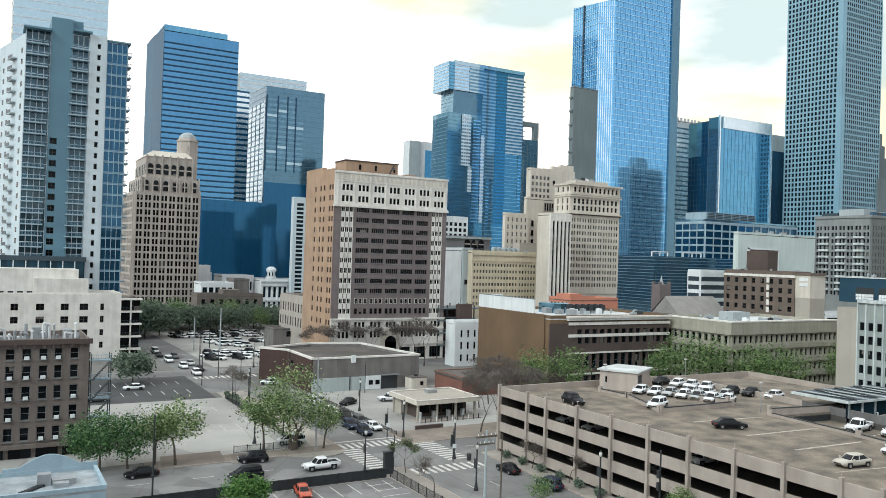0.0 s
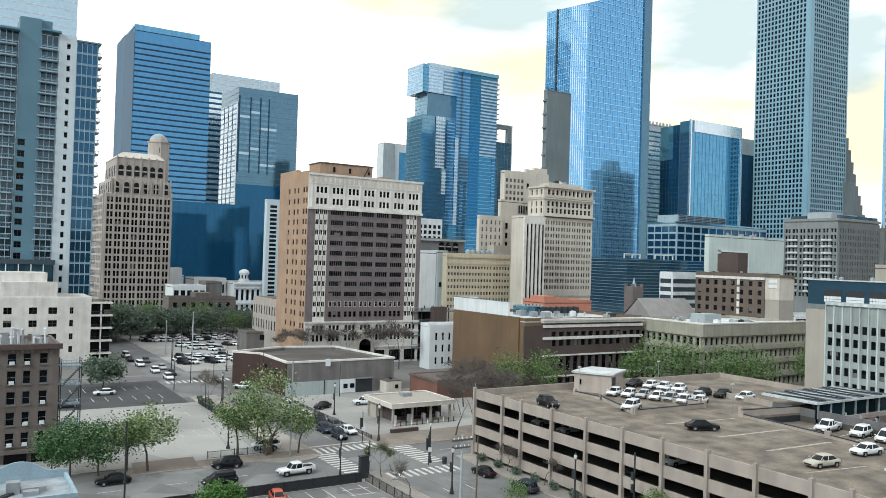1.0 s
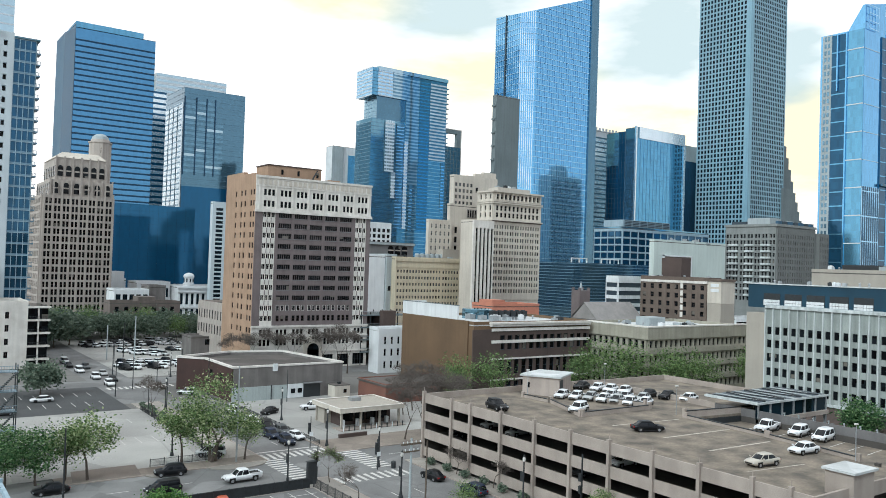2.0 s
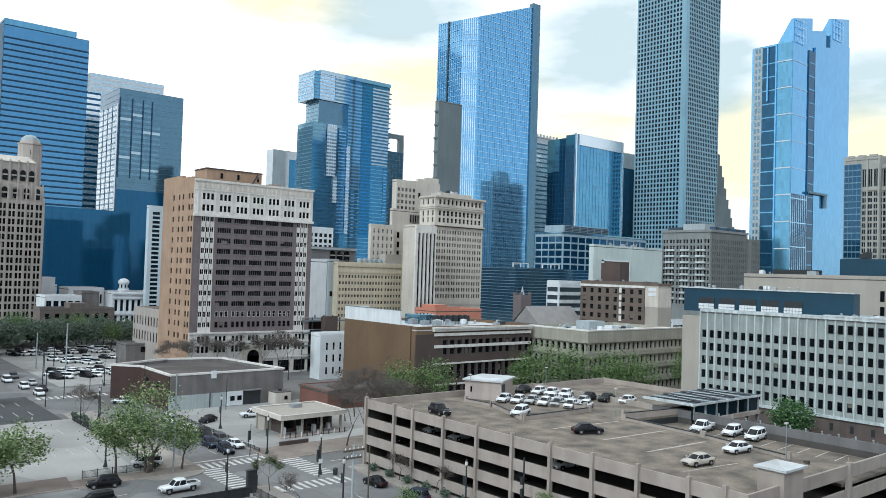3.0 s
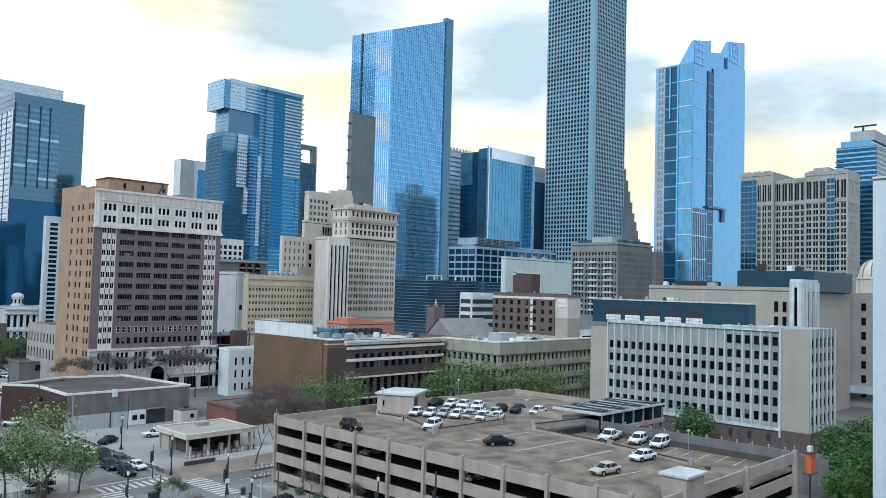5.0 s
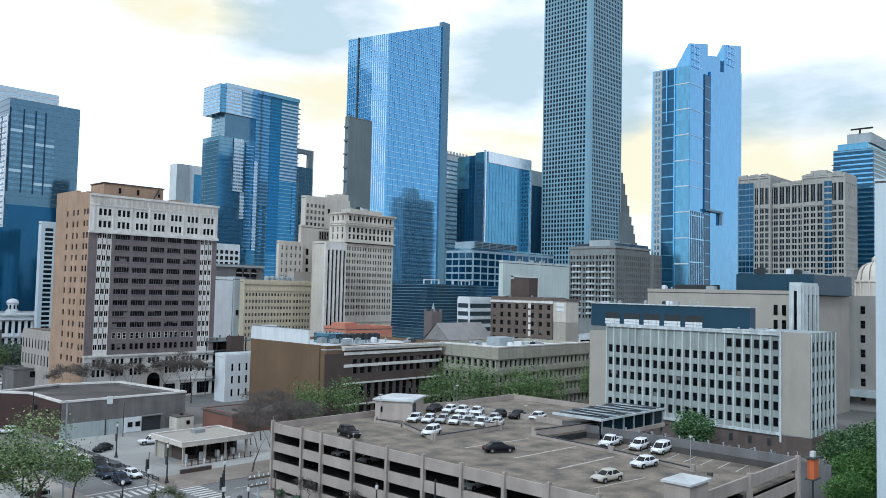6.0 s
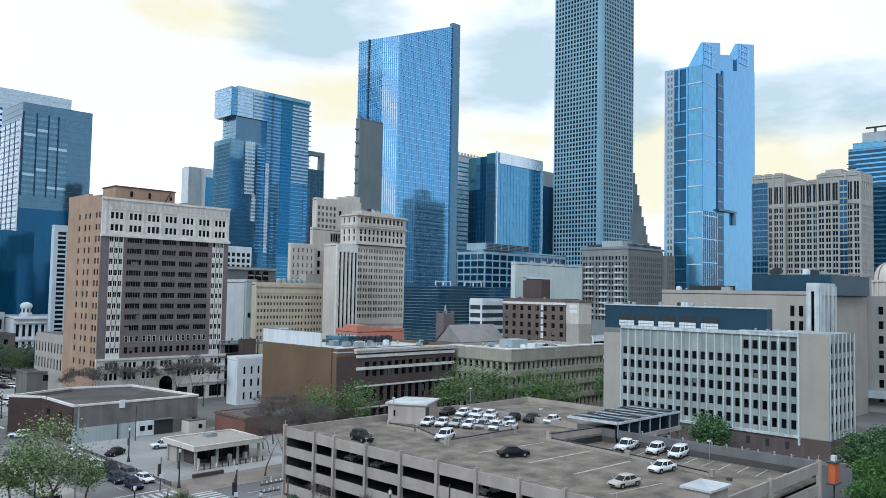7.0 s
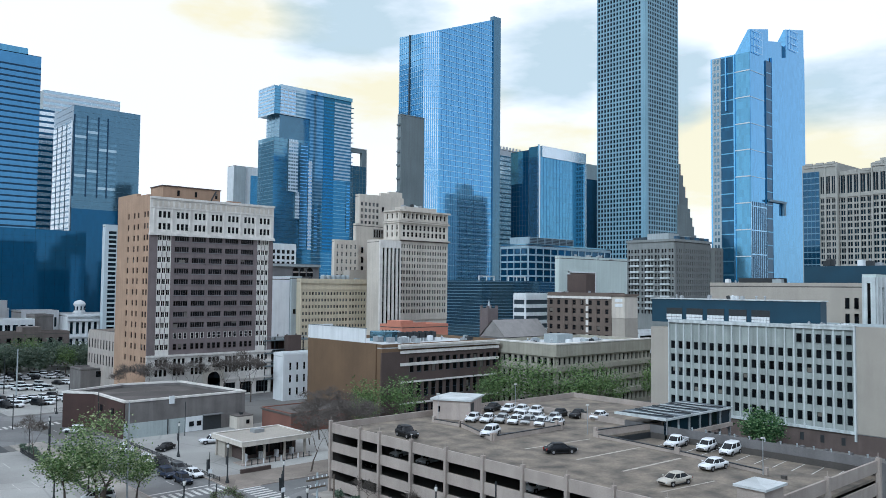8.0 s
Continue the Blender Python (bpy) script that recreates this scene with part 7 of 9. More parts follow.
    # civic buildings far up the street
    b = block("white_civic_building", "white classical civic building with tall windows", 129.8, 420, 165, 445, 17.4, WHITEW, roof=ROOF_G)
    s = Shape()
    facade(b, s, "y", 420, 129.8, 165, 0, 17, even(130.4, 165, 12, 0.5), [(2, 6), (8.4, 14.2)], 0.5, glass=PANE_B)
    for k in range(13):
        u = 130.4 + 34.6 * k / 12
        s.box(u - 0.35, 419.1, 7.4, u + 0.35, 419.5, 14.8)
    part("front_wall", s, WHITEW, b)
    for z, d in ((6.6, 0.9), (14.8, 1.1), (17.0, 1.4)):
        c = Shape()
        c.box(129.4, 419.5 - d, z, 165.2, 419.5, z + 0.7)
        part("cornice", c, WHITEW, b)
    s = Shape()
    s.lathe(137.4, 426, [(3.0, 17.4), (3.0, 19.2), (2.6, 19.4), (2.6, 22.6), (2.9, 22.8), (2.9, 23.3), (2.4, 24.2), (1.2, 24.9), (0.05, 25.1)], 12)
    part("cupola", s, WHITEW, b, "round white cupola")
    for k in range(5):
        a = radians(190 + 40 * k)
        c = Shape()
        c.box(137.4 + 2.5 * math.cos(a) - 0.3, 426 + 2.5 * math.sin(a) - 0.3, 20.0, 137.4 + 2.5 * math.cos(a) + 0.3, 426 + 2.5 * math.sin(a) + 0.3, 22.0)
        part("cupola_window", c, PANE_B, b)
    b = block("white_civic_wing", "white civic wing with dark tall windows", 112, 432, 129.4, 450, 19.0, WHITEW, roof=ROOF_G)
    s = Shape()
    facade(b, s, "y", 432, 112, 129.4, 0, 19.4, even(112.4, 129, 7, 0.45), [(5, 9), (11.6, 16.4)], 0.4, glass=PANE_B)
    part("front_wall", s, WHITEW, b)
    b = block("tall_white_block", "plain tall white rendered block", 100.2, 452, 111.4, 460, 19.8, WHITEW)
    s = Shape()
    s.box(100.2, 451.6, 0, 110.4, 460, 24.6)
    part("upper_wall", s, WHITEW, b)
    b = block("red_corner_shop", "red-brown brick row of shops", 84, 366, 114.5, 378, 12.2, BRICK_W)
    s = Shape()
    s.box(96, 367, 12.2, 103.4, 376, 15.0)
    part("upper_storey", s, BRICK_W, b)
    for k in range(7):
        c = Shape()
        c.box(86 + 4.0 * k, 365.8, 8.4, 87.6 + 4.0 * k, 366.0, 10.6)
        part("window", c, PANE, b)
    b = block("mauve_office_box", "plain mauve-grey rendered office box", 106.0, 386, 113.6, 400, 18.6, TAUPE)
    b = block("white_row_building", "white two-storey office row", 90, 385, 105.6, 400, 16.8, WHITEW)
    s = Shape()
    facade(b, s, "y", 385, 90, 105.6, 0, 17.3, even(90.2, 105.4, 5, 0.7), [(7.2, 10.2), (12.6, 15.2)], 0.3, glass=PANE_B, lights=2)
    part("front_wall", s, WHITEW, b)


build_low()



# ---- unseen plain blocks added behind the viewpoint: they close the place and darken reflections ----
for i, (x0_, y0_, x1_, y1_, h_, m_) in enumerate(((-45, -34, 26, -4, 44, BEIGE), (-140, -60, -70, 10, 38, BRICK_W), (60, -70, 110, -20, 30, BEIGE), (-60, -130, 20, -70, 44, GREYGR), (40, -160, 120, -95, 46, BRICK_W),
                                              (150, -120, 220, -40, 48, BEIGE), (-190, -180, -90, -90, 46, GREYGR), (-300, -40, -200, 60, 52, BRICK_W), (150, -260, 260, -150, 54, GREYGR), (-60, -300, 60, -190, 58, BEIGE),
                                              (-280, -320, -150, -220, 52, BRICK_W), (-420, -160, -320, -60, 70, GREYGR), (300, -200, 380, -90, 60, BEIGE), (-330, 120, -230, 220, 46, BEIGE))):
    bs_ = Shape()
    bs_.box(x0_, y0_, 0, x1_, y1_, h_)
    tagged(part("unseen_block", bs_, m_, None), "plain unseen block added behind the viewpoint to darken reflections", "building", "", "structure")

# ---- roof deck of the garage ----
def low_wall(x0, y0, x1, y1, z, h, label="low beige concrete barrier wall"):
    t = thing("barrier_wall", label, "wall", ((x0 + x1) / 2, (y0 + y1) / 2, z), "deck barriers")
    d = Vector((x1 - x0, y1 - y0, 0))
    n = Vector((-d.y, d.x, 0)).normalized() * 0.14
    a, b = Vector((x0, y0, z)), Vector((x1, y1, z))
    s = Shape()
    s.prism([(a - n).xy[:], (b - n).xy[:], (b + n).xy[:], (a + n).xy[:]], z, z + h)
    part("wall", s, CONCRETE, t)
    # thin dark strip along the top draws the wall's shadow line
    s = Shape()
    n2 = n * 1.25
    s.prism([(a - n2).xy[:], (b - n2).xy[:], (b + n2).xy[:], (a + n2).xy[:]], z + h, z + h + 0.12)
    part("shadow_strip", s, STEEL, t, "dark strip for the shadow line along the wall top")
    for q in (a, b):
        c = Shape()
        c.box(q.x - 0.25, q.y - 0.25, z, q.x + 0.25, q.y + 0.25, z + h + 0.5)
        part("end_post", c, CONCRETE, t)
    return t


low_wall(95.2, 107.2, 95.6, 100.8, GZ, 0.5)
low_wall(95.6, 100.6, 91.0, 89.0, GZ, 0.6)
low_wall(91.2, 88.7, 106.9, 88.4, GZ, 0.7)
low_wall(101.2, 106.4, 107.2, 89.6, GZ, 0.9)
low_wall(106.2, 80.8, 121.8, 78.6, GZ, 1.0)
low_wall(106.0, 80.2, 104.7, 65.4, GZ, 0.45)
low_wall(104.6, 65.0, 102.1, 51.0, GZ, 0.45)


def HOUSE(e):
    """Outline of the stair house, e metres larger all round; it stands askew on the deck."""
    a, u, v = Vector((97.6, 110.2)), Vector((3.5, -6.0)).normalized(), Vector((6.0, 3.5)).normalized()
    return [(a + u * p + v * q)[:] for p, q in ((-e, -e), (6.9 + e, -e), (6.9 + e, 8.2 + e), (1.0 - e, 8.2 + e), (-e, 3.2))]


def build_deck_house():
    t = thing("stair_house", "beige rendered stair house with a white roof", "stair house", (97, 102, GZ))
    s = Shape()
    s.prism(HOUSE(0.0), GZ, GZ + 3.35)
    part("wall", s, material("pinkish_render", (0.50, 0.43, 0.38), (0.41, 0.35, 0.31), scale=0.3, streak=0.15), t)
    s = Shape()
    s.prism(HOUSE(0.4), GZ + 3.35, GZ + 3.65)
    part("roof_slab", s, ROOF_W, t)
    s = Shape()
    s.prism([(101.6, 104.5), (103.2, 105.3), (103.2, 105.5), (101.6, 104.7)], GZ, GZ + 2.9)
    part("doorway", s, STEEL, t)
    s = Shape()
    s.prism([(98.05, 109.2), (98.2, 108.95), (98.3, 109.0), (98.15, 109.3)], GZ + 1.3, GZ + 2.3)
    part("slit_window", s, PANE, t)
    t = thing("lift_house", "beige lift house with a pale metal roof", "lift house", (86, 44, 0))
    s = Shape()
    s.box(84.0, 42.5, 0, 88.4, 45.6, 12.6)
    part("wall", s, CONCRETE, t)
    s = Shape()
    s.box(83.7, 42.2, 12.6, 88.7, 45.9, 12.85)
    part("roof_slab", s, ROOF_W, t)


build_deck_house()


def build_ramp_canopy():
    t = thing("ramp_canopy", "grey steel canopy over the garage ramp", "canopy", (130, 76, 0))
    s = Shape()
    s.box(118.0, 75.5, 12.0, 140.0, 85.5, 12.3)
    part("roof_slab", s, MULL_D, t)
    for k in range(8):
        c = Shape()
        c.box(118.2 + 2.75 * k, 75.6, 12.3, 118.34 + 2.75 * k, 85.4, 12.42)
        part("roof_rib", c, WORNW, t)
        if k < 7:
            c = Shape()
            d = 1 if k % 2 else -1
            c.tube((119.7 + 2.75 * k - 1.2 * d, 75.8, 12.38), (119.7 + 2.75 * k + 1.2 * d, 85.2, 12.38), 0.12, 0.12, 6)
            part("roof_brace", c, STEEL, t)
    s = Shape()
    s.box(117.8, 75.3, 12.0, 140.2, 75.5, 12.36)
    s.box(117.8, 75.5, 12.0, 118.0, 85.5, 12.36)
    part("fascia", s, WORNW, t)
    for k in range(7):
        c = Shape()
        c.box(118.4 + 3.5 * k, 75.5, 0, 118.7 + 3.5 * k, 75.9, 12.0)
        part("post", c, GALV, t)
    s = Shape()
    s.box(118.2, 75.7, 9.6, 139.6, 75.9, 11.9)
    part("side_glazing", s, PANE_B, t, "dark side glazing")
    s = Shape()
    s.box(119.2, 75.2, 8.9, 139.8, 83.5, 9.6)
    part("deck", s, CONCRETE, t)
    return t


build_ramp_canopy()
sheet("deck_extension", "tan concrete upper deck behind the garage", 119.0, 83.6, 140.0, 112.0, GZ, DECK, "parking deck", thick=0.4)
e_ = thing("deck_extension_base", "beige concrete walls under the upper deck", "wall", (130, 98, 0))
s_ = Shape()
s_.box(119.3, 84.0, 0, 139.6, 111.6, GZ - 0.41)
part("wall", s_, CONCRETE, e_)
s_ = Shape()
s_.box(119.0, 111.7, GZ, 140.0, 112.0, GZ + 1.0)
s_.box(139.7, 83.6, GZ, 140.0, 111.7, GZ + 1.0)
part("parapet", s_, CONCRETE, e_)


# ---- painted road and bay markings ----
def marking(name, label, rects, z, mat=LINE):
    """Thin painted strips: each (x0, y0, x1, y1, width)."""
    t = thing(name, label, "road marking", (rects[0][0], rects[0][1], z), kind="structure")
    for x0, y0, x1, y1, w in rects:
        d = Vector((x1 - x0, y1 - y0)).normalized()
        n = Vector((-d.y, d.x)) * w / 2
        s = Shape()
        s.prism([(x0 - n.x, y0 - n.y), (x1 - n.x, y1 - n.y), (x1 + n.x, y1 + n.y), (x0 + n.x, y0 + n.y)], z, z + 0.006)
        part("painted_strip", s, mat, t)


marking("crosswalk", "worn white ladder crosswalk stripes", [(54.2 + 1.25 * k, 124.0, 54.2 + 1.25 * k, 127.6, 0.6) for k in range(10)], 0.021)
marking("crosswalk", "worn white ladder crosswalk stripes", [(52.6, 110.2 + 1.3 * k, 56.4, 110.2 + 1.3 * k, 0.6) for k in range(11)], 0.021)
marking("crosswalk", "worn white ladder crosswalk stripes", [(66.6, 111.4 + 1.3 * k, 70.6, 111.4 + 1.3 * k, 0.6) for k in range(10)], 0.021)
marking("crosswalk", "worn white ladder crosswalk stripes", [(58.4 + 1.3 * k, 105.2, 58.4 + 1.3 * k, 108.8, 0.6) for k in range(10)], 0.021)
marking("crosswalk", "worn white ladder crosswalk stripes", [(48.0 + 1.4 * k, 206.0, 48.0 + 1.4 * k, 209.6, 0.7) for k in range(12)], 0.025)
marking("stop_line", "white stop line across the street", [(54.0, 129.0, 65.6, 129.0, 0.5)], 0.021)
marking("lane_line", "broken white lane lines", [(59.8, 133 + 9 * k, 59.8, 136 + 9 * k, 0.14) for k in range(9)] + [(62.0 + 4 * j, 50 + 9 * k, 62.0 + 4 * j, 53 + 9 * k, 0.14) for j in range(2) for k in range(6)], 0.021)
marking("lane_line", "broken white lane lines", [(0 + 9 * k, 116.5, 3 + 9 * k, 116.5, 0.14) for k in range(6)] + [(74 + 9 * k, 118, 77 + 9 * k, 118, 0.14) for k in range(6)], 0.021)
marking("parking_bay_line", "white painted parking bay lines", [(24.0 + 2.75 * k, 99.6, 24.0 + 2.75 * k, 104.6, 0.13) for k in range(11)], 0.101)
marking("parking_bay_line", "white painted parking bay lines", [(22.0 + 2.75 * k, 88.0, 22.0 + 2.75 * k, 93.0, 0.13) for k in range(11)], 0.101)
marking("parking_bay_line", "white painted parking bay lines", [(48.2, 92.0 + 2.7 * k, 52.4, 92.0 + 2.7 * k, 0.13) for k in range(5)], 0.101)
marking("parking_bay_line", "white painted parking bay lines", [(16.0 + 2.9 * k, 186.0, 16.0 + 2.9 * k, 191.0, 0.15) for k in range(10)] + [(16.0 + 2.9 * k, 199.0, 16.0 + 2.9 * k, 204.0, 0.15) for k in range(10)], 0.101)
marking("parking_bay_line", "faint bay lines on the open lot", [(22.0 + 2.9 * k, 145.0, 22.0 + 2.9 * k, 150.0, 0.13) for k in range(8)] + [(22.0 + 2.9 * k, 163.0, 22.0 + 2.9 * k, 168.0, 0.13) for k in range(8)], 0.121)
marking("deck_seam", "pale worn lines across the roof deck", [(90.3, 81.6, 104.0, 80.2, 0.35), (90.4, 72.2, 104.6, 71.4, 0.4), (89.4, 64.0, 102.4, 63.4, 0.4), (84.0, 55.0, 94.0, 53.6, 0.25)], GZ + 0.002, WORN)
marking("deck_seam", "pale worn lines across the roof deck", [(112.6, 47.0 + 2.7 * k, 118.2, 47.6 + 2.7 * k, 0.12) for k in range(11)], GZ - 1.298)

# ---- pavement bulbs at the lot's corner ----
def bulb(name, label, outline, mat=PAVING, z=0.17):
    s = Shape()
    s.prism(outline, 0.0, z)
    t = tagged(part(name, s, mat, None), label, "pavement", "", "structure")
    return t


def rounded(cx, cy, rx, ry, a0, a1, n=9):
    return [(cx + rx * math.cos(radians(a0 + (a1 - a0) * i / n)), cy + ry * math.sin(radians(a0 + (a1 - a0) * i / n))) for i in range(n + 1)]


bulb("pavement_bulb", "rounded concrete pavement corner under the large tree", rounded(48.5, 123.49, 4.9, 3.0, 180, 360))
bulb("pavement_bulb_small", "small rounded pavement tip beside the parking bay", rounded(35.6, 123.49, 1.6, 1.8, 180, 360))
bulb("lot_apron", "brown paved apron at the lot's entrance", [(24.0, 123.6), (33.6, 123.6), (34.4, 130.4), (25.0, 130.4)], APRON, 0.166)

# ---- kerbs ----
def kerb(x0, y0, x1, y1):
    t = thing("kerb", "weathered grey concrete kerb", "kerb", ((x0 + x1) / 2, (y0 + y1) / 2, 0), "street kerbs", "structure")
    s = Shape()
    s.box(x0, y0, 0, x1, y1, 0.19)
    part("kerbstone", s, CONCRETE, t)


for k_ in ((22, 123.3, 53.7, 123.5), (53.5, 123.5, 53.7, 185), (65.8, 123.3, 66.0, 173), (66, 123.3, 122, 123.5), (57.5, 40, 57.7, 109.7), (-60, 109.5, 57.7, 109.7), (73.8, -20, 74.0, 110)):
    kerb(*k_)


# ---- vehicles ----
def paint(name, c, rough=0.35):
    m = material(name, c, tuple(v * 0.9 for v in c), scale=1.5, rough=rough, spec=0.6 if max(c) > 0.2 else 0.2, bump=0.02)
    m.node_tree.nodes["Principled BSDF"].inputs["Coat Weight"].default_value = 0.3 if max(c) > 0.2 else 0.08
    return m


P_WHITE, P_SILVER, P_BLACK = paint("white_car_paint", (0.82, 0.83, 0.84)), paint("silver_car_paint", (0.46, 0.47, 0.47)), paint("black_car_paint", (0.006, 0.007, 0.009))
P_NAVY, P_RED, P_GREY = paint("navy_car_paint", (0.02, 0.03, 0.06)), paint("orange_red_car_paint", (0.48, 0.075, 0.03)), paint("grey_car_paint", (0.10, 0.105, 0.11))
P_BEIGE = paint("champagne_car_paint", (0.52, 0.48, 0.41))
TYRE = material("tyre_rubber", (0.02, 0.02, 0.02), (0.014, 0.014, 0.014), scale=3)
RIM = material("alloy_rim", (0.5, 0.5, 0.52), (0.4, 0.4, 0.42), scale=3, rough=0.35, metal=0.8)
LAMP_R = material("red_lamp_glass", (0.35, 0.02, 0.02), (0.28, 0.015, 0.015), scale=3, rough=0.2)
LAMP_W = material("clear_lamp_glass", (0.7, 0.72, 0.74), (0.6, 0.62, 0.64), scale=3, rough=0.15)
CARGLASS = glass_wall("car_glass", (0.008, 0.01, 0.013), ior=1.4, rough=0.05, cell=(50, 50, 50), vary=0.1, wave=0.0)

# stations of (y, underside, top, half width); the greenhouse as (y, half width, z) at its foot and at its roof
CAR_FORMS = {
    "sedan": ([(-2.35, 0.45, 0.72, 0.70), (-2.2, 0.28, 0.92, 0.86), (-1.4, 0.2, 0.98, 0.91), (0, 0.2, 0.95, 0.92), (1.1, 0.2, 0.94, 0.91), (2.0, 0.25, 0.84, 0.87), (2.25, 0.32, 0.76, 0.80), (2.38, 0.42, 0.66, 0.70)],
              [(-1.9, 0.79, 0.96), (1.22, 0.81, 0.94)], [(-1.15, 0.62, 1.44), (0.40, 0.63, 1.46)], (1.40, -1.38), 0.33),
    "suv": ([(-2.35, 0.5, 0.95, 0.78), (-2.25, 0.34, 1.06, 0.92), (-1.4, 0.26, 1.1, 0.95), (0, 0.26, 1.08, 0.96), (1.2, 0.26, 1.05, 0.95), (2.05, 0.3, 0.95, 0.90), (2.35, 0.5, 0.75, 0.76)],
            [(-2.22, 0.84, 1.05), (1.2, 0.85, 1.04)], [(-1.85, 0.70, 1.70), (0.45, 0.70, 1.72)], (1.42, -1.42), 0.37),
    "van": ([(-2.5, 0.5, 1.0, 0.82), (-2.4, 0.34, 1.1, 0.96), (-1.4, 0.25, 1.12, 0.98), (0, 0.25, 1.1, 0.99), (1.4, 0.25, 1.06, 0.98), (2.2, 0.3, 0.92, 0.92), (2.5, 0.45, 0.7, 0.76)],
            [(-2.4, 0.9, 1.08), (1.75, 0.88, 1.0)], [(-2.15, 0.76, 1.80), (0.6, 0.76, 1.82)], (1.55, -1.5), 0.35),
    "pickup": ([(-2.9, 0.55, 1.05, 0.92), (-2.85, 0.42, 1.1, 0.97), (-1.2, 0.36, 1.1, 0.99), (-1.0, 0.36, 1.12, 0.99), (1.2, 0.36, 1.12, 0.99), (2.5, 0.4, 1.05, 0.95), (2.9, 0.55, 0.85, 0.85)],
               [(-0.95, 0.88, 1.1), (1.35, 0.88, 1.1)], [(-0.75, 0.74, 1.84), (0.65, 0.74, 1.85)], (1.85, -1.75), 0.41),
}
CARS = {}


def car_model(form, colour, far=False):
    """A vehicle at the origin, nose to +y: body, greenhouse, four wheels with rims, lamps; built once for each form and colour."""
    body, foot, roof, axles, r = CAR_FORMS[form]
    kind = {"pickup": "pickup_truck", "van": "minivan", "suv": "suv", "sedan": "car"}[form]
    t = thing(kind, colour[1], kind.replace("_", " "), (0, 0, 0), "parked vehicles")
    s = Shape()
    ring = []
    for y, zb, zt, w in body:
        zm = zb + (zt - zb) * 0.45
        k = len(s.v)
        s.v += [(-w * 0.9, y, zb), (w * 0.9, y, zb), (w, y, zm), (w * 0.97, y, zt - 0.1), (w * 0.84, y, zt), (-w * 0.84, y, zt), (-w * 0.97, y, zt - 0.1), (-w, y, zm)]
        ring.append(k)
    for a, b in zip(ring, ring[1:]):
        for i in range(8):
            j = (i + 1) % 8
            s.f.append((a + i, a + j, b + j, b + i))
            s.m.append(0)
    s.f += [tuple(ring[0] + i for i in range(8)), tuple(ring[-1] + i for i in reversed(range(8)))]
    s.m += [0, 0]
    for y in axles:
        for sx in (-1, 1):
            w = 0.985 * body[3][3]
            s.prism([(sx * w - 0.02, y - r * 1.15), (sx * w + 0.02, y - r * 1.15), (sx * w + 0.02, y + r * 1.15), (sx * w - 0.02, y + r * 1.15)], 0.22, r * 2.05, 1)
    shell = part("body", s, [colour[0], TYRE], t)
    for f in shell.data.polygons[:8 * (len(ring) - 1)]:
        f.use_smooth = True
    yn, yt = body[-1][0], body[0][0]
    for name, ya, yb, za, zb, wx in () if far else (("grille", yn - 0.06, yn + 0.03, body[-1][1] + 0.02, body[-1][1] + 0.16, 0.5), ("rear_bumper", yt - 0.04, yt + 0.08, body[0][1] - 0.08, body[0][1] + 0.06, 0.6)):
        c = Shape()
        c.box(-wx, ya, za, wx, yb, zb)
        part(name, c, TYRE, t)
    if not far:
        for sx in (-1, 1):
            c = Shape()
            w_ = body[3][3] * 0.9
            c.box(sx * w_ - 0.06, axles[1] + r * 1.2, 0.16, sx * w_ + 0.06, axles[0] - r * 1.2, 0.30)
            part("sill", c, TYRE, t)
    (ya, wa, za), (yb, wb, zb) = foot
    (yc, wc, zc), (yd, wd, zd) = roof

    def cabin(f, a):
        """A point of the rounded cabin at height f (0 the waist, 1 the roof edge), round its plan at angle a."""
        y0_, y1_ = ya + (yc - ya) * f, yb + (yd - yb) * f
        c_, s_ = math.cos(a), math.sin(a)
        y = (y0_ + y1_) / 2 + (y1_ - y0_) / 2 * math.copysign(abs(c_) ** 0.5, c_)
        k = (y - y0_) / (y1_ - y0_)
        w = (wa + (wb - wa) * k) * (1 - f) + (wc + (wd - wc) * k) * f
        return Vector((w * math.copysign(abs(s_) ** 0.34, s_), y, (za + (zb - za) * k) * (1 - f) + (zc + (zd - zc) * k) * f))
    turns = [math.pi * 2 * i / 20 for i in range(20)]

    def loft(rings, mat, name, label=""):
        g_ = Shape()
        g_.v += [tuple(p) for r_ in rings for p in r_]
        for q in range(len(rings) - 1):
            for i in range(20):
                j = (i + 1) % 20
                g_.f.append((20 * q + j, 20 * q + i, 20 * q + 20 + i, 20 * q + 20 + j))
                g_.m.append(0)
        g_.f.append(tuple(reversed(range(20 * len(rings) - 20, 20 * len(rings)))))
        g_.m.append(0)
        ob = part(name, g_, mat, t, label)
        for f in ob.data.polygons:
            f.use_smooth = True
    loft([[cabin(f, a) for a in turns] for f in (-0.04, 0.5, 1.0)], CARGLASS, "greenhouse", "dark tinted glass")
    mid = (cabin(1, 0) + cabin(1, math.pi)) / 2
    loft([[mid + (cabin(f, a) - mid) * k + Vector((0, 0, h)) for a in turns] for f, k, h in ((0.86, 1.03, 0.0), (1.0, 1.02, 0.01), (1.0, 0.93, 0.055), (1.0, 0.6, 0.085))], colour[0], "roof")
    for a in () if far else (0.62, 1.55, 2.5, -0.62, -1.55, -2.5):
        c = Shape()
        c.tube(cabin(-0.04, a) * 1.0, cabin(1.0, a), 0.05, 0.045, 5)
        part("pillar", c, colour[0], t)
    if form == "pickup":
        c = Shape()
        c.box(-0.78, -2.75, 1.1, 0.78, -1.05, 1.115)
        part("load_bed", c, TYRE, t, "dark truck bed")
        for sx in (-1, 1):
            c = Shape()
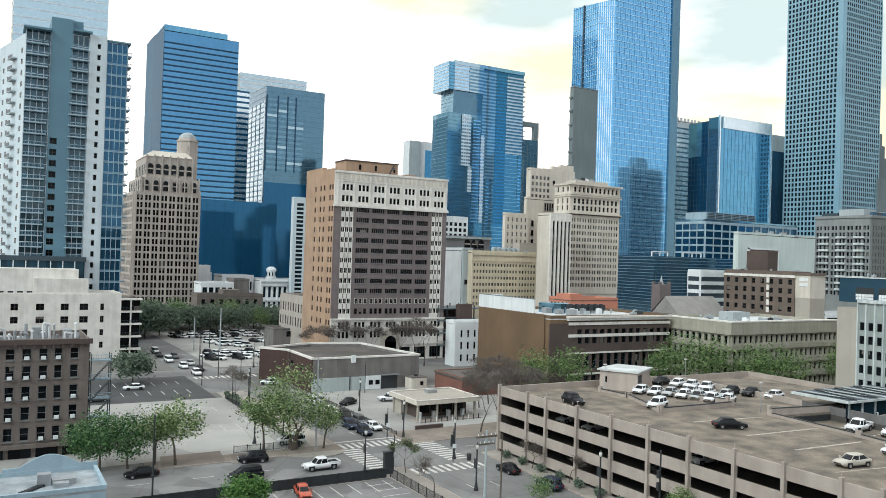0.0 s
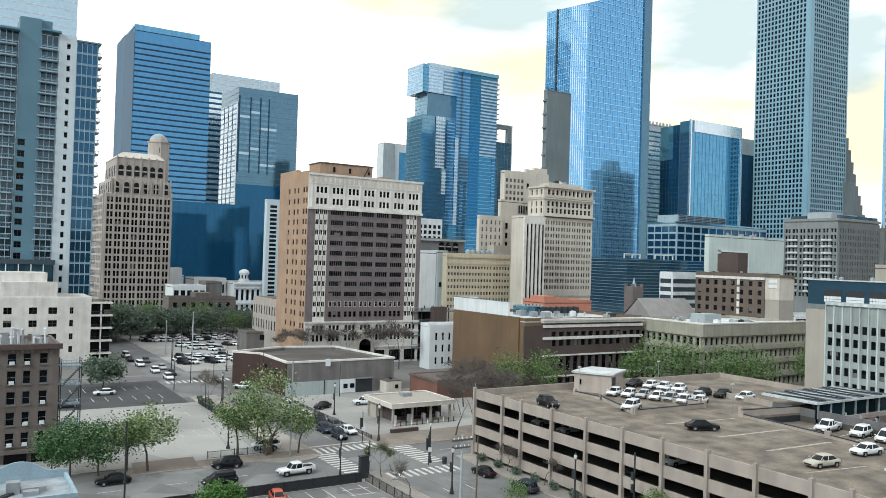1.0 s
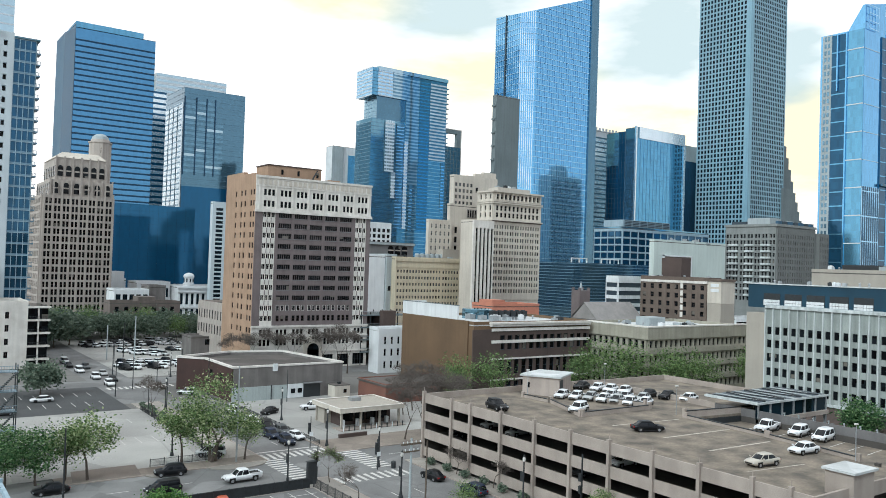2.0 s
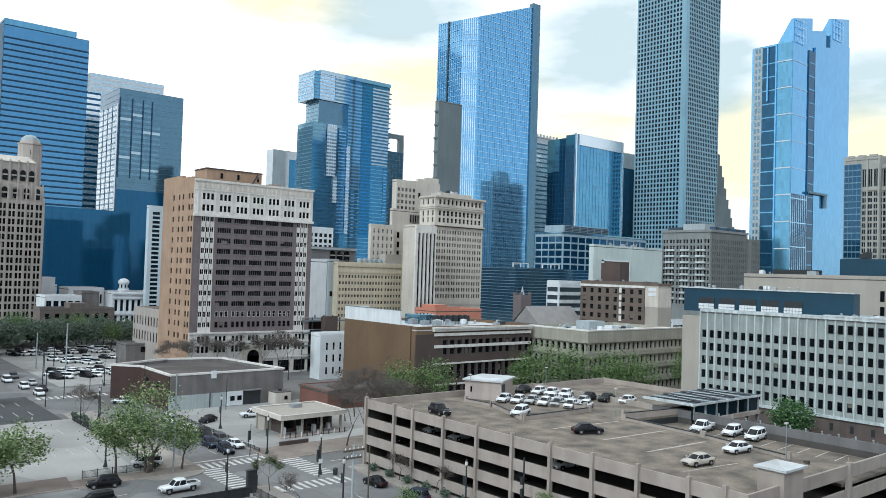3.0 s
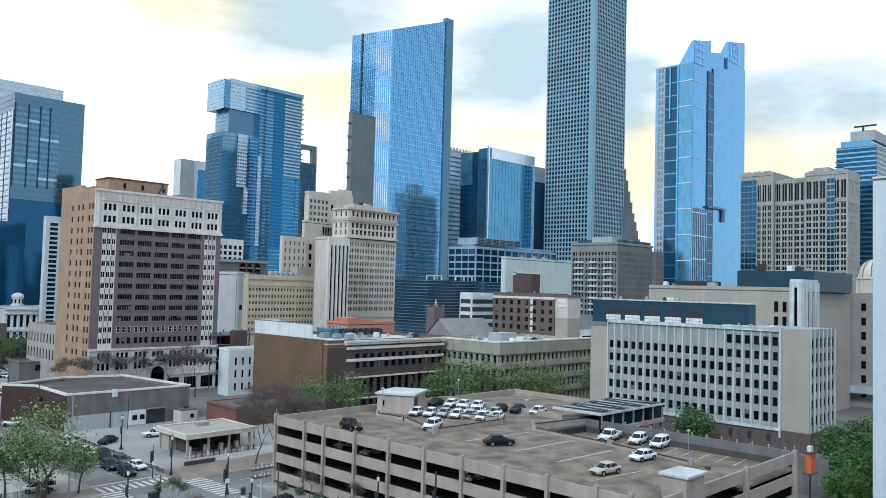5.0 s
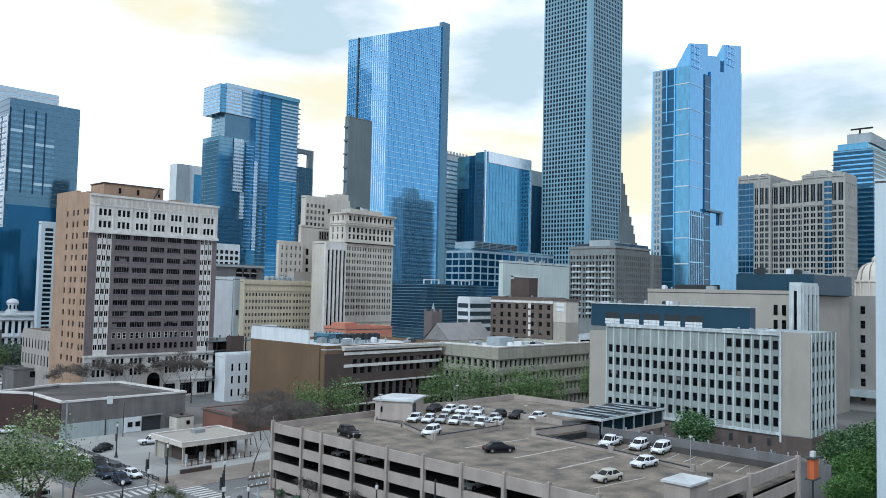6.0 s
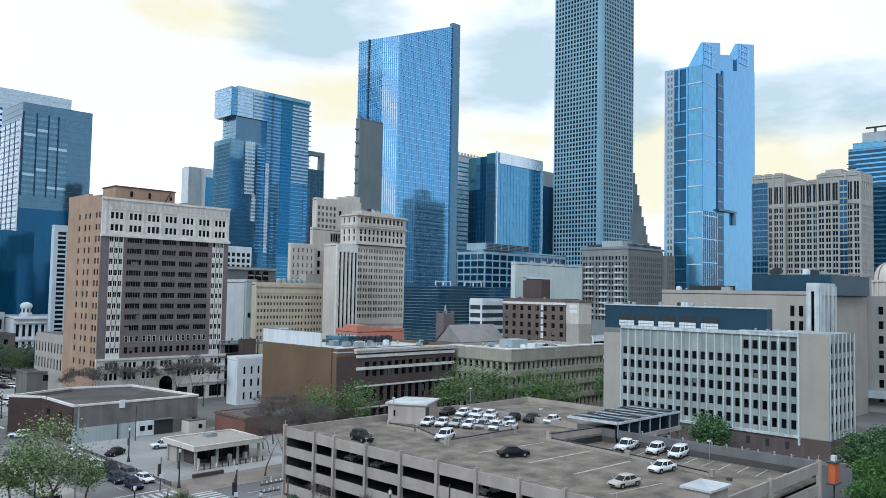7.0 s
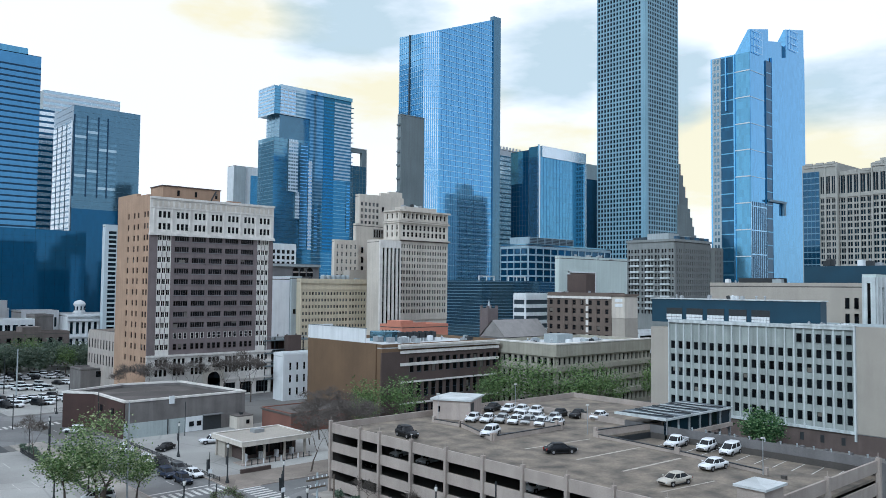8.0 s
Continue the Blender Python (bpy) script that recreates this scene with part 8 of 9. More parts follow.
            c.box(sx * 0.9 - 0.06, -2.88, 1.08, sx * 0.9 + 0.06, -1.0, 1.24)
            part("bed_side", c, colour[0], t)
        c = Shape()
        c.box(-0.85, -2.92, 0.9, 0.85, -2.82, 1.24)
        part("tailgate", c, colour[0], t)
    for y in axles:
        for sx in (-1, 1):
            w = body[3][3]
            c = Shape()
            c.tube((sx * (w - 0.2), y, r), (sx * (w + 0.02), y, r), r, r, 12)
            wheel = part("wheel", c, TYRE, t)
            if far:
                continue
            c = Shape()
            c.tube((sx * (w - 0.1), y, r), (sx * (w + 0.035), y, r), r * 0.62, r * 0.58, 10)
            part("rim", c, RIM, wheel)
    y0, y1 = body[0][0], body[-1][0]
    for sx in () if far else (-1, 1):
        c = Shape()
        c.box(sx * 0.62 - 0.14, y0 - 0.01, body[1][2] - 0.3, sx * 0.62 + 0.14, y0 + 0.14, body[1][2] - 0.1)
        part("tail_lamp", c, LAMP_R, t)
        c = Shape()
        c.box(sx * 0.58 - 0.16, y1 - 0.22, body[-2][2] - 0.22, sx * 0.58 + 0.16, y1 - 0.02, body[-2][2] - 0.08)
        part("headlamp", c, LAMP_W, t)
        c = Shape()
        c.box(sx * (body[3][3] + 0.08) - 0.1, foot[1][0] - 0.35, 0.95, sx * (body[3][3] + 0.08) + 0.1, foot[1][0] - 0.2, 1.1)
        part("mirror", c, colour[0], t)
    return t


COLOURS = {
    "white": (P_WHITE, "white parked vehicle with dark tinted windows"), "silver": (P_SILVER, "silver parked vehicle with dark windows"),
    "black": (P_BLACK, "glossy black parked vehicle with dark windows"), "navy": (P_NAVY, "dark navy vehicle waiting at the junction"),
    "red": (P_RED, "orange-red coupe in a painted parking bay"), "grey": (P_GREY, "dark grey parked vehicle with dark windows"),
    "beige": (P_BEIGE, "champagne-coloured saloon on the roof deck"),
}


def put_car(form, colour, x, y, z, heading, far=False):
    """heading: degrees from +y, counter-clockwise."""
    m = pose(x, y, z, 0, 0, heading)
    key = (form, colour, far)
    if key in CARS:
        return copy_thing(CARS[key], m)
    t = car_model(form, COLOURS[colour], far)
    CARS[key] = t
    t.matrix_basis = m
    return t


# on the roof deck
for row in (("suv", "black", 82.8, 99.6, 172), ("suv", "white", 93.6, 91.9, 110), ("sedan", "white", 101.4, 103.6, 114), ("sedan", "white", 102.8, 101.4, 114), ("sedan", "silver", 104.6, 99.7, 114),
            ("sedan", "white", 105.4, 97.3, 114), ("sedan", "silver", 106.8, 95.5, 114), ("sedan", "white", 107.4, 93.0, 114), ("sedan", "white", 109.2, 91.2, 114), ("sedan", "white", 109.8, 99.6, 114),
            ("sedan", "white", 111.2, 97.4, 114), ("sedan", "silver", 112.6, 94.6, 114),
            ("sedan", "white", 114.0, 106.9, 112), ("sedan", "white", 115.2, 104.7, 112), ("sedan", "white", 116.4, 102.2, 112), ("sedan", "black", 112.4, 109.6, 108),
            ("sedan", "black", 117.0, 97.0, 104), ("sedan", "black", 119.0, 94.4, 104), ("sedan", "white", 120.6, 90.8, 100), ("sedan", "black", 92.0, 76.4, -118), ("sedan", "beige", 88.6, 55.9, 82),
            ("sedan", "white", 99.8, 57.0, 84), ):
    put_car(row[0], row[1], row[2], row[3], GZ + 0.01, row[4])
for row in (("pickup", "white", 114.9, 71.7, 98), ("suv", "white", 116.2, 67.2, 98), ("van", "white", 116.4, 63.4, 97)):
    put_car(row[0], row[1], row[2], row[3], GZ - 1.29, row[4])
# inside the garage
for x_, y_, lv, col in ((82.5, 93.6, 1, "silver"), (82.5, 72.4, 1, "white"), (83.0, 108.0, 2, "black"), (82.6, 100.0, 1, "silver"), (83.0, 79.6, 2, "grey"), (82.6, 64.0, 3, "white")):
    put_car("sedan", col, x_, y_, GZ - LEVEL * lv + 0.01, 90)
# on the streets and lots
for row in (("pickup", "white", 45.6, 114.0, 0.02, 92), ("sedan", "red", 38.4, 102.2, 0.1, 172), ("suv", "black", 37.4, 122.0, 0.02, 80), ("sedan", "black", 20.6, 120.2, 0.02, 92),
            ("van", "black", 33.8, 113.4, 0.02, 92), ("van", "white", 46.6, 130.4, 0.16, 70), ("suv", "navy", 61.6, 133.2, 0.02, 178), ("suv", "grey", 64.4, 141.4, 0.02, 180), ("sedan", "white", 64.9, 136.4, 0.02, 184),
            ("van", "black", 63.4, 146.4, 0.02, 180), ("suv", "white", 62.6, 151.6, 0.02, 180), ("suv", "navy", 61.2, 139.0, 0.02, 180), ("suv", "white", 63.4, 164.0, 0.02, 180), ("sedan", "black", 70.0, 160.4, 0.14, 120),
            ("pickup", "white", 80.6, 161.0, 0.14, 80), ("sedan", "black", 71.4, 101.0, 0.02, 2), ("suv", "navy", 72.0, 91.4, 0.02, 2), ("sedan", "white", 31.0, 194.6, 0.1, 90), ("sedan", "grey", 21.8, 182.0, 0.1, 90), ("suv", "black", 18.6, 203.0, 0.1, 85),
            ("suv", "white", 62.4, 192.0, 0.02, 60), ("suv", "white", 49.4, 213.0, 0.03, 180), ("sedan", "black", 51.8, 220.0, 0.03, 180), ("suv", "white", 48.8, 226.0, 0.03, 180), ("sedan", "silver", 52.0, 232.0, 0.03, 180),
            ("van", "white", 47.6, 240.0, 0.03, 180), ("suv", "grey", 50.6, 247.0, 0.03, 180), ("van", "white", 47.6, 262.0, 0.03, 180), ("sedan", "black", 47.0, 252.0, 0.03, 180)):
    put_car(*row, row[3] > 190)
# the far lot
rnd = random.Random(11)
for ya, xa, xb, turn, fill in ((240.5, 60, 84, 180, 0.7), (247.0, 60, 80, 0, 0.95), (252.5, 62, 84, 180, 0.8), (271.0, 66, 84, 180, 0.35), (276.5, 72, 92, 0, 0.3), (284.5, 70, 92, 180, 0.75), (303.5, 62, 104, 0, 0.55), (308.5, 62, 104, 180, 0.45), (315.0, 60, 104, 0, 0.6)):
    for i in range(int((xb - xa) / 2.7)):
        if rnd.random() < fill:
            put_car(rnd.choice(("sedan", "suv", "sedan", "van")), rnd.choice(("white", "white", "silver", "black", "white", "white")), xa + 2.7 * i + rnd.uniform(-0.2, 0.2),
                    ya + rnd.uniform(-0.3, 0.3), 0.05, turn + 24 + rnd.uniform(-3, 3), True)


# ---- trees ----
def leaf_material(name, c1, c2, c3):
    m = bpy.data.materials.new(name)
    m.use_nodes = True
    n, l = m.node_tree.nodes, m.node_tree.links
    bsdf = n["Principled BSDF"]
    geo = n.new("ShaderNodeNewGeometry")
    ramp = n.new("ShaderNodeValToRGB")
    ramp.color_ramp.elements[0].color, ramp.color_ramp.elements[1].color = (*c1, 1), (*c3, 1)
    mid = ramp.color_ramp.elements.new(0.5)
    mid.color = (*c2, 1)
    l.new(geo.outputs["Random Per Island"], ramp.inputs["Fac"])
    l.new(ramp.outputs["Color"], bsdf.inputs["Base Color"])
    bsdf.inputs["Roughness"].default_value = 0.6
    tr = n.new("ShaderNodeBsdfTranslucent")
    l.new(ramp.outputs["Color"], tr.inputs["Color"])
    mx = n.new("ShaderNodeMixShader")
    mx.inputs[0].default_value = 0.3
    l.new(bsdf.outputs[0], mx.inputs[1])
    l.new(tr.outputs[0], mx.inputs[2])
    l.new(mx.outputs[0], n["Material Output"].inputs["Surface"])
    return m


BARK = material("grey_brown_bark", (0.13, 0.105, 0.085), (0.08, 0.065, 0.055), scale=2.0, bump=0.6)
TWIG = material("brown_bare_twigs", (0.135, 0.115, 0.10), (0.095, 0.082, 0.072), scale=2.0)
LEAF_SPRING = leaf_material("pale_spring_leaves", (0.032, 0.07, 0.02), (0.16, 0.25, 0.08), (0.46, 0.51, 0.27))
LEAF_LUSH = leaf_material("lush_green_leaves", (0.02, 0.065, 0.02), (0.06, 0.145, 0.045), (0.24, 0.35, 0.15))
LEAF_DARK = leaf_material("dark_oak_leaves", (0.06, 0.095, 0.065), (0.135, 0.185, 0.13), (0.24, 0.29, 0.21))
LEAF_OLIVE = leaf_material("olive_spring_leaves", (0.03, 0.06, 0.02), (0.14, 0.225, 0.07), (0.27, 0.36, 0.14))
LEAF_BUSH = leaf_material("bright_bush_leaves", (0.03, 0.09, 0.015), (0.08, 0.185, 0.035), (0.19, 0.30, 0.08))


def tree_model(label, h, r, leaf, seed, clumps=90, per=16, size=0.30, clear=0.28, trunks=1, name="tree", bark=None):
    """A tapered trunk with forking limbs, and a crown of small leaves in loose clumps with gaps."""
    rr = random.Random(seed)
    t = thing(name, label, "tree", (0, 0, 0), "street trees")
    s = Shape()
    tips = []

    def limb(p, d, length, rad, depth):
        q = p
        for _ in range(3):
            d = (d + Vector((rr.uniform(-1, 1), rr.uniform(-1, 1), rr.uniform(-0.3, 0.5))) * 0.18).normalized()
            e = q + d * length / 3
            s.tube(q, e, rad, rad * 0.8, 6 if rad > 0.05 else 4)
            q, rad = e, rad * 0.8
        tips.append(q)
        if depth > 0:
            for _ in range(3):
                nd = (d * 0.7 + Vector((rr.uniform(-1, 1), rr.uniform(-1, 1), rr.uniform(-0.15, 0.8)))).normalized()
                limb(q, nd, length * rr.uniform(0.55, 0.8), rad * 0.65, depth - 1)

    for i in range(trunks):
        a = 2 * math.pi * i / max(1, trunks)
        off = Vector((math.cos(a), math.sin(a), 0)) * (0.5 if trunks > 1 else 0)
        limb(off, Vector((off.x * 0.4, off.y * 0.4, 1)).normalized(), h * (clear + 0.12), 0.02 * h + 0.03, 2)
    part("trunk", s, bark or BARK, t)
    c = Shape()
    cz = h * (1 + clear) / 2
    hz = h * (1 - clear) / 2
    for k in range(clumps):
        while True:
            v = Vector((rr.uniform(-1, 1), rr.uniform(-1, 1), rr.uniform(-1, 1)))
            if 0.25 < v.length < 1:
                break
        wob = 0.85 + 0.3 * noise.noise(v * 1.7 + Vector((seed, 0, 0)))
        p = Vector((v.x * r * wob, v.y * r * wob, cz + v.z * hz * wob))
        if k % 4 == 0 and tips:
            p = p.lerp(rr.choice(tips), 0.6)
        cs = rr.uniform(0.10, 0.2) * r
        for _ in range(per):
            o = p + Vector((rr.gauss(0, cs), rr.gauss(0, cs), rr.gauss(0, cs * 0.7)))
            u = Vector((rr.uniform(-1, 1), rr.uniform(-1, 1), rr.uniform(-0.6, 0.6))).normalized()
            w = u.cross(Vector((rr.uniform(-1, 1), rr.uniform(-1, 1), rr.uniform(-1, 1)))).normalized()
            ls = size * rr.uniform(0.6, 1.3)
            c.face([o - u * ls, o + w * ls * 0.55, o + u * ls, o - w * ls * 0.55])
    if clumps:
        part("crown", c, leaf, t)
    return t


def bare_tree_model(label, h, r, seed, leafy=0, mat=None, depth=4, dense=2):
    rr = random.Random(seed)
    t = thing("bare_tree", label, "tree", (0, 0, 0), "street trees")
    s, tw = Shape(), Shape()
    ends = []

    def limb(p, d, length, rad, depth):
        q = p
        for _ in range(2):
            d = (d + Vector((rr.uniform(-1, 1), rr.uniform(-1, 1), rr.uniform(-0.2, 0.4))) * 0.22).normalized()
            e = q + d * length / 2
            (s if rad > 0.03 else tw).tube(q, e, rad, rad * 0.75, 5 if rad > 0.03 else 3)
            q, rad = e, max(0.026, rad * 0.75)
        if depth > 0:
            for _ in range(4 if depth < 3 else 3):
                nd = (d * 0.6 + Vector((rr.uniform(-1, 1) * r / h * 2, rr.uniform(-1, 1) * r / h * 2, rr.uniform(-0.1, 0.7)))).normalized()
                limb(q, nd, length * rr.uniform(0.55, 0.78), rad * 0.62, depth - 1)
        else:
            ends.append(q)
            for _ in range(dense):
                nd = (d * 0.5 + Vector((rr.uniform(-1, 1), rr.uniform(-1, 1), rr.uniform(-0.4, 0.8)))).normalized()
                tw.tube(q, q + nd * rr.uniform(0.5, 1.1), 0.017, 0.01, 3)

    limb(Vector((0, 0, 0)), Vector((0, 0, 1)), h * 0.34, 0.014 * h + 0.02, depth)
    part("trunk", s, BARK, t)
    tagged(part("twig_crown", tw, mat or TWIG, t), kind="stuff")
    if leafy:
        c = Shape()
        for q in ends:
            for _ in range(leafy):
                o = q + Vector((rr.gauss(0, 0.3), rr.gauss(0, 0.3), rr.gauss(0, 0.25)))
                u = Vector((rr.uniform(-1, 1), rr.uniform(-1, 1), rr.uniform(-0.6, 0.6))).normalized()
                w = u.cross(Vector((0.3, 0.5, 1))).normalized()
                c.face([o - u * 0.14, o + w * 0.09, o + u * 0.14, o - w * 0.09])
        tagged(part("bud_crown", c, LEAF_SPRING, t), kind="stuff")
    return t


TREES = {}


def put_tree(key, x, y, z, turn, scale, build):
    m = pose(x, y, z, 0, 0, turn)
    if key in TREES:
        ob = copy_thing(TREES[key], m)
    else:
        ob = build()
        TREES[key] = ob
        ob.matrix_basis = m
    ob.scale = (scale, scale, scale)
    return ob


def spring():
    return tree_model("street tree with thin pale spring leaves", 10.5, 4.4, LEAF_SPRING, 3, clumps=130, per=24, size=0.215)


def spring_big():
    return tree_model("large many-stemmed tree with pale spring leaves", 14.8, 6.4, LEAF_SPRING, 8, clumps=185, per=25, size=0.225, clear=0.12, trunks=3)


def green():
    return tree_model("broad tree in fresh green leaf", 13.0, 5.4, LEAF_OLIVE, 5, clumps=105, per=20, size=0.25, clear=0.16)


def leafy():
    return tree_model("street tree in fuller bright green leaf", 10.5, 5.0, LEAF_LUSH, 14, clumps=150, per=26, size=0.225, clear=0.14)


def dark():
    return tree_model("dark evergreen oak in the distance", 10.0, 6.5, LEAF_DARK, 6, clumps=130, per=18, size=0.5, clear=0.15)


def bush():
    return tree_model("dense bright green leafy tree", 8.5, 5.2, LEAF_BUSH, 9, clumps=220, per=24, size=0.3, clear=0.05, name="bushy_tree")


def yard():
    return tree_model("dense dark green rounded yard tree", 8.5, 5.0, LEAF_LUSH, 31, clumps=200, per=22, size=0.3, clear=0.06, name="bushy_tree")


def shrub():
    return tree_model("small round clipped dark shrub", 1.3, 0.9, LEAF_DARK, 12, clumps=40, per=14, size=0.16, clear=0.0, name="shrub")


def bare_big():
    return bare_tree_model("leafless tree with dense brown twigs", 12.0, 7.0, 4, 0, depth=5, dense=4)


def bare_small():
    return bare_tree_model("small leafless street tree", 5.6, 2.4, 7)


def bare_bud():
    return bare_tree_model("small street tree in yellow-green bud", 5.8, 2.2, 21, 5)


for x, y, turn, sc in ((26.2, 124.6, 20, 0.98), (23.4, 126.0, 130, 0.85)):
    put_tree("spring", x, y, 0.16, turn, sc, spring)
for x, y, turn, sc in ((15.6, 125.9, 250, 0.88), (19.4, 125.0, 60, 0.84), (13.6, 129.0, 100, 0.7)):
    put_tree("leafy", x, y, 0.16, turn, sc, leafy)
put_tree("spring_big", 45.6, 126.8, 0.16, 0, 1.0, spring_big)
put_tree("spring", 41.2, 128.6, 0.16, 75, 1.0, spring)
put_tree("spring", 50.6, 125.6, 0.16, 190, 0.8, spring)
put_tree("bush", 29.2, 97.8, 0.1, 0, 0.62, bush)
for x, y, z, turn, sc in ((116.6, 155.0, 0.0, 40, 1.0), (123.6, 151.0, 0.0, 120, 1.05), (152.0, 148.0, 0.0, 10, 1.02), (157.0, 146.0, 0.0, 80, 1.3), (163.5, 141.0, 0.0, 10, 1.26), (169.5, 134.0, 0.0, 170, 1.16), (176.0, 134.0, 0.0, 240, 1.12), (183.0, 133.0, 0.0, 100, 1.0), (202.0, 131.0, 0.0, 300, 1.05), (208.0, 132.0, 0, 30, 1.15), (64.8, 84.2, 0.0, 200, 0.4), (112.0, 150.0, 0.0, 45, 0.72)):
    put_tree("green", x, y, z, turn, sc, green)
put_tree("spring", 76.2, 70.0, 0.16, 200, 0.52, spring)
put_tree("yard", 168.5, 83.5, 0.0, 0, 0.98, yard)
for x, y, turn, sc in ((169.0, 53.0, 40, 0.95), (174.0, 48.5, 160, 1.2), (164.0, 47.0, 260, 1.0)):
    put_tree("yard", x, y, 0.0, turn, sc, yard)
for x, y, turn, sc in ((136.0, 41.5, 40, 0.8), (147.0, 43.0, 100, 1.0), (143.0, 34.0, 10, 0.9), (153.0, 39.0, 60, 1.05), (160.0, 40.0, 200, 1.15), (166.0, 36.0, 310, 1.15)):
    put_tree("bush", x, y, 0.0, turn, sc, bush)
for x, y, sc in ((52.0, 306.0, 1.35), (58.0, 312.0, 1.3), (46.0, 310.0, 1.2)):
    put_tree("dark", x, y, 0.0, 17 * x, sc, dark)
put_tree("dark", 31.9, 203.0, 0.1, 0, 0.85, dark)
for i, (x, y) in enumerate(((42, 300), (50, 318), (58, 330), (67, 338), (78, 322), (88, 318), (98, 316), (107, 320), (72, 350), (84, 356), (96, 352), (62, 362), (50, 350), (110, 338), (41, 330), (66, 330), (74, 334), (82, 332), (91, 330), (100, 332), (58, 342), (78, 344), (90, 344), (102, 346), (106, 332), (86, 338), (70, 342), (46, 338), (54, 326))):
    put_tree("green" if i % 4 == 2 else "dark", x, y, 0.0, 37 * i, 0.92 + 0.1 * (i % 3), green if i % 4 == 2 else dark)
put_tree("bare_big", 47.6, 168.0, 0.12, 0, 0.72, bare_big)
for x, y, z, turn, sc in ((82.4, 126.0, 0.14, 60, 0.95), (88.0, 127.0, 0.14, 250, 1.0), (93.0, 127.5, 0.14, 150, 0.92), (98.0, 132.0, 0.14, 20, 1.05), (100.0, 150.0, 0.14, 210, 1.0), (95.6, 147.0, 0.14, 330, 0.8), (93.6, 135.0, 0.14, 110, 0.9), (99.0, 223.5, 0.0, 30, 1.09), (113.5, 223.5, 0.0, 90, 1.09), (85.0, 224.0, 0.0, 130, 1.02), (92.0, 223.6, 0.0, 220, 1.09), (106.0, 223.6, 0.0, 300, 1.09), (116.1, 209.8, 0.0, 10, 1.28), (114.0, 214.0, 0.0, 75, 1.15), (97.0, 140.0, 0.14, 280, 1.0)):
    put_tree("bare_big", x, y, z, turn, sc, bare_big)
for x, y, turn, sc in ((55.6, 96.4, 0, 1.0), (76.0, 101.0, 70, 0.95), (76.2, 92.0, 140, 0.9)):
    put_tree("bare_small", x, y, 0.16, turn, sc, bare_small)
put_tree("bare_bud", 56.4, 106.6, 0.16, 0, 1.0, bare_bud)
for k in range(14):
    put_tree("shrub", 48.4 + 0.3 * (k % 3), 146.0 + 2.6 * k, 0.16, 50 * k, 0.8 + 0.1 * (k % 4), shrub)
for k in range(9):
    put_tree("shrub", 75.9, 108 - 4.6 * k, 0.16, 40 * k, 1.0, shrub)


# ---- lamp posts, poles, signals, fences ----
GLOBE = material("frosted_lamp_globe", (0.75, 0.74, 0.70), (0.62, 0.61, 0.58), scale=3, rough=0.3)


def lamp_post():
    t = thing("street_lamp", "black cast-iron street lamp with a globe lantern", "street lamp", (0, 0, 0), "street lamps")
    s = Shape()
    s.lathe(0, 0, [(0.34, 0), (0.34, 0.3), (0.24, 0.5), (0.18, 1.0), (0.13, 1.2), (0.10, 5.6), (0.12, 5.7), (0.12, 5.85), (0.02, 5.86)], 8)
    part("post", s, STEEL, t)
    s = Shape()
    s.lathe(0, 0, [(0.10, 5.86), (0.2, 6.0), (0.23, 6.25), (0.16, 6.5), (0.02, 6.6)], 10)
    part("lantern", s, GLOBE, t)
    s = Shape()
    s.lathe(0, 0, [(0.2, 6.5), (0.06, 6.72), (0.01, 6.9)], 8)
    part("cap", s, STEEL, t)
    s = Shape()
    s.box(-0.02, 0.08, 3.0, 0.02, 0.7, 4.4)
    part("banner", s, STEEL, t)
    return t


lamp0 = None
for x, y, z in ((41.1, 133.5, 0.12), (50.5, 108.6, 0.16), (67.8, 111.3, 0.02), (69.4, 152.9, 0.14), (61.6, 94.9, 0.02), (67.0, 128.0, 0.14), (52.0, 150.0, 0.16), (52.2, 175.0, 0.16), (75.0, 84.0, 0.16), (75.0, 60.0, 0.16), (67.2, 200.0, 0.0), (67.4, 222.0, 0.0)):
    if lamp0 is None:
        lamp0 = lamp_post()
        lamp0.location = (x, y, z)
    else:
        copy_thing(lamp0, pose(x, y, z))


def plain_pole(x, y, z, h, r, mat, label, arm=0.0, name="utility_pole", signal=False, turn=0.0):
    t = thing(name, label, name.replace("_", " "), (x, y, z))
    s = Shape()
    s.tube((x, y, z), (x, y, z + h), r, r * 0.7, 8)
    part("post", s, mat, t)
    if arm:
        c, sn = math.cos(turn), math.sin(turn)
        s = Shape()
        s.tube((x, y, z + h - 0.4), (x + arm * c, y + arm * sn, z + h), 0.06, 0.04, 6)
        part("arm", s, mat, t)
    if signal:
        for zz in (h * 0.62, h * 0.45):
            s = Shape()
            s.box(x - 0.45, y - 0.2, z + zz, x - 0.12, y + 0.2, z + zz + 1.0)
            part("signal_head", s, STEEL, t)
        s = Shape()
        s.box(x - 0.35, y - 0.35, z + 2.2, x + 0.35, y - 0.3, z + 2.9)
        part("sign_plate", s, WHITEW, t)
    return t


plain_pole(20.4, 110.6, 0.02, 10.8, 0.13, STEEL, "dark metal street light pole")
plain_pole(48.8, 124.6, 0.16, 15.6, 0.16, GALV, "tall thin grey metal pole")
plain_pole(46.0, 133.0, 0.12, 9.0, 0.12, STEEL, "tall dark metal pole")
plain_pole(61.0, 91.7, 0.02, 9.2, 0.2, PALEGREY, "pale concrete pole with crossarm")
plain_pole(62.6, 90.2, 0.02, 9.0, 0.13, WOODP, "dark wooden pole beside the street")
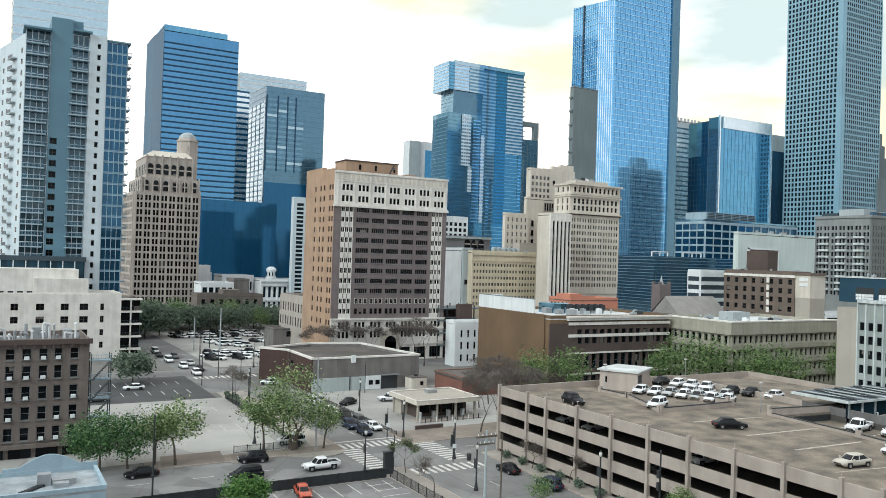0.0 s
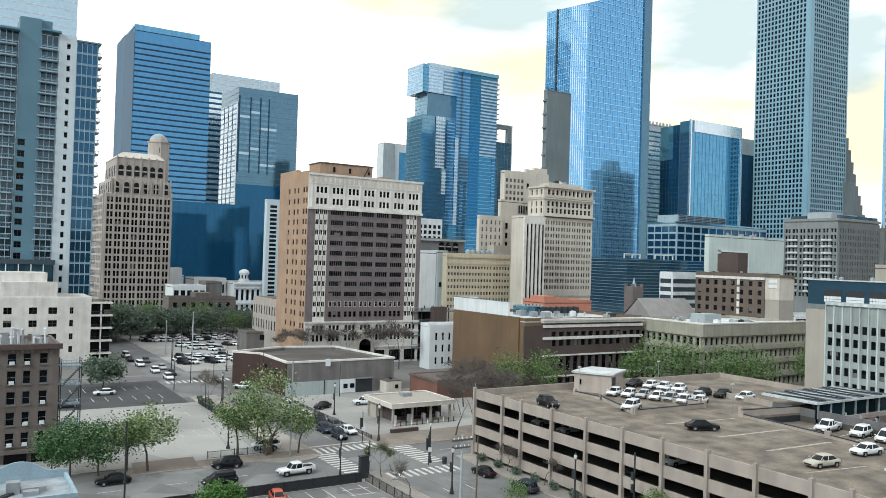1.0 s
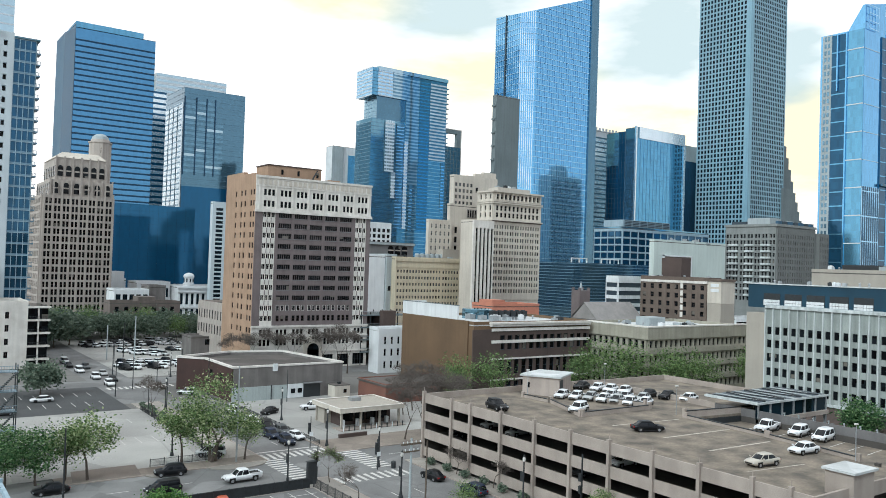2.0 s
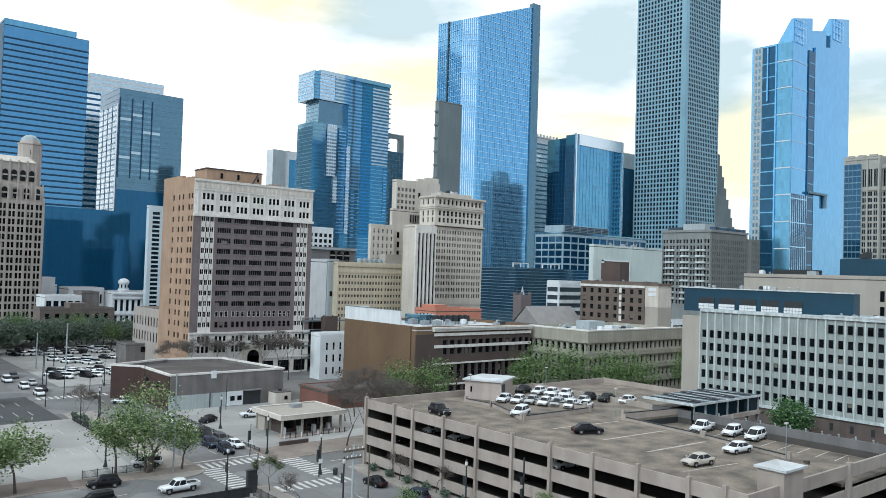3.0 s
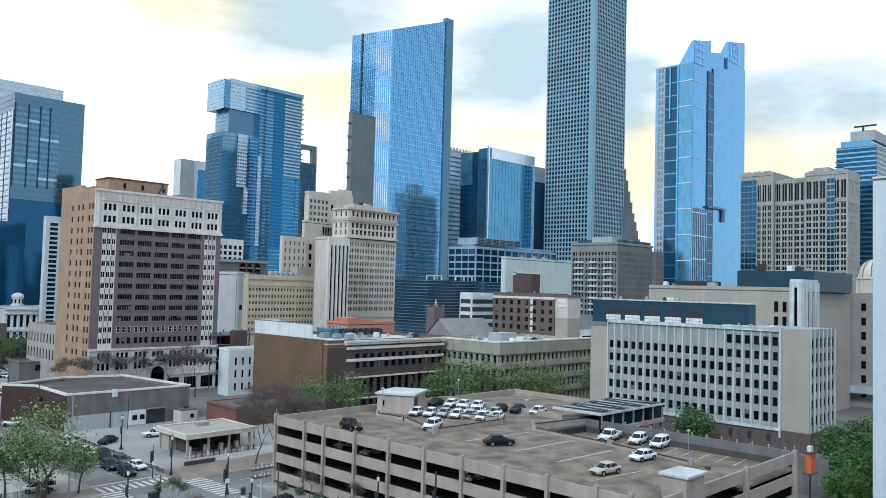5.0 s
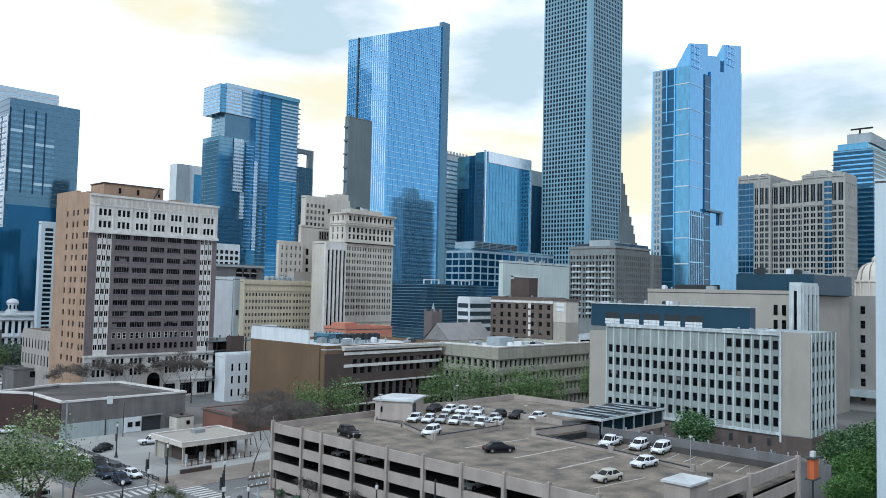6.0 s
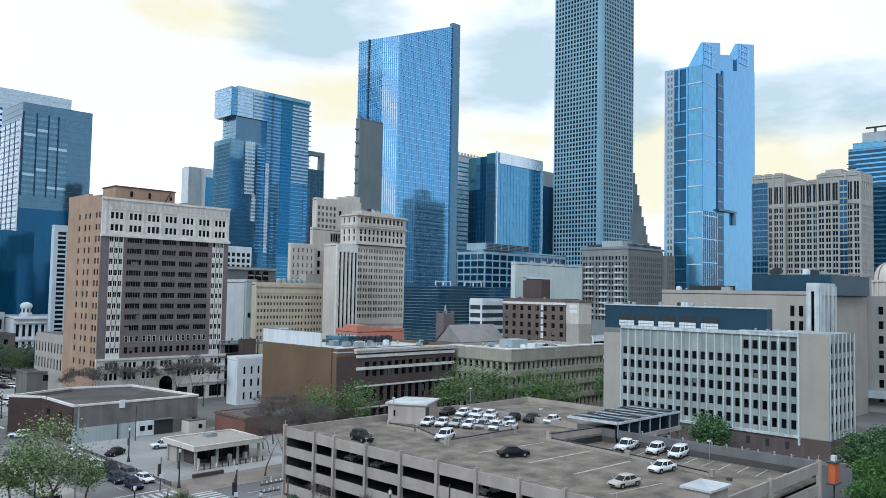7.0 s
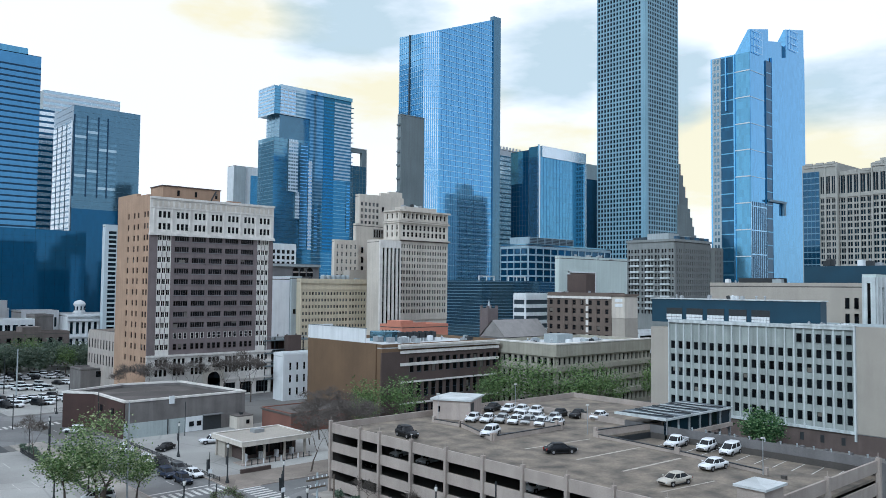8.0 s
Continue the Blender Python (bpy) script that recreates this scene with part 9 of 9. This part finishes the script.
plain_pole(63.9, 128.4, 0.02, 5.6, 0.09, STEEL, "black traffic signal post with sign plates", name="traffic_signal", signal=True)
plain_pole(55.2, 108.4, 0.16, 5.4, 0.09, STEEL, "black traffic signal post with sign plates", name="traffic_signal", signal=True)
plain_pole(66.8, 110.0, 0.02, 5.4, 0.09, STEEL, "black traffic signal post with sign plates", name="traffic_signal", signal=True)
plain_pole(75.2, 73.0, 0.16, 9.2, 0.15, STEEL, "black traffic signal post with sign plates", name="traffic_signal", signal=True)
plain_pole(46.8, 196.0, 0.02, 8.0, 0.12, STEEL, "dark metal street pole", arm=2.0)
plain_pole(53.0, 205.0, 0.02, 8.0, 0.12, STEEL, "dark metal street pole", arm=2.0)
plain_pole(54.5, 232.0, 0.02, 9.0, 0.12, STEEL, "dark metal street pole", arm=2.0)
plain_pole(68.0, 262.0, 0.05, 14.0, 0.25, PALEGREY, "tall pale concrete utility pole")
plain_pole(66.8, 190.0, 0.0, 9.0, 0.14, STEEL, "dark metal street pole")
plain_pole(66.6, 210.0, 0.0, 9.0, 0.14, STEEL, "dark metal street pole")
plain_pole(60.4, 265.4, 0.05, 11.0, 0.2, PALEGREY, "pale concrete utility pole")
plain_pole(66.6, 270.2, 0.05, 11.2, 0.16, STEEL, "dark utility pole with a transformer box")
plain_pole(48.0, 173.0, 0.16, 6.2, 0.1, STEEL, "dark metal street pole")
plain_pole(50.0, 166.8, 0.16, 8.0, 0.11, STEEL, "dark metal street pole")
plain_pole(58.7, 248.6, 0.05, 8.0, 0.11, STEEL, "dark metal street pole", arm=2.0)
plain_pole(61.6, 214.5, 0.0, 6.4, 0.1, STEEL, "dark metal street pole")
plain_pole(79.6, 172.6, 0.14, 7.5, 0.1, STEEL, "dark metal pole against the warehouse")
# crossarm of the pale pole, with insulators
ca = thing("pole_crossarm", "brown timber crossarms with pale insulators", "crossarm", (61, 91.7, 8.4))
s_ = Shape()
s_.box(59.3, 91.5, 8.3, 62.7, 91.7, 8.55)
part("beam", s_, WOODP, ca)
s_ = Shape()
s_.box(59.7, 91.5, 7.3, 62.3, 91.7, 7.5)
part("beam", s_, WOODP, ca)
for z_, n_ in ((8.55, 5), (7.5, 4)):
    for k in range(n_):
        s_ = Shape()
        s_.lathe(61.0 + (k - (n_ - 1) / 2) * 0.7, 91.6, [(0.05, z_), (0.11, z_ + 0.08), (0.06, z_ + 0.14), (0.1, z_ + 0.22), (0.02, z_ + 0.3)], 7)
        part("insulator", s_, WHITEW, ca)
# deck lamps
for x, y in ((101.7, 51.2), (107.0, 83.0), (96.8, 107.9), (118.2, 109.0)):
    t_ = thing("deck_lamp", "thin pale lamp post on the roof deck", "street lamp", (x, y, GZ), "deck lamps")
    s_ = Shape()
    s_.tube((x, y, GZ), (x, y, GZ + 4.6), 0.07, 0.05, 6)
    part("post", s_, GALV, t_)
    s_ = Shape()
    s_.box(x - 0.3, y - 0.14, GZ + 4.6, x + 0.3, y + 0.14, GZ + 4.78)
    part("lamp_head", s_, GLOBE, t_)


def fence(x0, y0, x1, y1, z, h=1.5, step=2.2, solid=False):
    t = thing("fence", "dark metal picket fence" if not solid else "dark screen-clad boundary fence", "fence", (x0, y0, z))
    d = Vector((x1 - x0, y1 - y0, 0))
    length = d.length
    d.normalize()
    n = Vector((-d.y, d.x, 0))
    for k in range(int(length / step) + 1):
        p = Vector((x0, y0, z)) + d * min(k * step, length)
        s = Shape()
        s.box(p.x - 0.05, p.y - 0.05, z, p.x + 0.05, p.y + 0.05, z + h + 0.1)
        part("post", s, STEEL, t)
    for zz in (0.15, h - 0.08):
        s = Shape()
        s.tube((x0, y0, z + zz), (x1, y1, z + zz), 0.03, 0.03, 5)
        part("rail", s, STEEL, t)
    s = Shape()
    if solid:
        a, b = Vector((x0, y0, z)) + n * 0.05, Vector((x1, y1, z)) + n * 0.05
        s.prism([(a.x, a.y), (b.x, b.y), (b.x + n.x * 0.03, b.y + n.y * 0.03), (a.x + n.x * 0.03, a.y + n.y * 0.03)], z + 0.05, z + h)
        part("screen", s, STEEL, t)
    else:
        for k in range(int(length / 0.16)):
            p = Vector((x0, y0, z)) + d * (k * 0.16)
            s.box(p.x - 0.015, p.y - 0.015, z + 0.1, p.x + 0.015, p.y + 0.015, z + h)
        tagged(part("infill", s, STEEL, t), kind="stuff")
    return t


fence(14.0, 105.4, 52.6, 105.4, 0.1, 1.5, solid=True)
fence(53.2, 105.4, 53.2, 62.0, 0.16, 1.4)
fence(36.0, 127.8, 47.4, 127.8, 0.16, 1.2)
fence(47.2, 128.0, 47.2, 176.0, 0.16, 1.0)
fence(66.6, 130.0, 66.6, 172.0, 0.14, 0.7)
fence(68.0, 225.6, 91.0, 225.6, 0.05, 1.0)
u_ = thing("utility_cabinet", "tall black utility cabinet at the fence corner", "cabinet", (53.6, 107.2, 0.16))
s_ = Shape()
s_.box(53.0, 106.9, 0.16, 54.4, 107.6, 3.4)
s_.box(52.9, 106.8, 3.4, 54.5, 107.7, 3.5)
part("casing", s_, STEEL, u_)
u_ = thing("litter_bin", "round black litter bin on the corner", "bin", (69.6, 109.6, 0.02))
s_ = Shape()
s_.lathe(69.6, 109.6, [(0.35, 0.02), (0.4, 0.9), (0.42, 0.95), (0.3, 1.15), (0.05, 1.2)], 12)
part("barrel", s_, STEEL, u_)
# orange banner sign on a post beyond the garage
u_ = thing("orange_sign", "orange box sign on a dark post under a white lamp", "sign", (128.5, 44.6, 0))
s_ = Shape()
s_.tube((128.5, 44.6, 0), (128.5, 44.6, 6.4), 0.12, 0.12, 8)
part("post", s_, STEEL, u_)
s_ = Shape()
s_.prism([(127.5, 44.1), (129.5, 44.1), (129.9, 44.6), (129.5, 45.1), (127.5, 45.1), (127.1, 44.6)], 6.4, 9.4)
part("box", s_, SIGNO, u_)
for za_, zb_ in ((6.25, 6.4), (9.4, 9.6)):
    s_ = Shape()
    s_.box(127.0, 43.9, za_, 130.0, 45.3, zb_)
    part("rim", s_, RUST, u_)
s_ = Shape()
s_.box(128.0, 44.3, 9.6, 129.0, 44.9, 10.4)
part("lamp_box", s_, GLOBE, u_, "small white lamp box")
# boundary wall before the white office
u_ = thing("boundary_wall", "long dark grey wall before the white office", "wall", (150, 60, 0))
s_ = Shape()
s_.box(141.0, 46.0, 0, 141.5, 112.0, 6.2)
part("wall", s_, GREYW, u_)
for k in range(16):
    s_ = Shape()
    s_.box(140.9, 47.0 + 4.0 * k, 6.2, 141.6, 47.5 + 4.0 * k, 7.0)
    part("wall_post", s_, GREYW, u_)
